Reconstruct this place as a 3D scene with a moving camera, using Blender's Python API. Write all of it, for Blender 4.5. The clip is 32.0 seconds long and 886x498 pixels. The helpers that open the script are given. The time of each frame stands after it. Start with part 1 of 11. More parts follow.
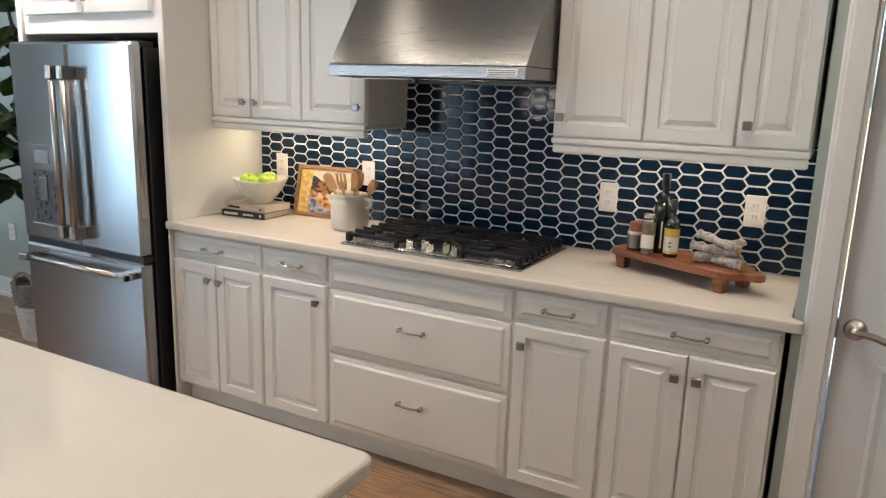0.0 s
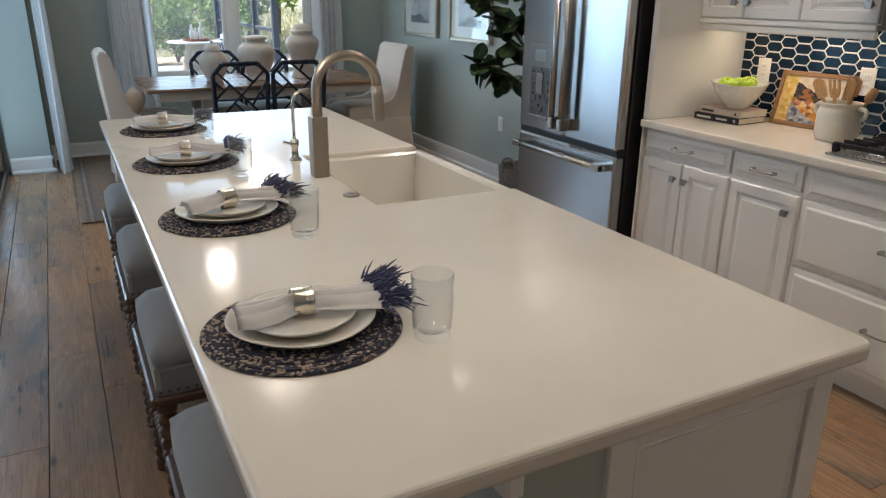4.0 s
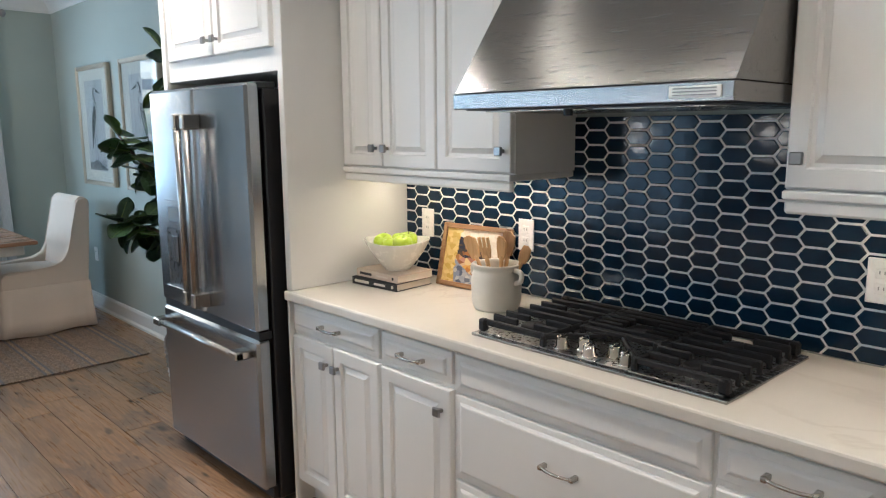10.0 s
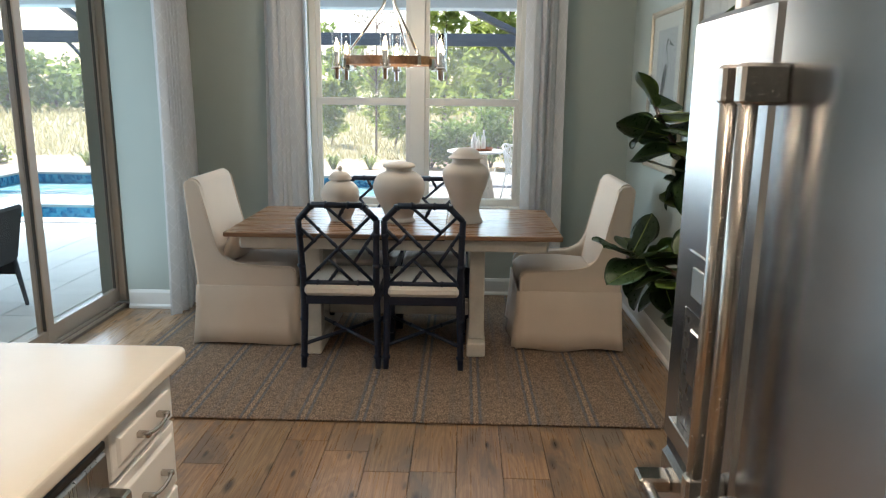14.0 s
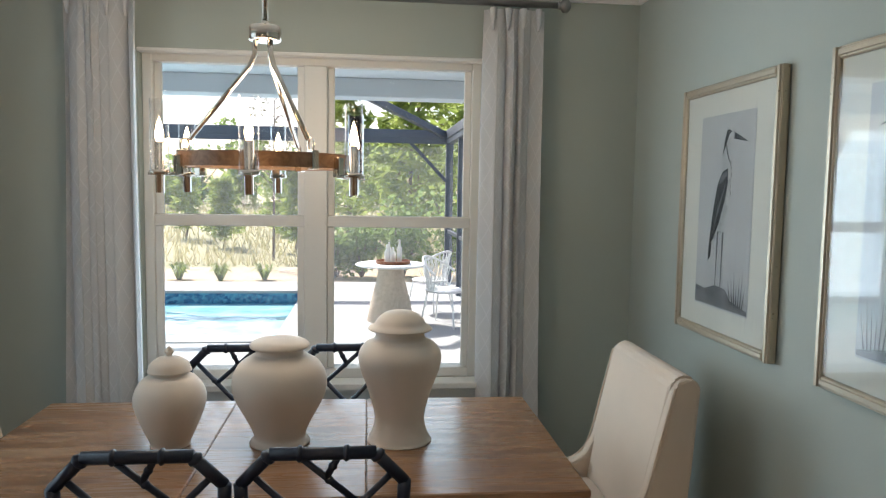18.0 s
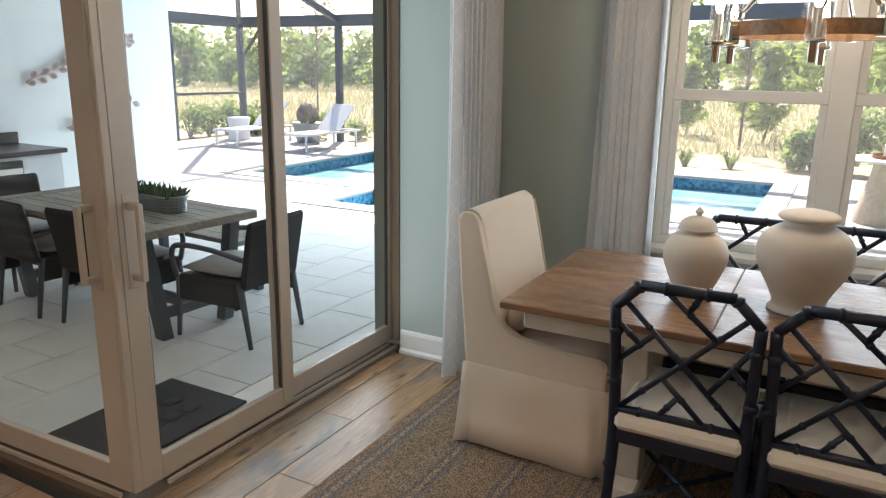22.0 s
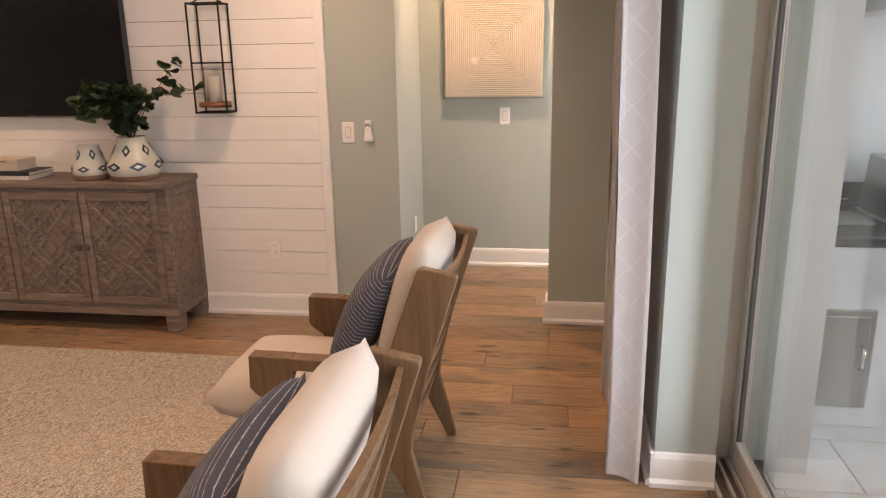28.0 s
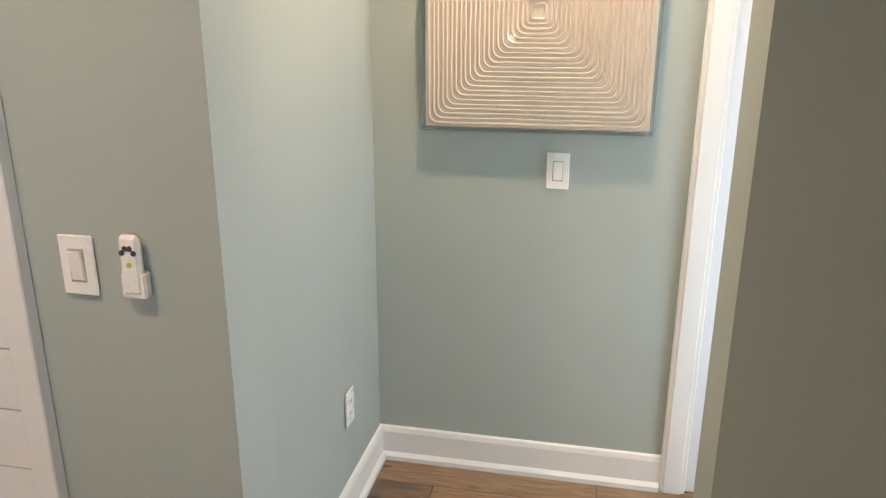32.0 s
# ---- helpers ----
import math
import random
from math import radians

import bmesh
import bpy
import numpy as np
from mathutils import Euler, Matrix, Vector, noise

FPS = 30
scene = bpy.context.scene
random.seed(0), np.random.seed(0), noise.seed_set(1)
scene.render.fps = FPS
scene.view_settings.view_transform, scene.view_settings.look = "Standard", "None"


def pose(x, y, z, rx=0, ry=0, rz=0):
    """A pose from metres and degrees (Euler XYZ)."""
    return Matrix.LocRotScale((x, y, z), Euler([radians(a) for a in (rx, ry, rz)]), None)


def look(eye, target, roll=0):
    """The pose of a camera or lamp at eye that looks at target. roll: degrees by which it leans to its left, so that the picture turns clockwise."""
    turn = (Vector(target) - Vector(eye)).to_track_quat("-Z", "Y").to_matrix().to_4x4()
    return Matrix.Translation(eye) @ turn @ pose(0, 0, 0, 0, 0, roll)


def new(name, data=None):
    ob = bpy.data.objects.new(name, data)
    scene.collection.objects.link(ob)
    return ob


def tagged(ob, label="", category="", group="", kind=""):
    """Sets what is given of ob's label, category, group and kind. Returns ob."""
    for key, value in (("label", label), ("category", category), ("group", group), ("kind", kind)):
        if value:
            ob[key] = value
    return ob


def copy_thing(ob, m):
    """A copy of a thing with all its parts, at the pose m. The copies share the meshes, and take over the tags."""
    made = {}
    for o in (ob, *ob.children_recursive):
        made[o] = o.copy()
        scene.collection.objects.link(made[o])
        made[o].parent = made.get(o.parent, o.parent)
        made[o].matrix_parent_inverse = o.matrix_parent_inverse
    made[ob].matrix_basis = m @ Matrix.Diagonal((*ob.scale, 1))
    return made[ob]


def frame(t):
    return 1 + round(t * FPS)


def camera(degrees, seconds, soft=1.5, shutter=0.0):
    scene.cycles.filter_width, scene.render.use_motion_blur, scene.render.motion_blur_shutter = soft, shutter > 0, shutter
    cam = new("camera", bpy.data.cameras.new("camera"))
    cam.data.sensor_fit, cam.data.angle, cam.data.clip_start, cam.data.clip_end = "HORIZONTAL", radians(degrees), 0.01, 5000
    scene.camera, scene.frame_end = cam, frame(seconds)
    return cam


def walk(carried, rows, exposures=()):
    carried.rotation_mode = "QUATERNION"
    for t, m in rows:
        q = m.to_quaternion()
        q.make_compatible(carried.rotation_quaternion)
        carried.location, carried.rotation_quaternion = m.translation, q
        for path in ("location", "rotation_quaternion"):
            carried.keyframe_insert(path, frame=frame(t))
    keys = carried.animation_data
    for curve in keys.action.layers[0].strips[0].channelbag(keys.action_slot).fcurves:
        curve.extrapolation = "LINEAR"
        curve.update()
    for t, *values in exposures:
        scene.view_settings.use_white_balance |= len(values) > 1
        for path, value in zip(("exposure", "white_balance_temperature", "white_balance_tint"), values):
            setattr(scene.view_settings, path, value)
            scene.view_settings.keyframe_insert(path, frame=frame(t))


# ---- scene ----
cam = camera(63.2, 32.0, 1.2)
PATH = [
    (0, (-0.116, -0.026, 1.555), (-1.043, 1.693, 1.123), 1.8),
    (0.5, (-0.122, -0.141, 1.557), (-1.247, 1.462, 1.155), 1.9),
    (1, (-0.132, -0.207, 1.562), (-1.399, 1.299, 1.203), 1.6),
    (1.5, (-0.142, -0.217, 1.563), (-1.482, 1.23, 1.234), 1.2),
    (2, (-0.145, -0.205, 1.562), (-1.56, 1.169, 1.228), 1.3),
    (2.5, (-0.133, -0.23, 1.548), (-1.653, 1.012, 1.164), 1.5),
    (3, (-0.128, -0.275, 1.52), (-1.75, 0.786, 1.027), 1.7),
    (3.5, (-0.119, -0.275, 1.505), (-1.793, 0.631, 0.892), 1.7),
    (5.5, (-0.065, -0.199, 1.473), (-1.64, 0.755, 0.69), -1.0),
    (6, (-0.079, -0.172, 1.491), (-1.512, 1.045, 0.809), -0.1),
    (6.5, (-0.081, -0.164, 1.519), (-1.297, 1.331, 0.983), 1.1),
    (7, (-0.084, -0.165, 1.545), (-1.135, 1.493, 1.163), 1.3),
    (7.5, (-0.093, -0.168, 1.556), (-1.055, 1.567, 1.3), 0.9),
    (8, (-0.104, -0.094, 1.558), (-1.044, 1.659, 1.349), 0.2),
    (8.5, (-0.103, 0.093, 1.558), (-1.089, 1.82, 1.346), -0.3),
    (9, (-0.13, 0.32, 1.55), (-1.217, 1.979, 1.296), -0.5),
    (9.5, (-0.26, 0.552, 1.55), (-1.503, 2.09, 1.254), -0.7),
    (10, (-0.39, 0.799, 1.543), (-1.814, 2.164, 1.213), -0.4),
    (10.5, (-0.503, 1.044, 1.549), (-2.093, 2.204, 1.191), 0.5),
    (11, (-0.713, 1.21, 1.544), (-2.417, 2.178, 1.148), 0.7),
    (11.5, (-0.949, 1.35, 1.553), (-2.756, 2.103, 1.143), 0.4),
    (12, (-1.172, 1.508, 1.558), (-3.072, 1.968, 1.136), -0.0),
    (12.5, (-1.383, 1.616, 1.558), (-3.327, 1.802, 1.128), 0.2),
    (13, (-1.617, 1.655, 1.553), (-3.571, 1.685, 1.124), 0.7),
    (13.5, (-1.846, 1.675, 1.554), (-3.8, 1.617, 1.132), 0.6),
    (15.5, (-3.044, 1.607, 1.601), (-4.996, 1.688, 1.177), 0.7),
    (16, (-3.326, 1.596, 1.611), (-5.278, 1.771, 1.213), 0.5),
    (16.5, (-3.592, 1.557, 1.606), (-5.537, 1.832, 1.229), 0.5),
    (17, (-3.831, 1.527, 1.612), (-5.771, 1.867, 1.265), 0.4),
    (17.5, (-4.004, 1.558, 1.626), (-5.962, 1.863, 1.357), 0.5),
    (18, (-4.08, 1.57, 1.653), (-6.062, 1.778, 1.487), 0.9),
    (18.5, (-4.019, 1.531, 1.665), (-6.013, 1.652, 1.566), 1.2),
    (19, (-3.926, 1.5, 1.649), (-5.921, 1.563, 1.53), 1.4),
    (19.5, (-3.842, 1.48, 1.616), (-5.83, 1.493, 1.396), 1.7),
    (20, (-3.763, 1.494, 1.594), (-5.735, 1.426, 1.269), 2.1),
    (20.5, (-3.675, 1.551, 1.574), (-5.622, 1.359, 1.16), 2.3),
    (21, (-3.604, 1.559, 1.572), (-5.509, 1.17, 1.1), 2.1),
    (21.5, (-3.66, 1.466, 1.572), (-5.491, 0.83, 1.081), 1.6),
    (22, (-3.778, 1.328, 1.595), (-5.482, 0.402, 1.109), 0.9),
    (22.5, (-3.946, 1.19, 1.599), (-5.428, -0.066, 1.124), 0.4),
    (23, (-4.126, 1.03, 1.602), (-5.322, -0.501, 1.126), 1.0),
    (23.5, (-4.267, 0.801, 1.59), (-5.179, -0.909, 1.096), 1.1),
    (23.6, (-4.292, 0.75, 1.59), (-5.166, -0.988, 1.126), 2.7),
    (24, (-4.386, 0.535, 1.588), (-5.018, -1.298, 1.097), 0.9),
    (24.5, (-4.514, 0.269, 1.595), (-4.898, -1.634, 1.114), 0.9),
    (25, (-4.591, 0.001, 1.599), (-4.781, -1.931, 1.117), 0.5),
    (25.5, (-4.587, -0.297, 1.603), (-4.612, -2.238, 1.126), -0.2),
    (26, (-4.597, -0.572, 1.607), (-4.47, -2.508, 1.123), -0.9),
    (26.5, (-4.629, -0.849, 1.611), (-4.406, -2.776, 1.126), -1.0),
    (28.5, (-4.578, -2.265, 1.565), (-4.269, -4.168, 1.034), -1.0),
    (29, (-4.562, -2.636, 1.566), (-4.223, -4.53, 1.02), -1.0),
    (29.5, (-4.556, -3.019, 1.568), (-4.201, -4.905, 1.004), -0.9),
    (30, (-4.538, -3.387, 1.568), (-4.185, -5.267, 0.986), -0.6),
    (30.5, (-4.499, -3.771, 1.572), (-4.128, -5.649, 0.993), -0.6),
    (31, (-4.478, -4.17, 1.569), (-4.086, -6.041, 0.982), -0.3),
    (31.5, (-4.437, -4.545, 1.567), (-4.048, -6.415, 0.974), 0.1),
    (32, (-4.348, -4.912, 1.578), (-3.963, -6.788, 1.001), 0.2),
]
# seconds, stops, white balance
EXPOSURES = [(0.0, 1.58, 5550, 10), (1.0, 1.42, 5450, 10), (2.5, 1.12, 5250, 9), (3.5, 1.05, 5300, 10), (5.5, 1.12, 6500, 12), (8.0, 1.6, 5350, 10), (10.5, 1.58, 5150, 8), (12.0, 1.38, 5050, 6), (13.0, 1.34, 5600, 8), (16.0, 1.67, 6500, 15), (17.5, 1.2, 6300, 13), (19.0, 1.14, 6300, 14), (20.0, 1.3, 6200, 14), (21.5, 1.32, 6450, 15), (23.0, 1.35, 7400, 20), (23.5, 1.35, 7700, 23), (25.0, 1.55, 8100, 31), (26.0, 1.92, 7500, 31), (29.0, 2.15, 7200, 28), (30.0, 2.18, 6700, 21), (31.0, 2.2, 6200, 16), (32.0, 2.1, 6000, 14)]
walk(cam, [(t, look(eye, target, roll)) for t, eye, target, roll in PATH], EXPOSURES)

# ---- world, sun, exposure ----
world = bpy.data.worlds.new("world")
scene.world = world
world.use_nodes = True
_nt = world.node_tree
_sky = _nt.nodes.new("ShaderNodeTexSky")
_sky.sky_type = "NISHITA"
_sky.sun_disc = False
_sky.sun_elevation = radians(44)
_sky.sun_rotation = radians(240)
_sky.dust_density = 2.0
_sky.air_density = 1.0
_nt.links.new(_sky.outputs[0], _nt.nodes["Background"].inputs[0])
_nt.nodes["Background"].inputs[1].default_value = 0.12

SUN_DIR = Vector((-0.64, -0.35, 0.70)).normalized()
sun = new("sun", bpy.data.lights.new("sun", "SUN"))
sun.data.energy = 4.4
sun.data.angle = radians(0.6)
sun.data.color = (1.0, 0.95, 0.86)
sun.matrix_world = look(SUN_DIR * 30, (0, 0, 0))

# area lamps added to stand in for daylight: two sliding door runs, the dining window, the open side of the lanai and an
# unseen, made-up glazed hall door
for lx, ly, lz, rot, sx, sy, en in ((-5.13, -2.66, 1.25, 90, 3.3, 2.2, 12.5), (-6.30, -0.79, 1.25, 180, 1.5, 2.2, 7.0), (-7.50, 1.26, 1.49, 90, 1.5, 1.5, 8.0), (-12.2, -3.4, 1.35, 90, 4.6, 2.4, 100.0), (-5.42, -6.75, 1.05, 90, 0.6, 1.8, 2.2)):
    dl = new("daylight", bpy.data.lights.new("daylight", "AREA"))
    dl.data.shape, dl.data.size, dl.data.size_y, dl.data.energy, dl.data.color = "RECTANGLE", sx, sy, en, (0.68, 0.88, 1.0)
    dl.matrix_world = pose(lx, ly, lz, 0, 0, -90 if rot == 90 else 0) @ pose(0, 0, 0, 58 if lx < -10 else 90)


# ---- small helpers ----
def thing(name, label, category, x=0, y=0, z=0, rz=0, group=""):
    ob = new(name)
    ob.empty_display_size = 0.05
    ob.matrix_world = pose(x, y, z, 0, 0, rz)
    return tagged(ob, label, category, group)


def obj(name, bm, material, smooth=False):
    me = bpy.data.meshes.new(name)
    bm.normal_update()
    bm.to_mesh(me)
    bm.free()
    for m in (material if isinstance(material, (list, tuple)) else [material]):
        me.materials.append(m)
    if smooth:
        me.shade_smooth()
    return new(name, me)


def part(name, bm, material, parent, label="", smooth=False):
    ob = obj(name, bm, material, smooth)
    ob.parent = parent
    if label:
        tagged(ob, label)
    return ob


def structure(name, bm, material, label="", category="", smooth=False):
    return tagged(obj(name, bm, material, smooth), label, category, kind="structure")


def box(x0, x1, y0, y1, z0, z1, c=0.003, bm=None):
    """A box with chamfered edges."""
    bm = bm or bmesh.new()
    lo, hi = (min(x0, x1), min(y0, y1), min(z0, z1)), (max(x0, x1), max(y0, y1), max(z0, z1))
    c = min(c, *[(b - a) * 0.45 for a, b in zip(lo, hi)])
    if c <= 0:
        v = {}
        for i in (0, 1):
            for j in (0, 1):
                for k in (0, 1):
                    v[i, j, k] = bm.verts.new(((lo[0], hi[0])[i], (lo[1], hi[1])[j], (lo[2], hi[2])[k]))
        for f in (((0, 0, 0), (0, 1, 0), (1, 1, 0), (1, 0, 0)), ((0, 0, 1), (1, 0, 1), (1, 1, 1), (0, 1, 1)), ((0, 0, 0), (1, 0, 0), (1, 0, 1), (0, 0, 1)),
                  ((1, 0, 0), (1, 1, 0), (1, 1, 1), (1, 0, 1)), ((1, 1, 0), (0, 1, 0), (0, 1, 1), (1, 1, 1)), ((0, 1, 0), (0, 0, 0), (0, 0, 1), (0, 1, 1))):
            bm.faces.new([v[q] for q in f])
        return bm
    v = {}
    for i in (0, 1):
        for j in (0, 1):
            for k in (0, 1):
                s = [(lo[n], hi[n])[(i, j, k)[n]] for n in range(3)]
                d = [(c, -c)[(i, j, k)[n]] for n in range(3)]
                for n in range(3):
                    p = [s[m] + (0 if m == n else d[m]) for m in range(3)]
                    v[i, j, k, n] = bm.verts.new(p)
    faces = []
    for n in range(3):
        a, b = [m for m in range(3) if m != n]
        for s in (0, 1):
            q = []
            for p, r in ((0, 0), (1, 0), (1, 1), (0, 1)):
                idx = [0, 0, 0]
                idx[n], idx[a], idx[b] = s, p, r
                q.append(v[idx[0], idx[1], idx[2], n])
            faces.append(q)
        for p in (0, 1):
            for r in (0, 1):
                q = []
                for s, w in ((0, a), (1, a), (1, b), (0, b)):
                    idx = [0, 0, 0]
                    idx[n], idx[a], idx[b] = s, p, r
                    q.append(v[idx[0], idx[1], idx[2], w])
                faces.append(q)
    for i in (0, 1):
        for j in (0, 1):
            for k in (0, 1):
                faces.append([v[i, j, k, 0], v[i, j, k, 1], v[i, j, k, 2]])
    mid = Vector([(a + b) / 2 for a, b in zip(lo, hi)])
    for q in faces:
        pts = [w.co for w in q]
        nrm = (pts[1] - pts[0]).cross(pts[2] - pts[0])
        ctr = sum(pts, Vector()) / len(pts)
        if nrm.dot(ctr - mid) < 0:
            q = q[::-1]
        bm.faces.new(q)
    return bm


def moved(bm, m):
    bm.transform(m)
    return bm


def joined(*bms):
    out = bms[0]
    for b in bms[1:]:
        me = bpy.data.meshes.new("tmp")
        b.to_mesh(me)
        b.free()
        out.from_mesh(me)
        bpy.data.meshes.remove(me)
    return out


def tube(points, radius, seg=10, bm=None, closed=False, caps=True):
    """A round bar along points; radius may be a list."""
    bm = bm or bmesh.new()
    pts = [Vector(p) for p in points]
    n = len(pts)
    rad = radius if isinstance(radius, (list, tuple)) else [radius] * n
    rings = []
    up = None
    for i, p in enumerate(pts):
        if closed:
            d = pts[(i + 1) % n] - pts[i - 1]
        else:
            d = pts[min(i + 1, n - 1)] - pts[max(i - 1, 0)]
        d.normalize()
        if up is None:
            up = d.orthogonal().normalized()
        else:
            up = (up - d * up.dot(d))
            up = up.normalized() if up.length > 1e-6 else d.orthogonal().normalized()
        side = d.cross(up)
        rings.append([bm.verts.new(p + (up * math.cos(a) + side * math.sin(a)) * rad[i]) for a in [2 * math.pi * k / seg for k in range(seg)]])
    for i in range(n if closed else n - 1):
        a, b = rings[i], rings[(i + 1) % n]
        for k in range(seg):
            bm.faces.new((a[k], a[(k + 1) % seg], b[(k + 1) % seg], b[k]))
    if caps and not closed:
        bm.faces.new(rings[0][::-1])
        bm.faces.new(rings[-1])
    return bm


def lathe(profile, seg=32, bm=None, x=0, y=0, z=0, ribs=0, rib=0.0):
    """A turned shape from (radius, height) pairs, bottom first."""
    bm = bm or bmesh.new()
    rings = []
    for r, h in profile:
        if r < 1e-5:
            rings.append([bm.verts.new((x, y, z + h))])
        else:
            rings.append([bm.verts.new((x + (r - (rib if ribs and k % 2 else 0)) * math.cos(2 * math.pi * k / seg), y + (r - (rib if ribs and k % 2 else 0)) * math.sin(2 * math.pi * k / seg), z + h)) for k in range(seg)])
    for a, b in zip(rings, rings[1:]):
        for k in range(seg):
            q = [a[k % len(a)], a[(k + 1) % len(a)], b[(k + 1) % len(b)], b[k % len(b)]]
            q2 = []
            for w in q:
                if w not in q2:
                    q2.append(w)
            if len(q2) > 2:
                bm.faces.new(q2)
    return bm


def smoothed(prof, n=4):
    """A finer profile through the given pairs (Catmull-Rom)."""
    out = []
    p = [Vector((*q, 0)) for q in prof]
    for i in range(len(p) - 1):
        a, b, c, d = p[max(i - 1, 0)], p[i], p[i + 1], p[min(i + 2, len(p) - 1)]
        for k in range(n):
            t = k / n
            v = 0.5 * (2 * b + (c - a) * t + (2 * a - 5 * b + 4 * c - d) * t * t + (3 * b - a - 3 * c + d) * t ** 3)
            out.append((max(v.x, 0.0), v.y))
    out.append(tuple(prof[-1]))
    return out


def curve3(pts, n=6):
    p = [Vector(q) for q in pts]
    out = []
    for i in range(len(p) - 1):
        a, b, c, d = p[max(i - 1, 0)], p[i], p[i + 1], p[min(i + 2, len(p) - 1)]
        for k in range(n):
            t = k / n
            out.append(0.5 * (2 * b + (c - a) * t + (2 * a - 5 * b + 4 * c - d) * t * t + (3 * b - a - 3 * c + d) * t ** 3))
    out.append(p[-1])
    return out


def prism(outline, h, axis="z", at=0.0, c=0.0):
    """An outline of pairs pushed out by h along an axis."""
    bm = bmesh.new()

    def put(u, v, w):
        return {"z": (u, v, w), "y": (u, w, v), "x": (w, u, v)}[axis]
    lo = [bm.verts.new(put(u, v, at)) for u, v in outline]
    hi = [bm.verts.new(put(u, v, at + h)) for u, v in outline]
    bm.faces.new(lo[::-1])
    bm.faces.new(hi)
    n = len(outline)
    for i in range(n):
        bm.faces.new((lo[i], lo[(i + 1) % n], hi[(i + 1) % n], hi[i]))
    bmesh.ops.recalc_face_normals(bm, faces=bm.faces)
    if c:
        bmesh.ops.bevel(bm, geom=[e for e in bm.edges if e.calc_length() > c * 2.2], offset=c, segments=2, affect="EDGES", profile=0.5)
    return bm


def cushion(x0, x1, y0, y1, z0, z1, puff=0.03, n=9, seed=1, power=0.55):
    """A soft pad with rounded sides and a slight swell."""
    bm = bmesh.new()
    grid = {}
    cx, cy, cz = (x0 + x1) / 2, (y0 + y1) / 2, (z0 + z1) / 2
    for s in (0, 1):
        for i in range(n + 1):
            for j in range(n + 1):
                u, v = 2 * i / n - 1, 2 * j / n - 1
                edge = i in (0, n) or j in (0, n)
                if s and edge:
                    grid[s, i, j] = grid[0, i, j]
                    continue
                h = ((1 - abs(u) ** 6) * (1 - abs(v) ** 6)) ** power
                k = 1 - 0.03 * (u * u * v * v)
                w = noise.noise((u * 2 + seed, v * 2, s * 3.0)) * 0.006
                z = cz + (1 if s else -1) * ((z1 - z0) / 2 * h * 0.85 + puff * (1 - u * u) * (1 - v * v)) + w
                grid[s, i, j] = bm.verts.new((cx + u * k * (x1 - x0) / 2, cy + v * k * (y1 - y0) / 2, cz if edge else z))
    for s in (0, 1):
        for i in range(n):
            for j in range(n):
                q = [grid[s, i, j], grid[s, i + 1, j], grid[s, i + 1, j + 1], grid[s, i, j + 1]]
                bm.faces.new(q if s else q[::-1])
    return bm


# ---- materials ----
def nodes_of(name):
    m = bpy.data.materials.new(name)
    m.use_nodes = True
    nt = m.node_tree
    return m, nt, nt.nodes["Principled BSDF"]


def link(nt, a, b):
    nt.links.new(a, b)


def node(nt, kind, **values):
    n = nt.nodes.new(kind)
    for k, v in values.items():
        n.inputs[k].default_value = v
    return n


def coords(nt, scale=(1, 1, 1), spread=True, rot=(0, 0, 0)):
    """Object coordinates, pushed apart at random for each object."""
    tc = nt.nodes.new("ShaderNodeTexCoord")
    src = tc.outputs["Object"]
    if spread:
        oi = nt.nodes.new("ShaderNodeObjectInfo")
        mul = node(nt, "ShaderNodeMath")
        mul.operation = "MULTIPLY"
        mul.inputs[1].default_value = 37.0
        link(nt, oi.outputs["Random"], mul.inputs[0])
        add = nt.nodes.new("ShaderNodeVectorMath")
        link(nt, src, add.inputs[0])
        link(nt, mul.outputs[0], add.inputs[1])
        src = add.outputs[0]
    mp = nt.nodes.new("ShaderNodeMapping")
    mp.inputs["Scale"].default_value = scale
    mp.inputs["Rotation"].default_value = rot
    link(nt, src, mp.inputs[0])
    return mp.outputs[0]


def noise_tex(nt, vec, scale, detail=4.0, rough=0.55, distort=0.0):
    n = nt.nodes.new("ShaderNodeTexNoise")
    n.inputs["Scale"].default_value = scale
    n.inputs["Detail"].default_value = detail
    n.inputs["Roughness"].default_value = rough
    n.inputs["Distortion"].default_value = distort
    link(nt, vec, n.inputs["Vector"])
    return n.outputs[0]


def ramp(nt, fac, stops):
    r = nt.nodes.new("ShaderNodeValToRGB")
    el = r.color_ramp.elements
    while len(el) < len(stops):
        el.new(0.5)
    for e, (p, c) in zip(el, stops):
        e.position = p
        e.color = (*c, 1) if len(c) == 3 else c
    link(nt, fac, r.inputs[0])
    return r.outputs[0]


def mix(nt, fac, a, b, mode="MIX"):
    m = nt.nodes.new("ShaderNodeMix")
    m.data_type = "RGBA"
    m.blend_type = mode
    for sock, val in ((m.inputs[0], fac), (m.inputs[6], a), (m.inputs[7], b)):
        if isinstance(val, (int, float)):
            sock.default_value = val
        elif isinstance(val, (tuple, list)):
            sock.default_value = (*val, 1) if len(val) == 3 else val
        else:
            link(nt, val, sock)
    return m.outputs[2]


def bump(nt, bsdf, height, strength, distance=0.002):
    b = nt.nodes.new("ShaderNodeBump")
    b.inputs["Strength"].default_value = strength
    b.inputs["Distance"].default_value = distance
    link(nt, height, b.inputs["Height"])
    link(nt, b.outputs[0], bsdf.inputs["Normal"])


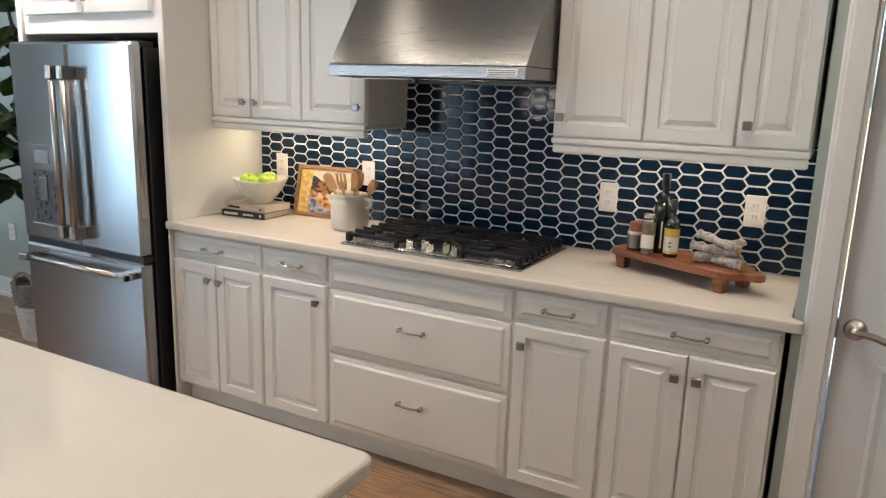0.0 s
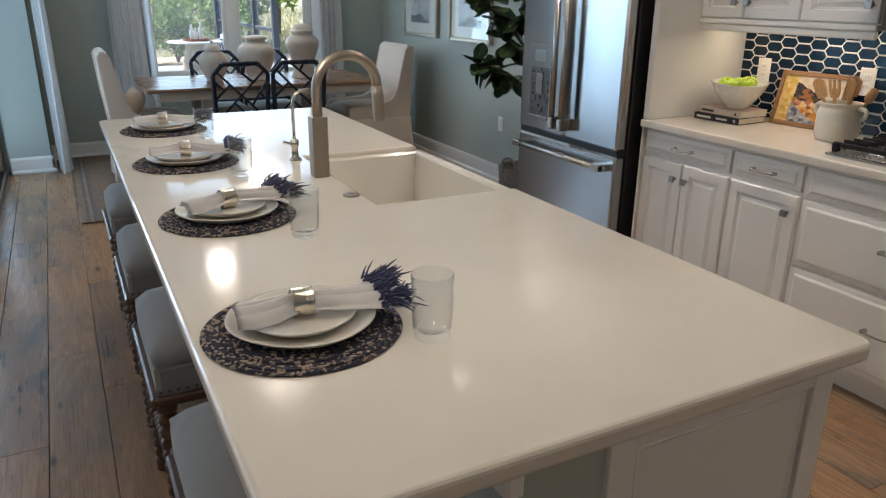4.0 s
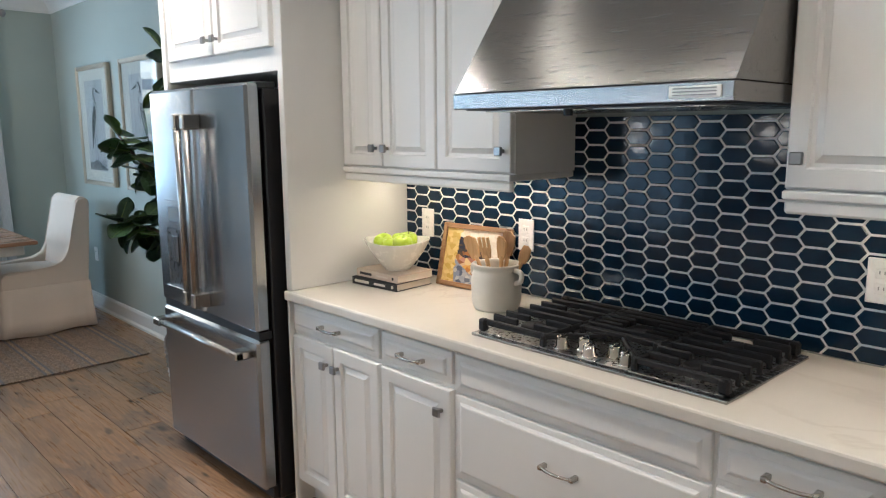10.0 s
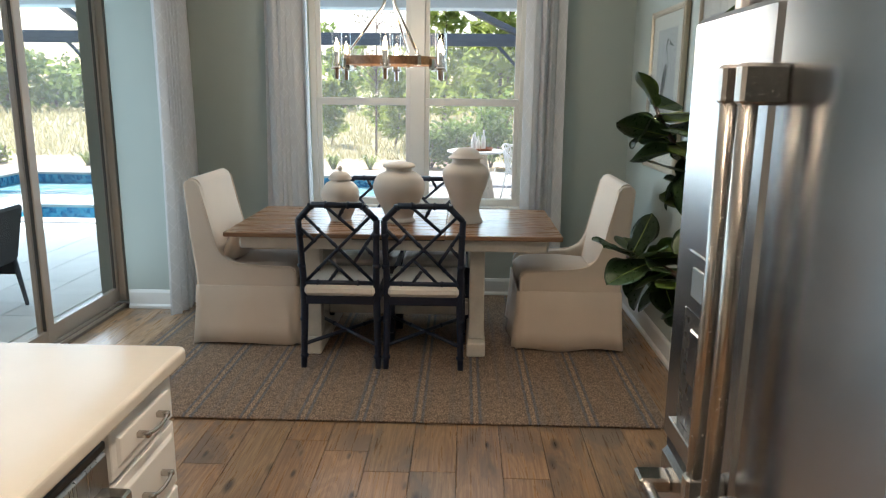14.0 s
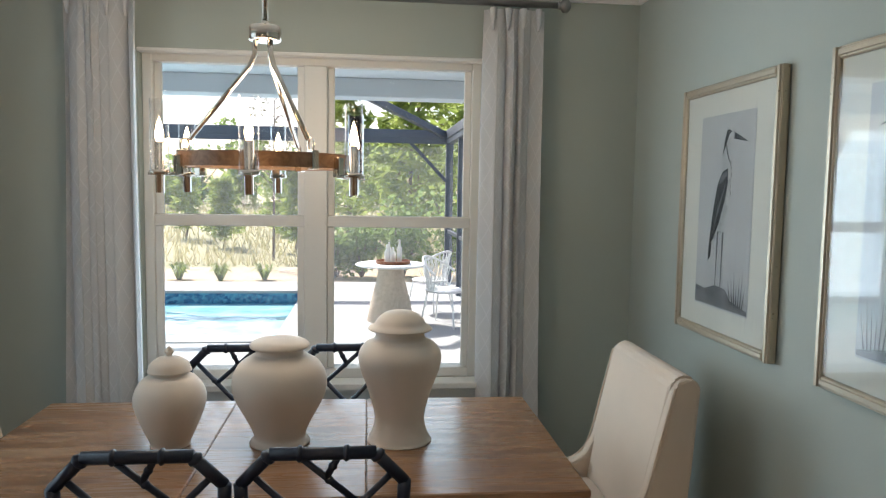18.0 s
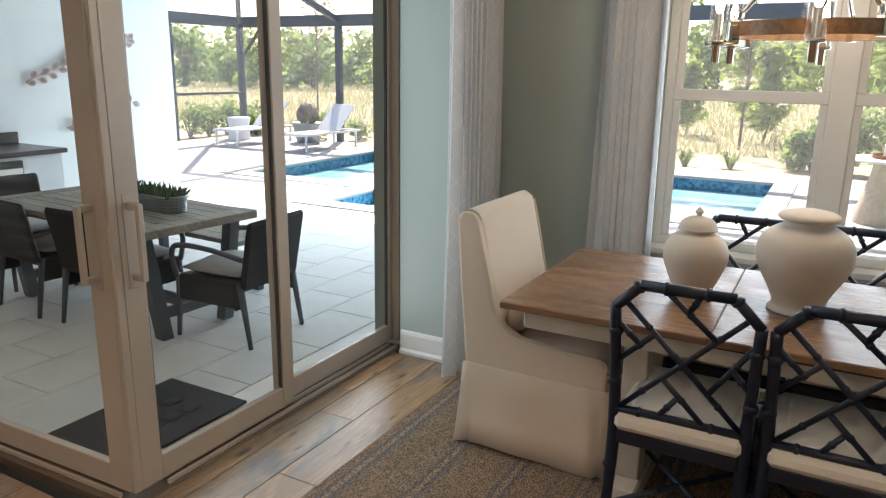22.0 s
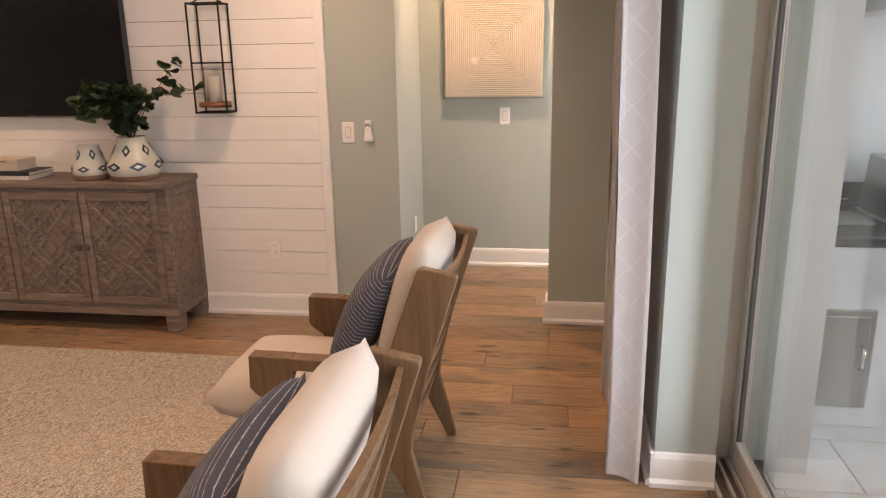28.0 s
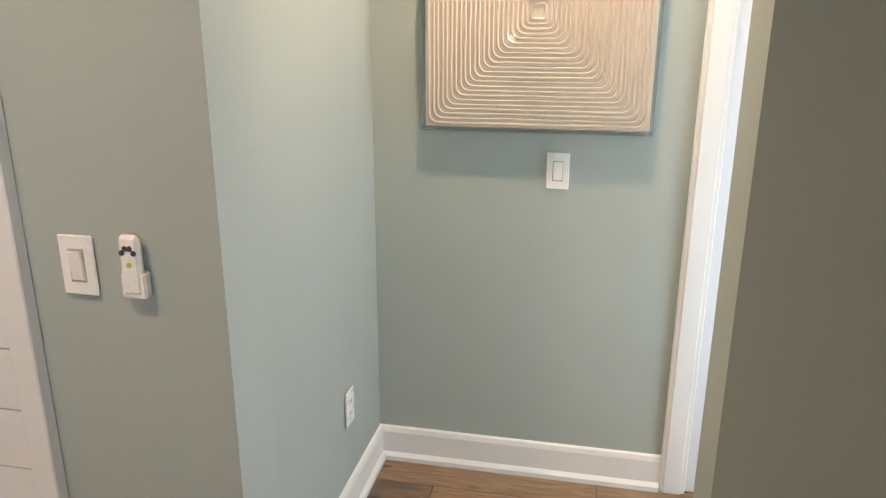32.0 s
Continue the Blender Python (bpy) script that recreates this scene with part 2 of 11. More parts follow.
def surface(name, colour, rough=0.5, vary=0.06, scale=3.0, bumps=0.1, bscale=60.0, metal=0.0, coat=0.0, stretch=(1, 1, 1), dist=0.001, rvary=0.1, sheen=0.0, spec=0.5):
    """A plain surface with a slow drift of tone, a fine grain and slight relief."""
    m, nt, b = nodes_of(name)
    vec = coords(nt, stretch)
    big = noise_tex(nt, vec, scale, 3)
    fine = noise_tex(nt, vec, bscale, 5)
    dark = tuple(c * (1 - vary) for c in colour)
    lite = tuple(min(1, c * (1 + vary)) for c in colour)
    col = ramp(nt, big, [(0.3, dark), (0.7, lite)])
    col = mix(nt, 0.25, col, ramp(nt, fine, [(0.3, dark), (0.7, lite)]))
    link(nt, col, b.inputs["Base Color"])
    rr = ramp(nt, fine, [(0.25, (max(0.02, rough - rvary),) * 3), (0.75, (min(1, rough + rvary),) * 3)])
    link(nt, rr, b.inputs["Roughness"])
    b.inputs["Metallic"].default_value = metal
    b.inputs["Coat Weight"].default_value = coat
    b.inputs["Specular IOR Level"].default_value = spec
    b.inputs["Sheen Weight"].default_value = sheen
    if bumps:
        bump(nt, b, fine, bumps, dist)
    return m


def glass(name, tint=(1, 1, 1), ior=1.45, rough=0.0):
    m, nt, b = nodes_of(name)
    nt.nodes.remove(b)
    out = nt.nodes["Material Output"]
    t = nt.nodes.new("ShaderNodeBsdfTransparent")
    t.inputs[0].default_value = (*tint, 1)
    g = nt.nodes.new("ShaderNodeBsdfGlossy")
    g.inputs["Roughness"].default_value = rough
    lw = nt.nodes.new("ShaderNodeLayerWeight")
    lw.inputs[0].default_value = 0.5
    pw = node(nt, "ShaderNodeMath")
    pw.operation = "POWER"
    pw.inputs[1].default_value = 5.0
    link(nt, lw.outputs["Facing"], pw.inputs[0])
    f = node(nt, "ShaderNodeMath")
    f.operation = "MULTIPLY_ADD"
    f0 = ((ior - 1) / (ior + 1)) ** 2
    f.inputs[1].default_value = 1 - f0
    f.inputs[2].default_value = f0
    link(nt, pw.outputs[0], f.inputs[0])
    mx = nt.nodes.new("ShaderNodeMixShader")
    link(nt, f.outputs[0], mx.inputs[0])
    link(nt, t.outputs[0], mx.inputs[1])
    link(nt, g.outputs[0], mx.inputs[2])
    link(nt, mx.outputs[0], out.inputs[0])
    return m


def glow(name, colour, strength):
    m, nt, b = nodes_of(name)
    b.inputs["Base Color"].default_value = (*colour, 1)
    b.inputs["Emission Color"].default_value = (*colour, 1)
    b.inputs["Emission Strength"].default_value = strength
    return m


def wood(name, tones, scale=1.0, axis=0, rough=0.45, bumps=0.15, island=False, spread=0.35, knots=0.5):
    """Wood whose grain runs along an axis, with tone that differs from board to board."""
    m, nt, b = nodes_of(name)
    st = [14.0, 14.0, 14.0]
    st[axis] = 1.1
    tc = nt.nodes.new("ShaderNodeTexCoord")
    if island:
        rnd = nt.nodes.new("ShaderNodeNewGeometry").outputs["Random Per Island"]
    else:
        rnd = nt.nodes.new("ShaderNodeObjectInfo").outputs["Random"]
    mul = node(nt, "ShaderNodeMath")
    mul.operation = "MULTIPLY"
    mul.inputs[1].default_value = 61.0
    link(nt, rnd, mul.inputs[0])
    add = nt.nodes.new("ShaderNodeVectorMath")
    link(nt, tc.outputs["Object"], add.inputs[0])
    link(nt, mul.outputs[0], add.inputs[1])
    mp = nt.nodes.new("ShaderNodeMapping")
    mp.inputs["Scale"].default_value = st
    link(nt, add.outputs[0], mp.inputs[0])
    grain = noise_tex(nt, mp.outputs[0], 2.2 * scale, 8, 0.62, 0.9)
    mp2 = nt.nodes.new("ShaderNodeMapping")
    st2 = [4.0, 4.0, 4.0]
    st2[axis] = 1.3
    mp2.inputs["Scale"].default_value = st2
    link(nt, add.outputs[0], mp2.inputs[0])
    cloud = noise_tex(nt, mp2.outputs[0], 1.3 * scale, 4, 0.5, 1.2)
    col = ramp(nt, grain, [(0.28, tones[0]), (0.5, tones[1]), (0.72, tones[2])])
    col = mix(nt, ramp(nt, cloud, [(0.35, (0, 0, 0)), (0.7, (knots,) * 3)]), col, tones[0])
    val = ramp(nt, rnd, [(0.0, (1 - spread,) * 3), (1.0, (1 + spread * 0.6,) * 3)])
    col = mix(nt, 1.0, col, val, "MULTIPLY")
    link(nt, col, b.inputs["Base Color"])
    link(nt, ramp(nt, grain, [(0.3, (rough + 0.1,) * 3), (0.7, (rough - 0.08,) * 3)]), b.inputs["Roughness"])
    bump(nt, b, grain, bumps, 0.002)
    return m


M = {}
M["wall"] = surface("sage_wall_paint", (0.40, 0.44, 0.40), 0.75, 0.03, 1.5, 0.25, 90, dist=0.0015)
M["trim"] = surface("white_trim_paint", (0.80, 0.79, 0.76), 0.35, 0.02, 2, 0.05, 40)
M["ceiling"] = surface("white_ceiling_paint", (0.82, 0.81, 0.78), 0.85, 0.02, 2, 0.3, 120, dist=0.001)
M["cab"] = surface("white_cabinet_paint", (0.76, 0.75, 0.72), 0.38, 0.02, 2, 0.06, 30)
M["ship"] = surface("white_shiplap_paint", (0.80, 0.78, 0.75), 0.5, 0.03, 3, 0.08, 50)
M["door"] = surface("white_door_paint", (0.74, 0.75, 0.77), 0.4, 0.02, 2, 0.06, 30)
M["alu"] = surface("almond_painted_aluminium", (0.56, 0.485, 0.42), 0.35, 0.03, 2, 0.04, 80)
M["track"] = surface("bronze_track", (0.12, 0.11, 0.10), 0.45, 0.1, 6, 0.1, 80, metal=0.7)
M["nickel"] = surface("brushed_nickel", (0.50, 0.47, 0.43), 0.26, 0.03, 5, 0.0, 200, metal=1.0, rvary=0.02)
M["pewter"] = surface("pewter_metal", (0.33, 0.32, 0.31), 0.33, 0.05, 8, 0.0, 150, metal=1.0, rvary=0.03)
M["chrome"] = surface("polished_nickel", (0.62, 0.57, 0.50), 0.08, 0.02, 6, 0.0, 100, metal=1.0, rvary=0.03)
M["steel"] = surface("brushed_stainless_steel", (0.40, 0.41, 0.42), 0.22, 0.03, 3, 0.0, 260, metal=1.0, stretch=(1, 1, 0.03), rvary=0.03, dist=0.0006)
M["steel_h"] = surface("brushed_stainless_hood", (0.31, 0.305, 0.30), 0.27, 0.008, 3, 0.0, 260, metal=1.0, stretch=(0.03, 1, 1), rvary=0.008, dist=0.0006)


def brushed(m, amount, turn):
    """Stretch the shine of a brushed metal."""
    nt = m.node_tree
    b = nt.nodes["Principled BSDF"]
    t = nt.nodes.new("ShaderNodeTangent")
    t.direction_type, t.axis = "RADIAL", "Z"
    link(nt, t.outputs[0], b.inputs["Tangent"])
    b.inputs["Anisotropic"].default_value = amount
    b.inputs["Anisotropic Rotation"].default_value = turn


brushed(M["steel"], 0.75, 0.25)
brushed(M["steel_h"], 0.85, 0.0)
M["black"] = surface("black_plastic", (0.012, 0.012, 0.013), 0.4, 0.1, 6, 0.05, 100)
M["iron"] = surface("black_cast_iron", (0.010, 0.010, 0.011), 0.55, 0.15, 8, 0.3, 220, dist=0.0006, spec=0.25)
M["navy"] = surface("black_navy_lacquer", (0.006, 0.010, 0.026), 0.36, 0.1, 6, 0.05, 60)
M["linen"] = surface("cream_linen", (0.68, 0.555, 0.44), 0.9, 0.04, 4, 0.35, 420, sheen=0.2, dist=0.0008)
M["seat"] = surface("ivory_seat_fabric", (0.70, 0.65, 0.58), 0.9, 0.04, 5, 0.3, 380, sheen=0.2, dist=0.0008)
M["curtain"] = surface("white_sheer_curtain", (0.66, 0.64, 0.63), 0.85, 0.04, 4, 0.2, 300, sheen=0.1)
M["ceramic"] = surface("matte_bisque_ceramic", (0.66, 0.58, 0.50), 0.75, 0.04, 4, 0.15, 120, dist=0.0008)
M["white_ceramic"] = surface("white_glazed_ceramic", (0.74, 0.72, 0.66), 0.25, 0.03, 4, 0.05, 40, coat=0.3)
M["crock"] = surface("off_white_stoneware", (0.66, 0.62, 0.54), 0.4, 0.06, 8, 0.1, 60)
M["sink"] = surface("white_fireclay", (0.74, 0.705, 0.635), 0.12, 0.02, 3, 0.0, 30, rvary=0.04)
M["plate"] = surface("speckled_cream_stoneware", (0.60, 0.57, 0.50), 0.35, 0.06, 9, 0.05, 90)
M["glass"] = glass("clear_glass", (0.985, 0.995, 0.99), 1.27)
M["thin_glass"] = glass("thin_clear_glass", (0.985, 0.99, 0.99), 1.28)
M["picture_glass"] = glass("picture_glass", (0.975, 0.985, 0.98), 1.42)
M["cut_glass"] = glass("ribbed_tumbler_glass", (0.955, 0.965, 0.97), 1.7, 0.02)
M["plastic"] = surface("white_plastic", (0.86, 0.83, 0.79), 0.3, 0.01, 4, 0.0, 40)
M["table_wood"] = wood("brown_table_wood", [(0.13, 0.065, 0.034), (0.29, 0.155, 0.082), (0.42, 0.265, 0.16)], 1.0, 1, 0.28, 0.08, spread=0.12, knots=0.35)
M["table_paint"] = surface("whitewashed_table_paint", (0.56, 0.51, 0.44), 0.6, 0.12, 9, 0.2, 60)
M["chair_wood"] = wood("light_oak", [(0.078, 0.038, 0.015), (0.14, 0.072, 0.030), (0.185, 0.102, 0.046)], 1.2, 2, 0.5, 0.1, spread=0.12, knots=0.25)
M["board_wood"] = wood("cherry_board_wood", [(0.14, 0.045, 0.016), (0.23, 0.082, 0.030), (0.30, 0.115, 0.045)], 1.2, 0, 0.4, 0.08, spread=0.1, knots=0.2)
M["utensil"] = wood("pale_utensil_wood", [(0.34, 0.18, 0.06), (0.50, 0.29, 0.11), (0.58, 0.37, 0.16)], 1.5, 2, 0.55, 0.08, spread=0.2, knots=0.2)
M["weathered"] = wood("weathered_grey_wood", [(0.15, 0.13, 0.105), (0.29, 0.26, 0.22), (0.40, 0.37, 0.32)], 1.2, 1, 0.7, 0.25, spread=0.2, knots=0.3)
M["console"] = wood("grey_washed_pine", [(0.10, 0.075, 0.06), (0.20, 0.155, 0.125), (0.30, 0.24, 0.20)], 1.2, 0, 0.65, 0.25, spread=0.15, knots=0.35)
M["dark_top"] = wood("dark_walnut_top", [(0.028, 0.016, 0.011), (0.075, 0.045, 0.031), (0.13, 0.085, 0.06)], 1.0, 0, 0.45, 0.15, spread=0.15, knots=0.4)
M["spool"] = surface("dark_stained_wood", (0.075, 0.042, 0.024), 0.4, 0.25, 14, 0.1, 60)
M["grey_paint"] = surface("distressed_blue_grey_paint", (0.20, 0.20, 0.21), 0.6, 0.22, 18, 0.2, 70)
M["stool_fabric"] = surface("grey_blue_stool_fabric", (0.21, 0.22, 0.23), 0.9, 0.05, 5, 0.3, 350, sheen=0.2, dist=0.0008)
FLOOR_TONES = [(0.085, 0.052, 0.034), (0.205, 0.128, 0.080), (0.315, 0.210, 0.140)]


def plank_wood(name, island):
    """Rustic plank: cathedral rings, fine grain, scattered knots and smoky worn patches."""
    m, nt, b = nodes_of(name)
    tc = nt.nodes.new("ShaderNodeTexCoord")
    rnd = nt.nodes.new("ShaderNodeNewGeometry").outputs["Random Per Island"] if island else nt.nodes.new("ShaderNodeObjectInfo").outputs["Random"]
    mul = node(nt, "ShaderNodeMath")
    mul.operation = "MULTIPLY"
    mul.inputs[1].default_value = 53.0
    link(nt, rnd, mul.inputs[0])
    add = nt.nodes.new("ShaderNodeVectorMath")
    link(nt, tc.outputs["Object"], add.inputs[0])
    link(nt, mul.outputs[0], add.inputs[1])

    def mapped(sx, sy):
        mp = nt.nodes.new("ShaderNodeMapping")
        mp.inputs["Scale"].default_value = (sx, sy, 1.0)
        link(nt, add.outputs[0], mp.inputs[0])
        return mp.outputs[0]
    field = noise_tex(nt, mapped(0.9, 5.5), 1.0, 2, 0.4, 0.3)
    k = node(nt, "ShaderNodeMath")
    k.operation = "MULTIPLY"
    k.inputs[1].default_value = 85.0
    link(nt, field, k.inputs[0])
    sn = node(nt, "ShaderNodeMath")
    sn.operation = "SINE"
    link(nt, k.outputs[0], sn.inputs[0])
    rings = ramp(nt, sn.outputs[0], [(0.0, (0, 0, 0)), (0.9, (1, 1, 1))])
    fine = noise_tex(nt, mapped(3.0, 85.0), 1.0, 6, 0.65)
    smoke = noise_tex(nt, mapped(1.8, 4.5), 1.0, 5, 0.62, 0.8)
    streak = noise_tex(nt, mapped(2.2, 26.0), 1.0, 5, 0.6, 0.5)
    base = ramp(nt, fine, [(0.30, (0.20, 0.116, 0.060)), (0.52, (0.345, 0.216, 0.119)), (0.75, (0.485, 0.328, 0.195))])
    base = mix(nt, ramp(nt, rings, [(0.0, (0.30, 0.30, 0.30)), (0.6, (0, 0, 0))]), base, (0.17, 0.096, 0.050))
    base = mix(nt, ramp(nt, smoke, [(0.50, (0, 0, 0)), (0.62, (0.92, 0.92, 0.92))]), base, mix(nt, streak, (0.075, 0.054, 0.042), (0.27, 0.195, 0.14)))
    v = nt.nodes.new("ShaderNodeTexVoronoi")
    v.inputs["Scale"].default_value = 1.0
    link(nt, mapped(2.4, 7.0), v.inputs["Vector"])
    base = mix(nt, ramp(nt, v.outputs["Distance"], [(0.06, (0.9, 0.9, 0.9)), (0.17, (0, 0, 0))]), base, (0.035, 0.022, 0.016))
    v2 = nt.nodes.new("ShaderNodeTexVoronoi")
    v2.inputs["Scale"].default_value = 1.0
    link(nt, mapped(5.0, 17.0), v2.inputs["Vector"])
    gate = ramp(nt, noise_tex(nt, mapped(1.3, 6.0), 1.0, 2), [(0.50, (0, 0, 0)), (0.58, (0.95, 0.95, 0.95))])
    base = mix(nt, mix(nt, 1.0, ramp(nt, v2.outputs["Distance"], [(0.08, (1, 1, 1)), (0.22, (0, 0, 0))]), gate, "MULTIPLY"), base, (0.04, 0.025, 0.017))
    tone = ramp(nt, rnd, [(0.0, (0.74, 0.74, 0.74)), (0.3, (1.0, 0.93, 0.87)), (0.55, (0.84, 0.90, 0.95)), (0.8, (1.08, 1.02, 0.95)), (1.0, (1.22, 1.14, 1.04))])
    base = mix(nt, 1.0, base, tone, "MULTIPLY")
    link(nt, base, b.inputs["Base Color"])
    link(nt, ramp(nt, fine, [(0.3, (0.36, 0.36, 0.36)), (0.7, (0.24, 0.24, 0.24))]), b.inputs["Roughness"])
    bump(nt, b, mix(nt, 0.5, fine, rings), 0.16, 0.0012)
    return m


M["plank"] = plank_wood("rustic_plank_floor", False)
M["plank_far"] = plank_wood("rustic_plank_floor_joined", True)
M["subfloor"] = surface("dark_joint", (0.11, 0.075, 0.05), 0.8, 0.1, 6, 0.0, 60)


def quartz():
    m, nt, b = nodes_of("warm_white_quartz")
    vec = coords(nt, (1, 1, 1), False)
    vein = nt.nodes.new("ShaderNodeTexNoise")
    vein.inputs["Scale"].default_value = 1.1
    vein.inputs["Detail"].default_value = 7
    vein.inputs["Distortion"].default_value = 1.6
    link(nt, vec, vein.inputs["Vector"])
    line = ramp(nt, vein.outputs[0], [(0.485, (0, 0, 0)), (0.5, (1, 1, 1)), (0.515, (0, 0, 0))])
    patch = ramp(nt, noise_tex(nt, vec, 0.9, 3), [(0.50, (0, 0, 0)), (0.68, (0.42, 0.42, 0.42))])
    veil = ramp(nt, noise_tex(nt, vec, 1.6, 6), [(0.35, (0.66, 0.615, 0.535)), (0.7, (0.72, 0.68, 0.605))])
    col = mix(nt, mix(nt, 1.0, line, patch, "MULTIPLY"), veil, (0.50, 0.44, 0.37))
    link(nt, col, b.inputs["Base Color"])
    b.inputs["Roughness"].default_value = 0.10
    b.inputs["Specular IOR Level"].default_value = 0.30
    return m


M["quartz"] = quartz()


def rug_mat(name, base, dark, stripes, axis, scale, weave=260.0):
    """Woven fibre with stripes across an axis."""
    m, nt, b = nodes_of(name)
    vec = coords(nt, (1, 1, 1), False)
    sep = nt.nodes.new("ShaderNodeSeparateXYZ")
    link(nt, vec, sep.inputs[0])
    st = [1.0, 1.0, 1.0]
    st[axis] = 14.0
    st[1 - axis] = 0.5
    mp = nt.nodes.new("ShaderNodeMapping")
    mp.inputs["Scale"].default_value = st
    link(nt, vec, mp.inputs[0])
    band = noise_tex(nt, mp.outputs[0], scale, 3, 0.6)
    knots = nt.nodes.new("ShaderNodeTexVoronoi")
    knots.inputs["Scale"].default_value = weave * 0.45
    mp3 = nt.nodes.new("ShaderNodeMapping")
    mp3.inputs["Scale"].default_value = (1.0, 1.7, 1) if axis == 1 else (1.7, 1.0, 1)
    link(nt, vec, mp3.inputs[0])
    link(nt, mp3.outputs[0], knots.inputs["Vector"])
    blot = noise_tex(nt, vec, 35, 4)
    col = ramp(nt, blot, [(0.3, dark), (0.7, base)])
    col = mix(nt, ramp(nt, band, [(0.50, (0, 0, 0)), (0.62, (0.45, 0.45, 0.45))]), col, stripes)
    if scale > 2.0:
        # short darker dashes along the rows
        mp4 = nt.nodes.new("ShaderNodeMapping")
        mp4.inputs["Scale"].default_value = (95, 24, 1)
        link(nt, vec, mp4.inputs[0])
        dash = noise_tex(nt, mp4.outputs[0], 1.0, 2, 0.5)
        broad = noise_tex(nt, vec, 1.7, 3)
        col = mix(nt, mix(nt, 1.0, ramp(nt, dash, [(0.54, (0, 0, 0)), (0.62, (0.85, 0.85, 0.85))]), ramp(nt, broad, [(0.35, (0.35, 0.35, 0.35)), (0.6, (1, 1, 1))]), "MULTIPLY"), col, (0.27, 0.20, 0.14))
    if axis == 1 and scale == 1.0:
        # pairs of thin faded stripes with a sandy line between
        wob = nt.nodes.new("ShaderNodeMath")
        wob.operation = "MULTIPLY_ADD"
        wob.inputs[1].default_value = 0.012
        link(nt, blot, wob.inputs[0])
        link(nt, sep.outputs[1], wob.inputs[2])
        fr_ = nt.nodes.new("ShaderNodeMath")
        fr_.operation = "PINGPONG"
        fr_.inputs[1].default_value = 0.14
        off = nt.nodes.new("ShaderNodeMath")
        off.inputs[1].default_value = -1.756
        link(nt, wob.outputs[0], off.inputs[0])
        link(nt, off.outputs[0], fr_.inputs[0])
        ten = nt.nodes.new("ShaderNodeMath")
        ten.operation = "MULTIPLY"
        ten.inputs[1].default_value = 7.14
        link(nt, fr_.outputs[0], ten.inputs[0])
        col = mix(nt, ramp(nt, ten.outputs[0], [(0.0, (0.5, 0.5, 0.5)), (0.06, (0.4, 0.4, 0.4)), (0.09, (0, 0, 0))]), col, tuple(min(1, c * 1.35) for c in base))
        col = mix(nt, ramp(nt, ten.outputs[0], [(0.07, (0, 0, 0)), (0.11, (0.85, 0.85, 0.85)), (0.18, (0.8, 0.8, 0.8)), (0.23, (0, 0, 0))]), col, (0.16, 0.18, 0.21))
    # gaps between knots: the shade of the weave put into the colour
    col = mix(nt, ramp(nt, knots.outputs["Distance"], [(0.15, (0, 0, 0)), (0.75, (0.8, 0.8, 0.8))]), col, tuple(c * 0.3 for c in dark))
    link(nt, col, b.inputs["Base Color"])
    b.inputs["Roughness"].default_value = 0.95
    inv = ramp(nt, knots.outputs["Distance"], [(0.0, (1, 1, 1)), (0.7, (0, 0, 0))])
    bump(nt, b, inv, 0.8, 0.006)
    return m


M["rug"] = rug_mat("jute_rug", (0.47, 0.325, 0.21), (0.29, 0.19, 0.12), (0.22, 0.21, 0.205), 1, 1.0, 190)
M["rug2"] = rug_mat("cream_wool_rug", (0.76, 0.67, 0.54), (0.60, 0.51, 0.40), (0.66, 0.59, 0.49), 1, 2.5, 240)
M["tile"] = surface("navy_glazed_tile", (0.005, 0.019, 0.042), 0.10, 0.35, 9, 0.22, 26, dist=0.0022, rvary=0.03, spec=0.35)
M["grout"] = surface("white_grout", (0.84, 0.82, 0.79), 0.85, 0.05, 8, 0.2, 200)
M["paver"] = surface("pale_concrete_paver", (0.66, 0.66, 0.64), 0.8, 0.08, 5, 0.3, 160, dist=0.001)
M["deck"] = surface("white_pool_deck", (0.37, 0.365, 0.355), 0.85, 0.05, 1.5, 0.3, 120)
M["stucco"] = surface("white_stucco", (0.70, 0.72, 0.73), 0.9, 0.03, 2, 0.4, 110, dist=0.003)
M["sill"] = surface("tan_bronze_sill", (0.17, 0.125, 0.095), 0.45, 0.08, 5, 0.05, 60)
M["gasket"] = surface("grey_rubber_gasket", (0.10, 0.095, 0.09), 0.7, 0.05, 6, 0.05, 80)
M["bronze"] = surface("dark_bronze_aluminium", (0.075, 0.09, 0.11), 0.5, 0.05, 4, 0.05, 60)

# ---- the shell: walls, ceiling, openings ----
H = 2.74


def wall(name, pieces, label, material=None):
    bm = bmesh.new()
    for p in pieces:
        box(*p, c=0, bm=bm)
    return structure(name, bm, material or M["wall"], label, "wall")


WY0, WY1, WZ0, WZ1 = 0.505, 2.125, 0.70, 2.28
wall("wall_north", [(-7.75, -0.06, 2.90, 3.05, 0, H)], "sage green painted wall behind cabinets and pictures")
wall("wall_west", [(-7.75, -7.60, -0.75, WY0, 0, H), (-7.75, -7.60, WY1, 3.05, 0, H), (-7.75, -7.60, WY0, WY1, 0, WZ0), (-7.75, -7.60, WY0, WY1, WZ1, H)],
     "sage green painted wall with a double window")
wall("wall_slider_return", [(-7.60, -7.10, -0.75, -0.43, 0, H), (-7.60, -7.242, -1.02, -0.75, 0, H)], "sage green painted wall beside the sliding doors")
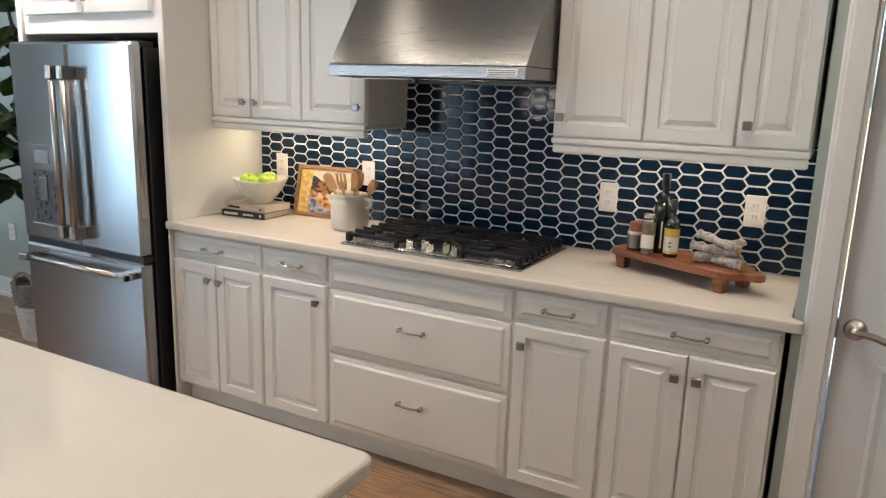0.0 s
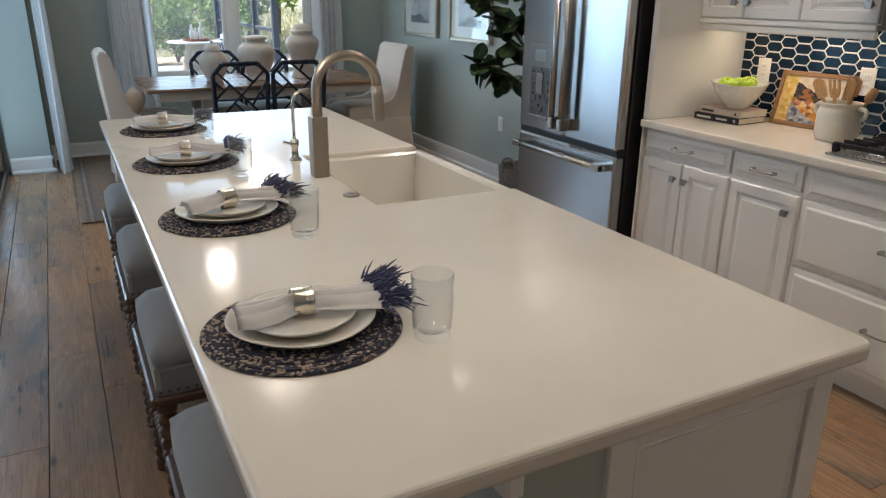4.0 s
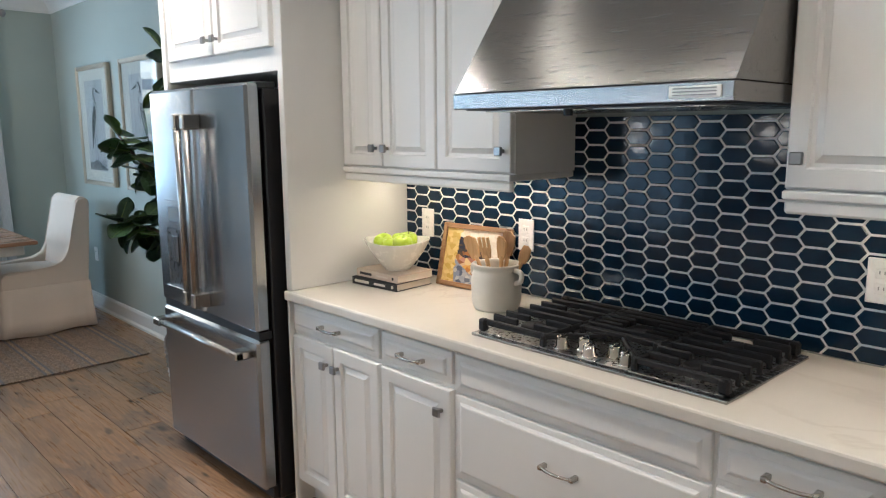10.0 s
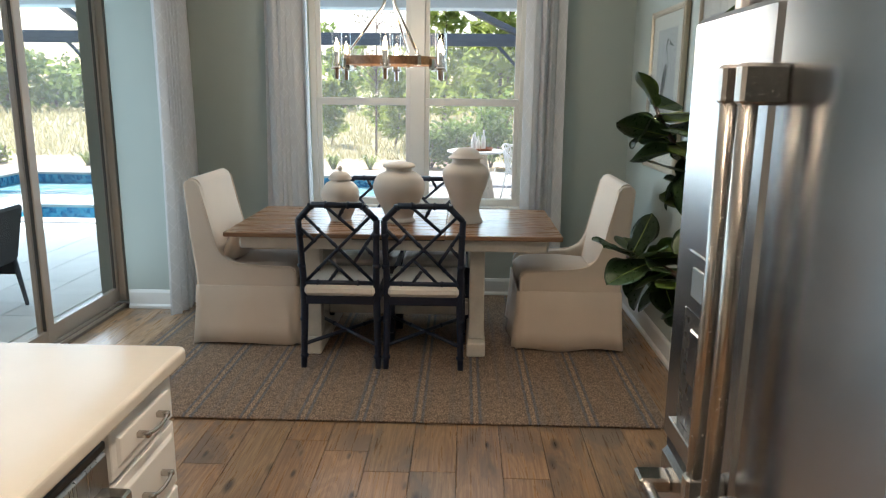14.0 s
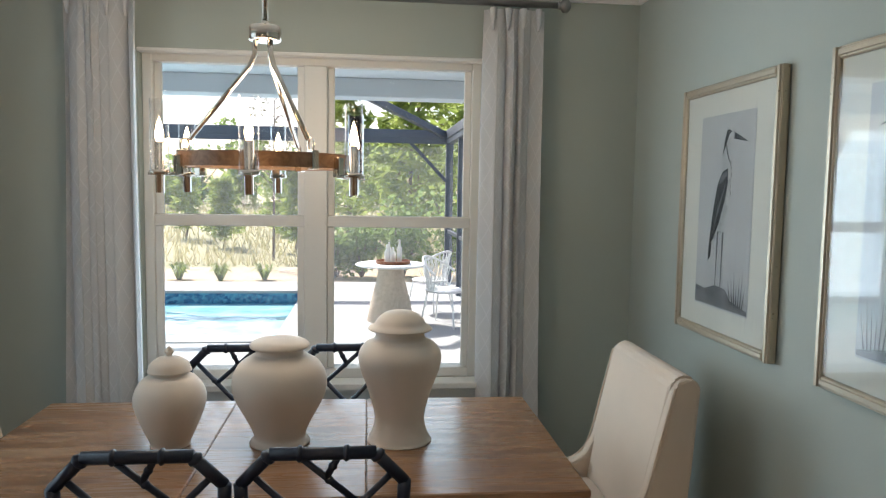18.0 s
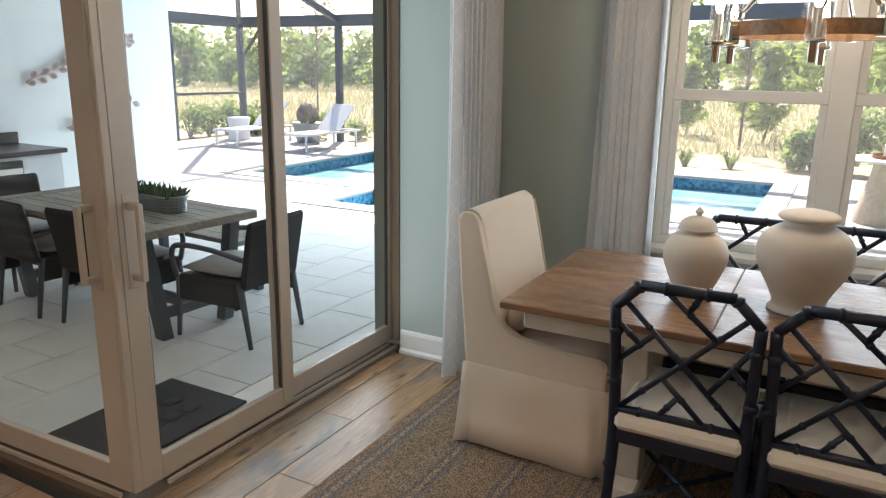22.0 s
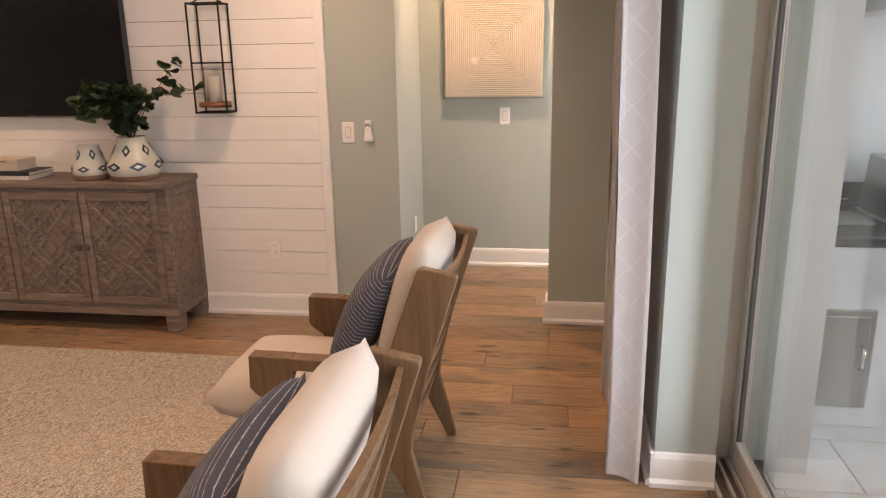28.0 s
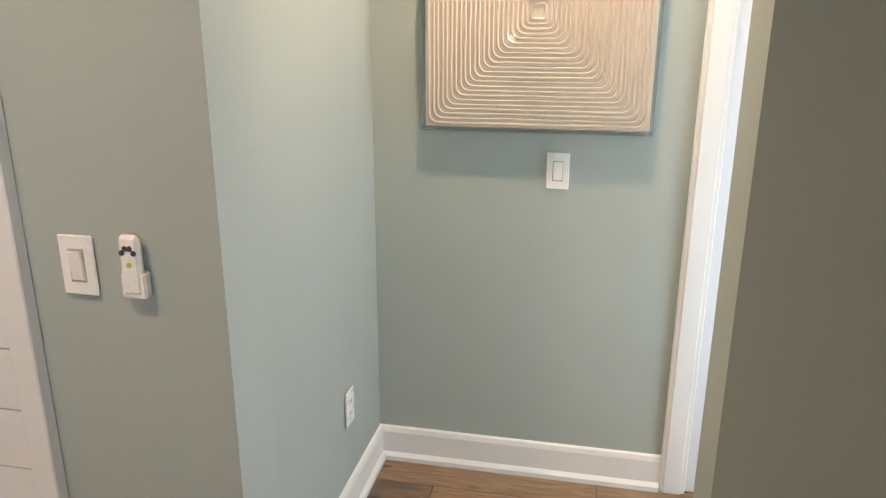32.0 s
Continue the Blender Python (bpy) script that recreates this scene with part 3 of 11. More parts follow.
wall("wall_slider_header", [(-7.10, -5.10, -0.98, -0.43, 2.46, H), (-5.46, -5.22, -4.60, -4.38, 2.46, H), (-5.46, -5.10, -4.38, -0.98, 2.46, H)], "sage green header over the sliding doors")
wall("wall_living_west", [(-5.22, -5.00, -6.20, -4.38, 0, H), (-5.46, -5.22, -6.20, -4.60, 0, H)], "sage green painted wall beside the sliding doors")
wall("wall_living_south", [(-5.00, -4.59, -6.22, -6.06, 0, H), (-3.70, -3.29, -6.22, -6.06, 0, H), (-3.29, 4.20, -6.22, -6.06, 0, H), (-4.59, -3.70, -6.22, -6.06, 2.44, H)],
     "sage green painted wall with a hall opening")
wall("wall_hall_south", [(-5.60, -3.50, -7.42, -7.27, 0, H)], "sage green painted hall wall")
wall("wall_hall_east", [(-3.62, -3.50, -7.27, -6.22, 0, H)], "sage green painted hall wall")
wall("wall_hall_west", [(-5.60, -5.46, -7.27, -7.10, 0, H), (-5.60, -5.46, -6.40, -6.22, 0, H), (-5.60, -5.46, -7.10, -6.40, 2.05, H)], "sage green painted hall wall beside an added glazed door")
wall("wall_hall_north", [(-5.46, -5.40, -6.26, -6.20, 0, H)], "sage green painted hall wall end")
wall("wall_pantry", [(-0.168, -0.055, 2.33, 2.90, 0, H), (0.725, 4.20, 2.33, 2.50, 0, H), (-0.055, 0.725, 2.33, 2.50, 2.08, H)], "sage green painted wall round the pantry door")
wall("wall_east", [(4.20, 4.35, -6.22, 2.50, 0, H)], "sage green painted wall")
structure("ceiling", box(-7.75, 4.35, -7.42, 3.05, H, H + 0.12, c=0), M["ceiling"], "white painted ceiling", "ceiling")
structure("floor", joined(box(-7.6, 4.2, -0.43, 2.9, -0.12, -0.012, c=0), box(-5.2, 4.2, -7.27, -0.43, -0.12, -0.012, c=0), box(-7.07, -5.2, -0.86, -0.43, -0.12, -0.012, c=0)), M["subfloor"], "brown rustic wood plank floor", "floor")


def moulding(name, runs, profile, material, label):
    """A strip of (distance from wall, height) pairs along runs (x0, y0, x1, y1), wall on the right hand."""
    bm = bmesh.new()
    for x0, y0, x1, y1 in runs:
        d = Vector((x1 - x0, y1 - y0, 0)).normalized()
        n = Vector((-d.y, d.x, 0))
        rings = [[bm.verts.new(Vector((x, y, 0)) + n * o + Vector((0, 0, h))) for o, h in profile] for x, y in ((x0, y0), (x1, y1))]
        for i in range(len(profile)):
            j = (i + 1) % len(profile)
            bm.faces.new((rings[0][i], rings[1][i], rings[1][j], rings[0][j]))
        bm.faces.new(rings[0][::-1])
        bm.faces.new(rings[1])
    bmesh.ops.recalc_face_normals(bm, faces=bm.faces)
    return structure(name, bm, material, label, name.split("_")[0])


BASE = [(0, 0), (0.028, 0), (0.028, 0.018), (0.015, 0.032), (0.015, 0.115), (0.010, 0.132), (0, 0.137)]
moulding("baseboard", [(-3.85, 2.9, -7.6, 2.9), (-7.6, 2.9, -7.6, -0.43), (-7.6, -0.43, -7.085, -0.43), (-7.10, -0.415, -7.10, -0.74),
                       (-5.218, -4.38, -4.985, -4.38), (-5.0, -4.365, -5.0, -6.06), (-5.0, -6.06, -4.562, -6.06), (-4.59, -6.060, -4.59, -6.235),
                       (-3.70, -6.235, -3.70, -6.060), (-3.728, -6.06, -3.29, -6.06), (-3.29, -6.033, 4.2, -6.033),
                       (-4.66, -7.27, -3.62, -7.27), (-3.62, -7.27, -3.62, -6.22)], BASE, M["trim"], "white painted baseboard")
CROWN = [(0, H - 0.17), (0.012, H - 0.17), (0.016, H - 0.145), (0.05, H - 0.10), (0.085, H - 0.045), (0.105, H - 0.04), (0.115, H - 0.015), (0.125, H - 0.001), (0, H - 0.001)]
moulding("crown", [(-3.85, 2.9, -7.6, 2.9), (-7.6, 2.9, -7.6, -0.43), (-7.6, -0.43, -5.1, -0.43), (-5.1, -0.43, -5.1, -4.38), (-5.1, -4.38, -5.0, -4.38), (-5.0, -4.38, -5.0, -6.06), (-5.0, -6.06, 4.2, -6.06)],
         CROWN, M["trim"], "white painted crown moulding")

# unseen door, made up as an opening for the hall's daylight lamp
gd = thing("door_3", "unseen white glazed door, added to bring daylight into the hall", "door", -5.53, -6.75, 0)
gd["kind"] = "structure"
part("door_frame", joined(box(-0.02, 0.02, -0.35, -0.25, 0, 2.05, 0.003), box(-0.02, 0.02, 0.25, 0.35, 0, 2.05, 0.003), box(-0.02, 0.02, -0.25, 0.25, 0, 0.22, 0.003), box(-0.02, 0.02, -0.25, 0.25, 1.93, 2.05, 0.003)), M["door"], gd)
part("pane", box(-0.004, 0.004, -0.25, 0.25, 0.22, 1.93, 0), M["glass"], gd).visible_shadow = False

# ---- recessed ceiling lights ----
M["lens"] = glow("warm_lamp_lens", (1.0, 0.88, 0.72), 6.0)


def can_light(x, y, power=20.0, z=H, tone=(1.0, 0.79, 0.57), cone=160, edge=1.0):
    t = thing("recessed_light", "white recessed ceiling light, lit warm", "ceiling light", x, y, z - 0.004, group="recessed lights")
    part("trim_ring", lathe([(0.055, 0.0), (0.058, -0.006), (0.082, -0.004), (0.085, 0.003)], 28), M["trim"], t, smooth=True)
    part("lens", lathe([(0.0, -0.002), (0.055, -0.002)], 24), M["lens"], t, "glowing lamp lens")
    l = new("recessed_lamp", bpy.data.lights.new("recessed_lamp", "SPOT"))
    l.data.energy = power
    l.data.color = tone
    l.data.spot_size = radians(cone)
    l.data.spot_blend = edge
    l.data.shadow_soft_size = 0.05
    l.matrix_world = pose(x, y, z - 0.03)


for cx in (-3.76, -2.71, -1.65, -0.60):
    can_light(cx, 1.80, 36 if cx < -3 else 18 if cx > -1 else 15, cone=112 if cx < -3 else 128, edge=0.4 if cx < -3 else 1.0)
for cx, cy, pw in ((-0.9, -0.75, 13), (-2.6, -0.75, 11), (1.2, 1.2, 17), (1.2, -1.0, 17)):
    can_light(cx, cy, pw)
# living room cans are unseen, assumed here to supply warm fill light
for cx, cy in ((-3.3, -3.0), (-0.6, -3.0), (-3.3, -5.2), (-0.6, -5.2)):
    can_light(cx, cy, 18, tone=(1.0, 0.70, 0.44))
can_light(-4.2, -6.75, 27, tone=(1.0, 0.72, 0.46))

# ---- dining window ----
wf = thing("window_1", "white double-hung twin window with clear panes", "window", -7.6, 0, 0)
wf["kind"] = "structure"


def wpart(name, x0, x1, y0, y1, z0, z1, label="", c=0.004):
    return part(name, box(x0, x1, y0, y1, z0, z1, c), M["trim"], wf, label)


wm = (WY0 + WY1) / 2
wpart("window_frame", -0.13, -0.06, WY0, WY0 + 0.045, WZ0, WZ1)
wpart("window_frame", -0.13, -0.06, WY1 - 0.045, WY1, WZ0, WZ1)
wpart("window_frame", -0.13, -0.06, WY0 + 0.045, WY1 - 0.045, WZ1 - 0.045, WZ1)
wpart("window_frame", -0.13, -0.06, WY0 + 0.045, WY1 - 0.045, WZ0, WZ0 + 0.05)
wpart("mullion", -0.13, -0.055, wm - 0.055, wm + 0.055, WZ0 + 0.05, WZ1 - 0.045)
wpart("window_sill", -0.05, 0.07, WY0 - 0.06, WY1 + 0.06, WZ0 - 0.028, WZ0 + 0.004, "white window sill")
wpart("apron", 0.0, 0.018, WY0 - 0.02, WY1 + 0.02, WZ0 - 0.10, WZ0 - 0.03)
wpart("casing_head", -0.06, 0.004, WY0 - 0.004, WY1 + 0.004, WZ1 - 0.012, WZ1 + 0.006)
zm = 1.485
for a, b in ((WY0 + 0.045, wm - 0.055), (wm + 0.055, WY1 - 0.045)):
    wpart("check_rail", -0.115, -0.065, a, b, zm - 0.028, zm + 0.028)
    for z0, z1, xo in ((WZ0 + 0.05, zm - 0.028, -0.085), (zm + 0.028, WZ1 - 0.045, -0.105)):
        wpart("sash_stile", xo - 0.012, xo + 0.012, a, a + 0.035, z0, z1)
        wpart("sash_stile", xo - 0.012, xo + 0.012, b - 0.035, b, z0, z1)
        g = part("pane", box(xo - 0.003, xo + 0.003, a + 0.035, b - 0.035, z0, z1, 0), M["thin_glass"], wf)
        g.visible_shadow = False

# ---- corner sliding doors ----
sd = thing("sliding_door", "almond aluminium corner sliding glass doors, closed", "sliding door", 0, 0, 0)
sd["kind"] = "structure"
SZ0, SZ1 = 0.03, 2.44


SKEW = Matrix.Translation((-5.33, -0.82, 0)) @ Matrix.Rotation(radians(1.5), 4, "Z") @ Matrix.Translation((5.33, 0.82, 0))


def leaf(along, c0, c1, off, w0=0.085, w1=0.085, rail=0.10):
    """One sliding panel; along 'y' stands at x = off on the skewed long run, along 'x' at y = off."""
    a, b = min(c0, c1), max(c0, c1)

    def bx(u0, u1, z0, z1, t=0.017, c=0.004):
        return moved(box(off - t, off + t, u0, u1, z0, z1, c), SKEW) if along == "y" else box(u0, u1, off - t, off + t, z0, z1, c)
    root = part("panel", joined(bx(a, a + w0, SZ0, SZ1), bx(b - w1, b, SZ0, SZ1), bx(a + w0, b - w1, SZ0, SZ0 + rail, 0.016), bx(a + w0, b - w1, SZ1 - 0.08, SZ1, 0.016)), M["alu"], sd, "almond painted panel frame")
    g = part("pane", bx(a + w0, b - w1, SZ0 + rail, SZ1 - 0.08, 0.006, 0), M["glass"], root, "clear door glass")
    g.visible_shadow = False
    for u in (a + w0 - 0.002, b - w1 - 0.006):
        part("gasket", bx(u, u + 0.008, SZ0 + rail, SZ1 - 0.08, 0.009, 0), M["gasket"], root)
    return root


leaf("y", -4.56, -3.09, -5.425, 0.06, 0.12)
leaf("y", -3.17, -1.95, -5.386, 0.125, 0.13)
p3 = leaf("y", -2.035, -0.822, -5.347, 0.115, 0.115)
p4 = leaf("x", -6.24, -5.366, -0.824, 0.075, 0.095)
leaf("x", -7.165, -6.17, -0.863, 0.035, 0.08)
part("corner_post", box(-5.366, -5.331, -0.822, -0.806, SZ0, SZ1, 0.005), M["alu"], sd)
part("door_frame", moved(box(-5.47, -5.325, -4.60, -4.56, 0.03, SZ1), SKEW), M["alu"], sd)
part("door_frame", box(-7.24, -7.165, -0.895, -0.80, 0.03, SZ1), M["alu"], sd)
part("head_track", joined(moved(box(-5.46, -5.32, -4.598, -0.84, SZ1 - 0.004, SZ1 + 0.03), SKEW), box(-7.18, -5.46, -0.98, -0.80, SZ1 - 0.004, SZ1 + 0.03)), M["alu"], sd)
tr = bmesh.new()
box(-5.48, -5.285, -4.58, -0.77, -0.03, 0.006, 0.002, tr)
tr.transform(SKEW)
box(-7.17, -5.48, -1.0, -0.77, -0.03, 0.006, 0.002, tr)
part("sill_track", tr, M["sill"], sd, "bronze door track")
for k, o in enumerate((-5.452, -5.406, -5.367, -5.318)):
    part("track_rail", moved(box(o - 0.006, o + 0.006, -4.57, -0.93 + 0.02 * k, 0.006, 0.026, 0.002), SKEW), M["alu"], sd)
for o in (-0.97, -0.885, -0.843, -0.795):
    part("track_rail", box(-7.13, -5.47, o - 0.006, o + 0.006, 0.006, 0.026, 0.002), M["alu"], sd)


def pull(parent, along, u, face):
    """A square bracket pull on its plate."""
    for n, w, d0, d1, z0, z1 in (("handle", 0.013, 0.048, 0.066, 0.85, 1.13), ("handle", 0.013, 0.004, 0.049, 0.85, 0.876), ("handle", 0.013, 0.004, 0.049, 1.104, 1.13), ("handle_plate", 0.022, 0.0, 0.004, 0.82, 1.16)):
        bm = box(face + d0, face + d1, u - w, u + w, z0, z1, 0.004) if along == "y" else box(u - w, u + w, face + d0, face + d1, z0, z1, 0.004)
        part(n, bm, M["alu"], parent, "almond pull handle" if n == "handle" else "")


pull(p3, "y", -0.885, -5.33)
pull(p4, "x", -5.41, -0.807)

# ---- pantry door ----
pd = thing("door_1", "white two-panel interior door, closed, with a satin nickel lever", "door", -0.055, 2.36, 0)
pd["kind"] = "structure"
part("casing", box(-0.085, 0.0, -0.052, -0.028, 0, 2.16, 0.004), M["trim"], pd)
part("casing", box(-0.072, -0.014, -0.060, -0.050, 0, 2.14, 0.003), M["trim"], pd)
part("casing", box(0.0, 0.78, -0.052, -0.028, 2.08, 2.16, 0.004), M["trim"], pd)
part("casing", box(0.78, 0.865, -0.052, -0.028, 0, 2.16, 0.004), M["trim"], pd)


def ring_panel(w, h, rings):
    """A rectangular face in steps: (inset, height) pairs from the edge in; it faces -y with its corner at the origin."""
    bm = bmesh.new()
    prev = None
    rings = [(0.0, 0.0)] + list(rings)
    for ins, hh in rings:
        cur = [bm.verts.new((x, -hh, z)) for x, z in ((ins, ins), (w - ins, ins), (w - ins, h - ins), (ins, h - ins))]
        if prev:
            for i in range(4):
                bm.faces.new((prev[i], prev[(i + 1) % 4], cur[(i + 1) % 4], cur[i]))
        prev = cur
    bm.faces.new(prev)
    return bm


part("leaf", box(0.006, 0.774, -0.012, 0.03, 0.008, 2.074, 0.002), M["door"], pd)
for z0, z1 in ((0.22, 0.80), (1.02, 1.93)):
    part("raised_panel", moved(ring_panel(0.53, z1 - z0, [(0.0, 0.004), (0.012, 0.009), (0.03, 0.002), (0.07, 0.010)]), pose(0.125, -0.0125, z0)), M["door"], pd)
lv = part("lever", joined(moved(lathe([(0.032, 0), (0.032, 0.006), (0.026, 0.012), (0.012, 0.016), (0.012, 0.045), (0.0, 0.046)], 24), pose(0.052, -0.012, 0.90, 90, 0, 0)),
                          tube(curve3([(0.052, -0.056, 0.90), (0.092, -0.058, 0.898), (0.132, -0.056, 0.885), (0.157, -0.052, 0.872)]), [0.011] * 12 + [0.010] * 6 + [0.007], 10)), M["nickel"], pd, "satin nickel lever handle", True)
part("strike", box(-0.004, 0.006, -0.03, -0.008, 0.87, 0.93, 0.001), M["pewter"], pd)

# ---- kitchen cabinets ----
DOOR_RINGS = [(0.001, 0.016), (0.005, 0.020), (0.046, 0.020), (0.050, 0.011), (0.060, 0.0095), (0.076, 0.0165), (0.079, 0.019)]
DRAWER_RINGS = [(0.001, 0.010), (0.004, 0.012), (0.022, 0.0135), (0.030, 0.019), (0.034, 0.020)]


def cab_door(parent, x0, x1, z0, z1, y, kind="door", flip=False):
    rings = DOOR_RINGS if kind == "door" else DRAWER_RINGS
    bm = ring_panel(x1 - x0, z1 - z0, rings)
    if flip:
        bm.transform(pose(x1, y, z0, 0, 0, 180))
    else:
        bm.transform(pose(x0, y, z0))
    bmesh.ops.recalc_face_normals(bm, faces=bm.faces)
    return part(kind, bm, M["cab"], parent)


def knob(parent, x, y, z, s=-1):
    bm = joined(box(x - 0.006, x + 0.006, y, y + s * 0.022, z - 0.006, z + 0.006, 0.001), box(x - 0.015, x + 0.015, y + s * 0.02, y + s * 0.032, z - 0.015, z + 0.015, 0.003))
    part("knob", bm, M["pewter"], parent, "square pewter knob")


def bar_pull(parent, x, y, z, s=-1, w=0.052):
    pts = [(x - w, y + s * 0.024, z + 0.001), (x - w * 0.6, y + s * 0.029, z - 0.001), (x, y + s * 0.031, z - 0.002), (x + w * 0.6, y + s * 0.029, z - 0.001), (x + w, y + s * 0.024, z + 0.001)]
    bm = tube(curve3(pts, 3), 0.0046, 8)
    bm = joined(bm, box(x - w - 0.007, x - w + 0.007, y, y + s * 0.030, z - 0.007, z + 0.007, 0.002), box(x + w - 0.007, x + w + 0.007, y, y + s * 0.030, z - 0.007, z + 0.007, 0.002))
    part("handle", bm, M["nickel"], parent, "brushed nickel bar pull", True)


CF = 2.31


def base_cabinet(x0, x1, layout, feet=False):
    t = thing("base_cabinet", "white raised-panel base cabinet with nickel hardware", "cabinet", 0, 0, 0, group="base cabinets")
    part("body", box(x0, x1, CF, 2.898, 0.10, 0.876, 0.001), M["cab"], t)
    part("toe_kick", box(x0, x1, CF + 0.06, 2.80, 0.0, 0.10, 0.001), M["cab"], t)
    g, xm = 0.008, (x0 + x1) / 2
    if layout == "stack":
        for z0, z1, hnd in ((0.742, 0.862, False), (0.458, 0.732, True), (0.118, 0.448, True)):
            d = cab_door(t, x0 + g, x1 - g, z0, z1, CF, "drawer")
            if hnd:
                bar_pull(d, xm, CF - 0.02, (z0 + z1) / 2 + 0.03)
    else:
        d = cab_door(t, x0 + g, x1 - g, 0.755, 0.862, CF, "drawer")
        bar_pull(d, xm, CF - 0.02, 0.808)
        if layout == "two":
            for a, b, k in ((x0 + g, xm - 0.003, xm - 0.035), (xm + 0.003, x1 - g, xm + 0.035)):
                d = cab_door(t, a, b, 0.118, 0.738, CF)
                knob(d, k, CF - 0.02, 0.665)
        else:
            d = cab_door(t, x0 + g, x1 - g, 0.118, 0.738, CF)
            knob(d, x1 - 0.045 if layout == "right" else x0 + 0.045, CF - 0.02, 0.665)
    return t


for u in ((-2.825, -2.27, "two"), (-2.27, -1.91, "right"), (-1.91, -1.07, "stack"), (-1.07, -0.72, "left"), (-0.72, -0.185, "two")):
    base_cabinet(*u)
ct = tagged(obj("countertop", prism([(-2.84, 2.27), (-0.155, 2.27), (-0.139, 2.276), (-0.135, 2.29), (-0.172, 2.328), (-0.172, 2.897), (-2.84, 2.897)], 0.038, "z", 0.876, 0.007), M["quartz"]), "warm white polished quartz countertop", "countertop")


def upper_cabinet(x0, x1, z0, z1, splits, knobs, rail=True):
    t = thing("upper_cabinet", "white raised-panel wall cabinet with square knobs", "cabinet", 0, 0, 0, group="wall cabinets")
    part("body", box(x0, x1, 2.57, 2.898, z0, z1 + 0.03, 0.001), M["cab"], t)
    for a, b, k in zip(splits, splits[1:], knobs):
        d = cab_door(t, a + 0.003, b - 0.003, z0 + 0.004, z1, 2.57)
        if k:
            knob(d, (a + 0.035) if k == "l" else (b - 0.035), 2.55, z0 + 0.075 if rail else z0 + 0.055)
    if rail:
        part("light_rail", joined(box(x0, x1, 2.545, 2.885, z0 - 0.022, z0 + 0.0, 0.004), box(x0 + 0.004, x1 - 0.004, 2.552, 2.575, z0 - 0.056, z0 - 0.022, 0.006)), M["cab"], t)
    part("crown", joined(box(x0, x1, 2.55, 2.898, z1 + 0.03, H - 0.10, 0.003), box(x0, x1, 2.51, 2.898, H - 0.10, H - 0.03, 0.01), box(x0, x1, 2.47, 2.898, H - 0.03, H - 0.002, 0.004)), M["cab"], t)
    return t


upper_cabinet(-2.80, -1.90, 1.395, 2.47, [-2.80, -2.55, -2.25, -1.90], ["r", "l", "r"])
upper_cabinet(-1.06, -0.190, 1.395, 2.47, [-1.06, -0.725, -0.42, -0.192], ["l", "", "l"])
upper_cabinet(-1.898, -1.062, 2.01, 2.47, [-1.89, -1.48, -1.07], ["r", "l"], False)

# refrigerator surround
fs = thing("refrigerator_surround", "white cabinet surround over the refrigerator", "cabinet")
part("side_panel", box(-2.84, -2.802, 2.285, 2.898, 0.915, H - 0.03, 0.003), M["cab"], fs)
part("side_panel", box(-2.84, -2.828, 2.285, 2.898, 0.0, 0.875, 0.002), M["cab"], fs)
part("side_panel", box(-3.87, -3.83, 2.285, 2.898, 0, H - 0.03, 0.003), M["cab"], fs)
part("body", box(-3.83, -2.84, 2.30, 2.898, 1.765, 2.52, 0.002), M["cab"], fs)
for a, b, k in ((-3.79, -3.34, -3.375), (-3.33, -2.88, -3.295)):
    d = cab_door(fs, a, b, 1.855, 2.47, 2.30)
    knob(d, k, 2.28, 1.92)
part("crown", joined(box(-3.89, -2.80, 2.28, 2.90, 2.52, H - 0.10, 0.003), box(-3.91, -2.80, 2.24, 2.90, H - 0.10, H - 0.002, 0.01)), M["cab"], fs)
# black sheet stands in for the shade in the refrigerator's recess
part("back_panel", box(-3.83, -2.84, 2.885, 2.897, 0.0, 1.765, 0), M["black"], fs)

# ---- refrigerator ----
fr = thing("refrigerator", "stainless steel french-door refrigerator with bottom freezer", "refrigerator", -3.33, 2.17, 0)
part("body", box(-0.445, 0.445, 0.075, 0.70, 0.02, 1.70, 0.004), M["black"], fr, "black cabinet body")
for hx in (-0.43, 0.33):
    part("top_hinge", box(hx, hx + 0.10, 0.05, 0.14, 1.70, 1.725, 0.004), M["black"], fr)
dl = part("door", box(-0.445, -0.004, 0.0, 0.065, 0.745, 1.72, 0.012), M["steel"], fr)
dr = part("door", box(0.004, 0.445, 0.0, 0.065, 0.745, 1.72, 0.012), M["steel"], fr)
dz = part("freezer_drawer", box(-0.445, 0.445, 0.0, 0.065, 0.075, 0.715, 0.012), M["steel"], fr)
part("gasket", box(-0.44, 0.44, 0.012, 0.07, 0.715, 0.745, 0), M["black"], fr)
part("grille", box(-0.43, 0.43, 0.05, 0.10, 0.02, 0.075, 0.003), M["black"], fr)
for dd, s in ((dl, -1), (dr, 1)):
    x = s * 0.042
    part("handle", tube([(x, -0.055, 0.80), (x, -0.055, 1.60)], 0.0155, 12), M["nickel"], dd, "brushed bar handle", True)
    for z in (0.82, 1.575):
        part("handle_bracket", box(x - 0.018, x + 0.018, -0.074, 0.002, z - 0.03, z + 0.035, 0.006), M["nickel"], dd)
part("handle", tube([(-0.40, -0.055, 0.655), (0.40, -0.055, 0.655)], 0.0155, 12), M["nickel"], dz, "brushed bar handle", True)
for x in (-0.37, 0.37):
    part("handle_bracket", box(x - 0.035, x + 0.03, -0.074, 0.002, 0.637, 0.673, 0.006), M["nickel"], dz)
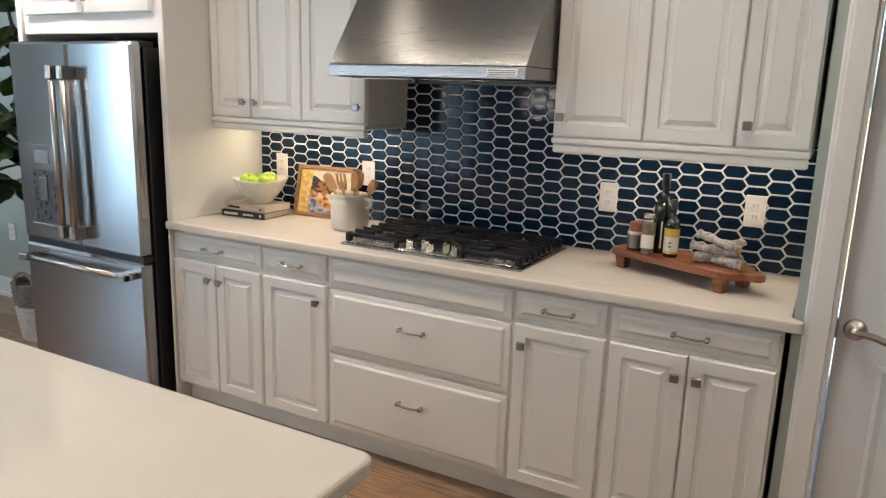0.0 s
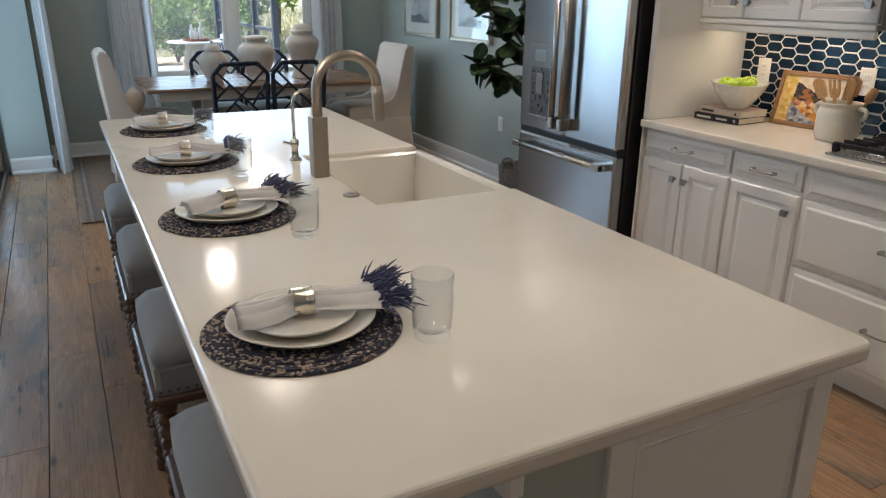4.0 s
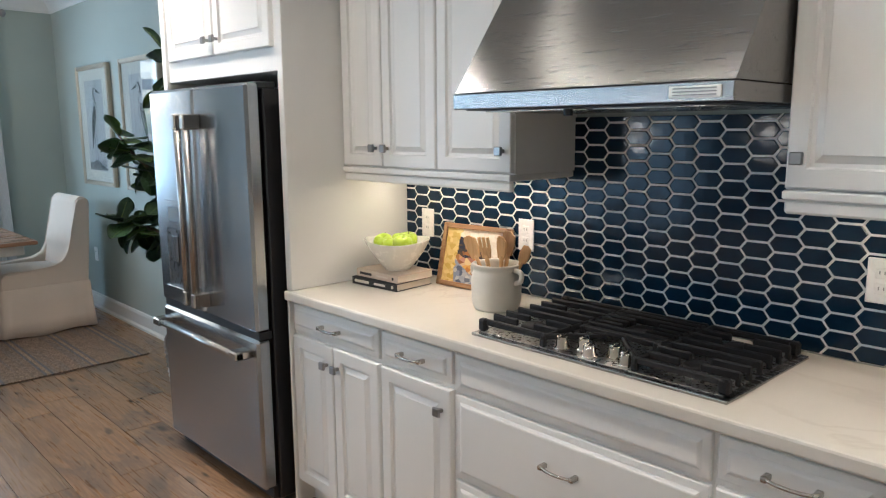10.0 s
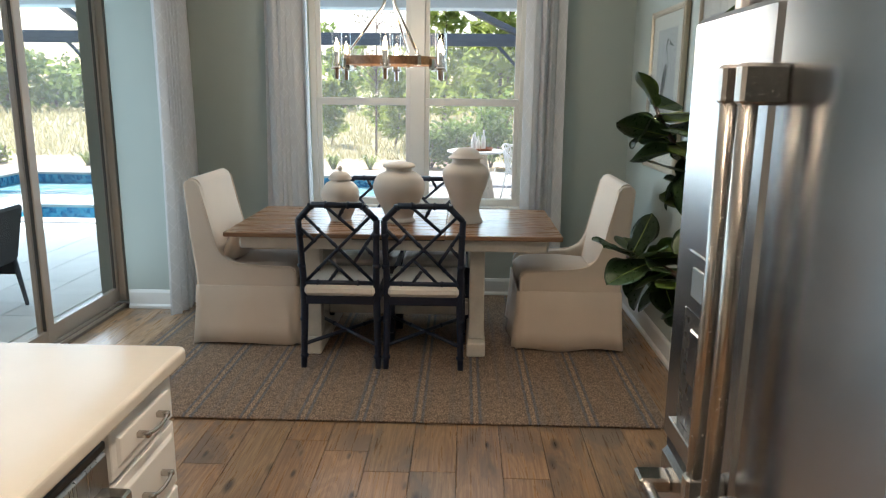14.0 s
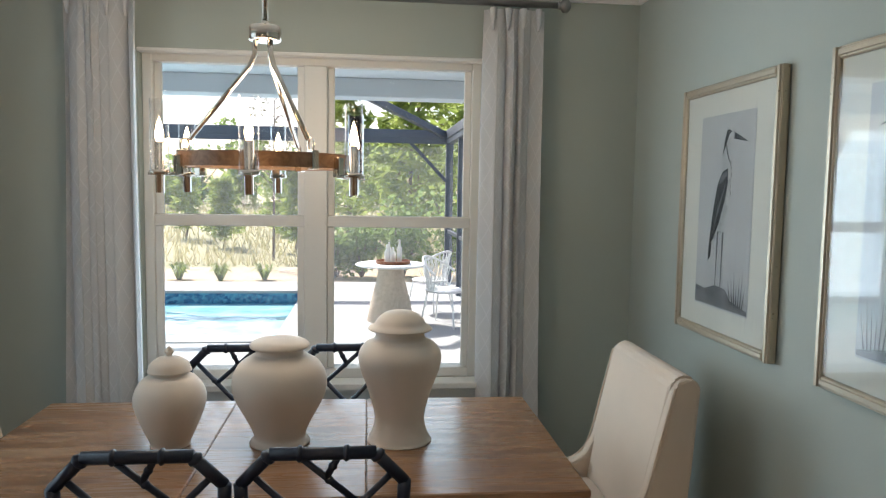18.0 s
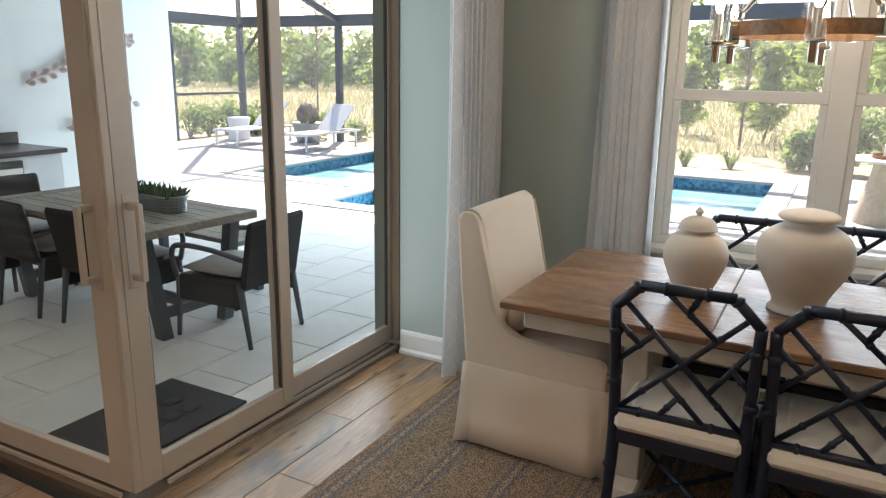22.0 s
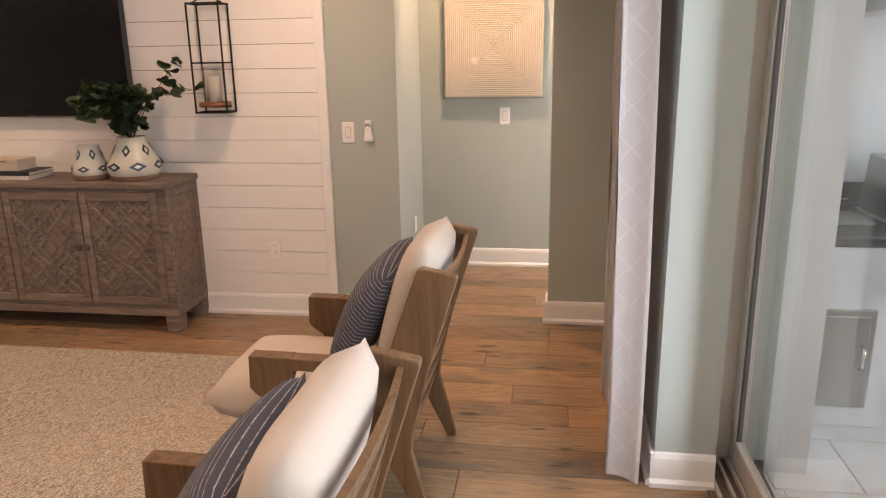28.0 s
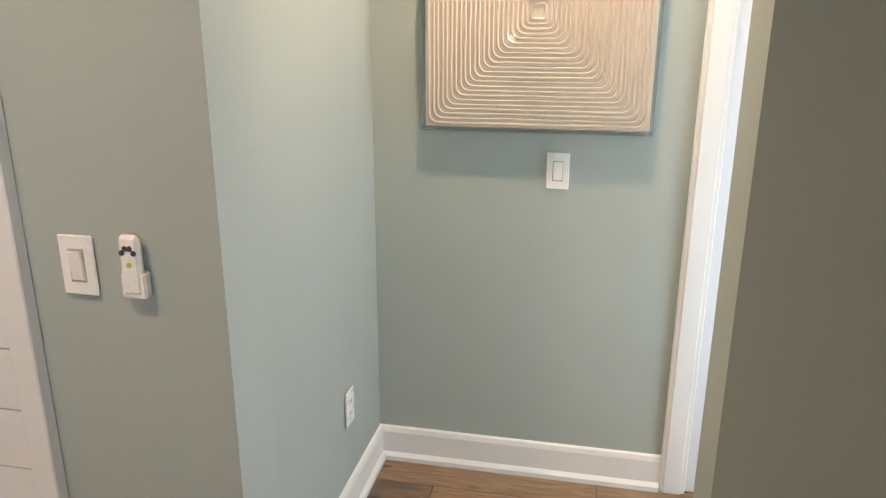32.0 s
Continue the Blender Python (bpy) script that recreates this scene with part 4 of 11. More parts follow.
part("dispenser_frame", joined(box(-0.345, -0.145, -0.004, 0.004, 1.10, 1.23, 0.003), box(-0.345, -0.335, -0.004, 0.004, 0.83, 1.10, 0.003), box(-0.155, -0.145, -0.004, 0.004, 0.83, 1.10, 0.003), box(-0.345, -0.145, -0.02, 0.004, 0.815, 0.835, 0.003)), M["steel"], dl)
part("dispenser_recess", box(-0.334, -0.156, -0.002, 0.003, 0.836, 1.099, 0), surface("dark_recess", (0.10, 0.095, 0.09), 0.3, 0.1, 3, 0, 40, metal=0.6), dl, "dark dispenser recess")
part("dispenser_display", box(-0.30, -0.19, -0.008, -0.003, 1.135, 1.20, 0.002), surface("grey_display", (0.25, 0.30, 0.34), 0.15, 0.05, 3, 0, 40), dl, "grey dispenser display")
part("dispenser_paddle", box(-0.275, -0.215, -0.012, 0.0, 0.95, 1.07, 0.004), M["steel"], dl)

# ---- range hood ----
hd = thing("range_hood", "brushed stainless steel wall range hood", "range hood", -1.478, 0, 0)
part("canopy", prism([(2.285, 1.640), (2.545, 2.005), (2.897, 2.005), (2.897, 1.640)], 0.822, "x", -0.411, 0.003), M["steel_h"], hd)
part("lip", prism([(2.2815, 1.596), (2.2805, 1.638), (2.897, 1.638), (2.897, 1.596)], 0.822, "x", -0.411, 0.002), M["steel_h"], hd)
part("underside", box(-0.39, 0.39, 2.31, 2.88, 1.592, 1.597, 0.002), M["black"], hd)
for k in range(2):
    f = part("filter", box(-0.36 + 0.37 * k, -0.01 + 0.37 * k, 2.36, 2.80, 1.588, 1.593, 0.002), M["steel"], hd)
bm = bmesh.new()
box(0.265, 0.385, 2.2775, 2.2805, 1.604, 1.630, 0.001, bm)
lab = part("label_plate", bm, M["plastic"], hd, "small white label plate")
for k in range(3):
    part("text_bar", box(0.275, 0.375, 2.2765, 2.2775, 1.609 + 0.007 * k, 1.612 + 0.007 * k, 0), M["pewter"], lab)
part("knob", moved(lathe([(0.012, 0), (0.012, 0.018), (0.0, 0.019)], 16), pose(-0.05, 2.34, 1.592, 180)), M["black"], hd)

# ---- gas cooktop ----
ck = thing("gas_cooktop", "stainless gas cooktop with black cast iron grates", "cooktop", -1.475, 2.57, 0.9145)
part("pan", prism([(-0.405, -0.225), (0.405, -0.225), (0.412, 0.255), (-0.412, 0.255)], 0.010, "z", 0, 0.003), M["steel_h"], ck)
part("well", box(-0.385, 0.385, -0.205, 0.24, 0.0102, 0.0125, 0.001), surface("cooktop_steel", (0.45, 0.43, 0.40), 0.28, 0.05, 6, 0.0, 80, metal=1.0, rvary=0.03), ck)


def grate(x0, x1, y0, y1, outer, burners, bend=0.0):
    """Bars along x that hook down at the outer side, cut short round each burner; the front bar may bend back."""
    bm = bmesh.new()
    z0, z1 = 0.032, 0.050
    inner = x1 if outer < 0 else x0
    edge = x0 if outer < 0 else x1
    n = 8
    for i in range(n):
        y = y0 + 0.008 + (y1 - y0 - 0.028) * i / (n - 1)
        w = 0.016 if i in (0, n - 1) else 0.0105
        spans = [(x0, x1)]
        for bx, by, r in burners:
            if i not in (0, n - 1) and abs(y + w / 2 - by) < r * 1.15:
                spans = [q for a_, b_ in spans for q in ((a_, min(b_, bx - r * 0.75)), (max(a_, bx + r * 0.75), b_)) if q[1] - q[0] > 0.012]
        for a_, b_ in spans:
            box(a_, b_, y, y + w, z0, z1 + (0.004 if 0 < i < n - 1 else 0), 0.0035, bm)
        if outer:
            box(edge - (0.0 if outer < 0 else 0.014), edge + (0.014 if outer < 0 else 0.0), y + 0.0005, y + w - 0.0005, 0.016, z0 + 0.006, 0.003, bm)
    for x in ((inner - 0.014) if outer < 0 else inner, ) if outer else (x0, x1 - 0.014):
        box(x, x + 0.014, y0, y1, z0 - 0.001, z1 - 0.002, 0.004, bm)
    for y in (y0, y1 - 0.026):
        box(edge - 0.002 if outer < 0 else edge - 0.026, edge + 0.026 if outer < 0 else edge + 0.002, y, y + 0.026, 0.0125, z1 + 0.001, 0.006, bm)
        box(inner - 0.016 if outer < 0 else inner, inner if outer < 0 else inner + 0.016, y, y + 0.018, 0.0125, z0 + 0.003, 0.003, bm)
    part("grate", bm, M["iron"], ck, "black cast iron grate")


B5 = ((-0.265, -0.095, 0.040), (-0.265, 0.125, 0.032), (0.0, 0.085, 0.052), (0.265, -0.095, 0.036), (0.265, 0.125, 0.040))
grate(-0.395, -0.140, -0.205, 0.24, -1, B5[:2])
grate(-0.134, 0.134, -0.045, 0.24, 0, B5[2:3])
grate(0.140, 0.395, -0.205, 0.24, 1, B5[3:])
for s in (-1, 1):
    part("grate_brace", moved(box(-0.006, 0.006, 0, 0.185, 0.034, 0.050, 0.003), pose(s * 0.150, -0.196, 0, 0, 0, s * 42)), M["iron"], ck)
for bx, by, r in B5:
    b = part("burner", lathe([(r * 1.25, 0.0125), (r * 1.2, 0.020), (r, 0.022), (r, 0.027)], 24, x=bx, y=by), M["steel"], ck, "steel burner base", True)
    part("burner_cap", lathe([(r * 0.95, 0.027), (r * 0.95, 0.034), (r * 0.8, 0.038), (0.0, 0.038)], 24, x=bx, y=by), M["iron"], b, smooth=True)
for kx, ky in ((-0.105, -0.165), (-0.05, -0.135), (-0.005, -0.175), (0.05, -0.135), (0.105, -0.165)):
    part("knob", joined(lathe([(0.024, 0.0125), (0.023, 0.020), (0.019, 0.022), (0.017, 0.044), (0.015, 0.047), (0.0, 0.047)], 20, x=kx, y=ky), box(kx - 0.004, kx + 0.004, ky - 0.02, ky + 0.02, 0.04, 0.052, 0.002)), M["chrome"], ck, "polished control knob", True)


# ---- outlets and switches ----
# darker copy of the plastic: shade of the rocker gap put into colour
M["socket_gap"] = surface("shadowed_plastic", (0.45, 0.42, 0.39), 0.4, 0.02, 4, 0.0, 40)


def plate(x, y, z, face="-y", kind="outlet", structure_name="outlet"):
    rz = {"-y": 0, "+y": 180, "-x": -90, "+x": 90}[face]
    t = thing("wall_outlet" if kind == "outlet" else "light_switch", "white plastic duplex wall outlet" if kind == "outlet" else "white plastic rocker light switch", "outlet" if kind == "outlet" else "switch", x, y, z, rz)
    part("plate", box(-0.037, 0.037, -0.0068, 0.0, -0.060, 0.060, 0.0025), M["plastic"], t)
    if kind == "outlet":
        for dz in (-0.021, 0.021):
            s = part("socket", joined(box(-0.017, 0.017, -0.0085, -0.004, dz - 0.0145, dz + 0.0145, 0.004), box(-0.0185, 0.0185, -0.007, -0.004, dz - 0.016, dz + 0.016, 0.001)), M["plastic"], t)
            for dx in (-0.006, 0.006):
                part("slot", box(dx - 0.0014, dx + 0.0014, -0.0092, -0.008, dz - 0.003, dz + 0.006, 0), M["pewter"], s)
    else:
        part("rocker_frame", box(-0.0175, 0.0175, -0.0075, -0.004, -0.034, 0.034, 0.001), M["socket_gap"], t)
        part("rocker", moved(box(-0.0145, 0.0145, -0.006, 0.0, -0.030, 0.030, 0.002), pose(0, -0.006, 0, 5)), M["plastic"], t)
    for dz in (-0.046, 0.046):
        part("screw", moved(lathe([(0.0035, 0), (0.003, 0.001), (0, 0.0012)], 8), pose(0, -0.006, dz, 90)), M["plastic"], t)
    return t


for ox in (-2.655, -2.11, -0.92, -0.36):
    plate(ox, 2.886, 1.145)

# ---- island ----
IX0, IX1 = -3.86, -0.77
isl = thing("kitchen_island", "white panelled kitchen island with a sage end wall", "kitchen island")
part("pony_wall", box(IX0 + 0.07, IX1 - 0.06, 0.225, 0.405, 0, 0.875, 0.002), M["wall"], isl, "sage green painted half wall")
part("baseboard", box(IX0 + 0.068, IX1 - 0.045, 0.21, 0.225, 0, 0.13, 0.003), M["trim"], isl)
SX0, SX1, SY0 = -2.70, -1.97, 0.50
part("body", box(IX0 + 0.06, SX0 - 0.014, 0.405, 0.925, 0.10, 0.875, 0.002), M["cab"], isl)
part("body", box(SX0 - 0.014, SX1 + 0.014, 0.405, 0.925, 0.10, 0.655, 0.002), M["cab"], isl)
part("body", box(SX1 + 0.014, IX1 - 0.065, 0.405, 0.925, 0.10, 0.875, 0.002), M["cab"], isl)
part("toe_kick", box(IX0 + 0.08, IX1 - 0.08, 0.41, 0.86, 0, 0.10, 0.001), M["cab"], isl)
part("corner_trim", box(IX1 - 0.10, IX1 - 0.045, 0.212, 0.245, 0.80, 0.875, 0.006), M["trim"], isl)
xe = IX1 - 0.065
part("stile", box(xe, xe + 0.016, 0.405, 0.46, 0.0, 0.875, 0.002), M["cab"], isl)
part("stile", box(xe, xe + 0.016, 0.885, 0.94, 0.0, 0.875, 0.002), M["cab"], isl)
part("rail", box(xe, xe + 0.016, 0.46, 0.885, 0.815, 0.875, 0.002), M["cab"], isl)
part("rail", box(xe, xe + 0.016, 0.46, 0.885, 0.0, 0.10, 0.002), M["cab"], isl)
part("raised_panel", moved(ring_panel(0.425, 0.715, [(0.0, 0.002), (0.008, 0.010), (0.016, 0.004)]), pose(xe, 0.46, 0.10, 0, 0, 90)), M["cab"], isl)
plate(IX1 - 0.058, 0.315, 0.655, "+x")
NF = 0.927
# north face: drawers at the far end, dishwasher, sink base, cabinets
for z0, z1 in ((0.745, 0.862), (0.565, 0.735), (0.345, 0.555), (0.118, 0.335)):
    d = cab_door(isl, -3.795, -3.475, z0, z1, NF, "drawer", True)
    bar_pull(d, -3.635, NF + 0.02, (z0 + z1) / 2, 1)
for a, b in ((-2.76, -2.36), (-2.355, -1.96)):
    d = cab_door(isl, a, b, 0.118, 0.60, NF, "door", True)
    knob(d, -2.36 + (0.04 if a > -2.4 else -0.04), NF + 0.02, 0.55, 1)
for a, b in ((-1.94, -1.40), (-1.39, -0.85)):
    d = cab_door(isl, a, b, 0.755, 0.862, NF, "drawer", True)
    bar_pull(d, (a + b) / 2, NF + 0.02, 0.81, 1)
    d = cab_door(isl, a, b, 0.118, 0.738, NF, "door", True)
    knob(d, b - 0.04, NF + 0.02, 0.67, 1)
dwt = thing("dishwasher", "dark stainless dishwasher with a bar handle, built into the island", "dishwasher", -3.13, NF, 0)
M["dw"] = surface("dark_stainless", (0.36, 0.36, 0.36), 0.32, 0.02, 3, 0.0, 240, metal=1.0, stretch=(1, 1, 0.03))
part("front", box(-0.30, 0.30, 0.0, 0.03, 0.12, 0.845, 0.006), M["dw"], dwt)
part("control_strip", box(-0.30, 0.30, 0.0, 0.028, 0.848, 0.868, 0.003), M["black"], dwt)
hb = part("handle", tube([(-0.27, 0.075, 0.765), (0.27, 0.075, 0.765)], 0.013, 12), M["nickel"], dwt, "brushed bar handle", True)
for x in (-0.25, 0.25):
    part("handle_bracket", box(x - 0.02, x + 0.02, 0.028, 0.09, 0.748, 0.782, 0.005), M["nickel"], hb)

bm = prism([(IX0, -0.135), (IX1, -0.135), (IX1, 0.965), (SX1, 0.965), (SX1, SY0), (SX0, SY0), (SX0, 0.965), (IX0, 0.965)], 0.038, "z", 0.876, 0.0)
bmesh.ops.bevel(bm, geom=[e for e in bm.edges if abs(e.verts[0].co.z - e.verts[1].co.z) > 0.01 and e.verts[0].co.y in (IX0,) or (abs(e.verts[0].co.z - e.verts[1].co.z) > 0.01 and abs(e.verts[0].co.x - SX0) > 0.01 and abs(e.verts[0].co.x - SX1) > 0.01)], offset=0.028, segments=5, affect="EDGES", profile=0.5)
bmesh.ops.bevel(bm, geom=[e for e in bm.edges if abs(e.verts[0].co.z - e.verts[1].co.z) < 1e-4], offset=0.010, segments=3, affect="EDGES", profile=0.5)
tagged(obj("island_countertop", bm, M["quartz"]), "warm white quartz island countertop with a sink cutout", "countertop")

sk = thing("farmhouse_sink", "white fireclay apron-front sink set in the island", "sink", (SX0 + SX1) / 2, 0, 0)
hw = (SX1 - SX0) / 2 + 0.012
bm = bmesh.new()
sz = 0.895


def rect(x, y0, y1, z):
    return [bm.verts.new(p) for p in ((-x, y0, z), (x, y0, z), (x, y1, z), (-x, y1, z))]


loops = [rect(hw, SY0 - 0.012, 0.99, 0.66), rect(hw, SY0 - 0.012, 0.99, sz - 0.006), rect(hw - 0.006, SY0 - 0.006, 0.984, sz), rect(hw - 0.030, SY0 + 0.010, 0.958, sz), rect(hw - 0.036, SY0 + 0.016, 0.950, sz - 0.008), rect(hw - 0.05, SY0 + 0.03, 0.935, 0.70), rect(hw - 0.08, SY0 + 0.06, 0.905, 0.675)]
for a, b in zip(loops, loops[1:]):
    for i in range(4):
        bm.faces.new((a[i], a[(i + 1) % 4], b[(i + 1) % 4], b[i]))
bm.faces.new(loops[-1])
bm.faces.new(loops[0][::-1])
bmesh.ops.recalc_face_normals(bm, faces=bm.faces)
part("basin", bm, M["sink"], sk)
part("drain", lathe([(0.045, 0.676), (0.04, 0.679), (0.02, 0.677), (0, 0.676)], 24, y=0.73), M["nickel"], sk, smooth=True)

fa = thing("kitchen_faucet", "brushed nickel pull-down gooseneck faucet", "faucet", -2.37, 0.455, 0.914)
M["faucet"] = surface("brushed_warm_nickel", (0.38, 0.33, 0.275), 0.4, 0.04, 8, 0.05, 200, metal=1.0)
part("body", box(-0.026, 0.026, -0.026, 0.026, 0.0, 0.200, 0.003), M["faucet"], fa)
arc = [(0, 0, 0.200), (0, 0, 0.285)] + [(0, 0.105 - 0.105 * math.cos(a), 0.285 + 0.105 * math.sin(a)) for a in [math.pi * k / 12 for k in range(1, 13)]]
part("neck", tube(arc, 0.0165, 14), M["faucet"], fa, smooth=True)
part("spray_head", tube([(0, 0.21, 0.290), (0, 0.212, 0.255), (0, 0.216, 0.190), (0, 0.217, 0.170)], [0.0175, 0.020, 0.020, 0.017], 16), M["faucet"], fa, smooth=True)
part("lever", joined(box(-0.040, -0.024, -0.010, 0.010, 0.06, 0.085, 0.003), moved(box(-0.048, -0.038, -0.011, 0.011, 0.0, 0.085, 0.003), pose(0, 0, 0.055, 0, -8, 0))), M["chrome"], fa)
fw = thing("filter_faucet", "small chrome filtered-water gooseneck tap", "faucet", -2.645, 0.452, 0.914)
part("base", lathe([(0.022, 0), (0.022, 0.006), (0.013, 0.012), (0.013, 0.05), (0.018, 0.055), (0.014, 0.075), (0, 0.077)], 20), M["chrome"], fw, smooth=True)
part("neck", tube([(0, 0, 0.075), (0, 0, 0.20)] + [(0, 0.05 - 0.05 * math.cos(a), 0.20 + 0.05 * math.sin(a)) for a in [math.pi * k / 8 for k in range(1, 9)]] + [(0, 0.10, 0.185)], 0.006, 10), M["chrome"], fw, smooth=True)
part("lever", tube([(0, -0.012, 0.06), (0, -0.04, 0.068)], 0.005, 8), M["chrome"], fw)
sw = thing("sink_air_switch", "round brushed nickel air switch button on the worktop", "switch", -2.10, 0.463, 0.914)
part("collar", lathe([(0.026, 0), (0.026, 0.004), (0.020, 0.007), (0.014, 0.007)], 24), M["faucet"], sw, smooth=True)
part("button", lathe([(0.013, 0.004), (0.013, 0.009), (0, 0.010)], 20), M["pewter"], sw, smooth=True)

# ---- things on the range counter ----
M["apple"] = surface("green_apple_skin", (0.40, 0.55, 0.03), 0.28, 0.15, 14, 0.02, 60)
M["book_black"] = surface("black_book_cloth", (0.02, 0.02, 0.022), 0.6, 0.1, 8, 0.2, 200)
M["book_cream"] = surface("cream_book_cloth", (0.52, 0.44, 0.36), 0.7, 0.06, 8, 0.2, 200)
M["pages"] = surface("book_pages", (0.66, 0.60, 0.50), 0.9, 0.1, 3, 0.4, 300, stretch=(1, 1, 30))
M["gold_ink"] = surface("pale_ink", (0.62, 0.58, 0.50), 0.5, 0.02, 4, 0, 40)
M["frame_wood"] = wood("honey_frame_wood", [(0.22, 0.11, 0.045), (0.34, 0.19, 0.085), (0.40, 0.24, 0.12)], 1.5, 0, 0.5, 0.05, spread=0.1, knots=0.2)


def book(x, y, z, w, d, h, rz, cover, label):
    t = thing("book", label, "book", x, y, z, rz)
    part("cover", joined(box(-w / 2, w / 2, -d / 2, d / 2, 0, 0.003, 0.001), box(-w / 2, w / 2, -d / 2, d / 2, h - 0.003, h, 0.001), box(-w / 2, w / 2, -d / 2, -d / 2 + 0.004, 0, h, 0.001)), M[cover], t)
    part("page_block", box(-w / 2 + 0.004, w / 2 - 0.004, -d / 2 + 0.004, d / 2 - 0.004, 0.003, h - 0.003, 0), M["pages"], t, "cream paper pages")
    return t


CT = 0.9145
book(-2.632, 2.655, CT, 0.262, 0.20, 0.031, 4, "book_black", "black hardback book with pale spine lettering")
part("spine_mark", box(-0.115, -0.03, -0.1006, -0.0995, 0.010, 0.021, 0), M["gold_ink"], bpy.data.objects["book"])
part("spine_mark", box(0.0, 0.065, -0.1006, -0.0995, 0.011, 0.020, 0), M["gold_ink"], bpy.data.objects["book"])
part("spine_mark", box(0.10, 0.112, -0.1006, -0.0995, 0.009, 0.022, 0), M["gold_ink"], bpy.data.objects["book"])
bk = book(-2.625, 2.665, CT + 0.0315, 0.255, 0.195, 0.031, 1, "book_cream", "cream hardback book under a fruit bowl")
part("spine_mark", box(-0.105, -0.03, -0.0981, -0.097, 0.010, 0.020, 0), M["book_black"], bk)
part("spine_mark", box(0.0, 0.07, -0.0981, -0.097, 0.012, 0.018, 0), M["table_paint"], bk)
part("spine_mark", box(0.095, 0.105, -0.0981, -0.097, 0.010, 0.021, 0), M["book_black"], bk)
bw = thing("fruit_bowl", "white ceramic bowl of green apples on books", "bowl", -2.605, 2.665, CT + 0.063)
bm = lathe(smoothed([(0.0, 0.004), (0.045, 0.0), (0.052, 0.006), (0.075, 0.03), (0.115, 0.085), (0.133, 0.118), (0.130, 0.121), (0.110, 0.088), (0.07, 0.035), (0.0, 0.022)], 3), 40)
for v in bm.verts:
    v.co.z += 0.006 * math.sin(2 * math.atan2(v.co.y, v.co.x)) * max(0, v.co.z - 0.06) / 0.06
part("bowl", bm, M["white_ceramic"], bw, smooth=True)
APPLE = [(0.0, 0.012), (0.012, 0.004), (0.022, 0.0), (0.034, 0.012), (0.040, 0.035), (0.036, 0.056), (0.022, 0.066), (0.010, 0.062), (0.0, 0.054)]
for k, (ax, ay, az, tilt) in enumerate(((-0.062, -0.015, 0.105, 20), (0.004, -0.040, 0.092, -15), (0.052, -0.012, 0.108, 12), (0.015, 0.045, 0.112, 5), (-0.045, 0.050, 0.10, -20))):
    ap = thing("apple", "shiny green apple in a white bowl", "apple", -2.605 + ax, 2.665 + ay, CT + 0.063 + az, group="apples")
    part("fruit", moved(lathe(smoothed(APPLE, 4), 28), pose(0, 0, -0.03, tilt, tilt * 0.6)), M["apple"], ap, smooth=True)
    part("stem", tube([(0, 0, 0.024), (0.003, 0.002, 0.042)], 0.0014, 5), M["spool"], ap)


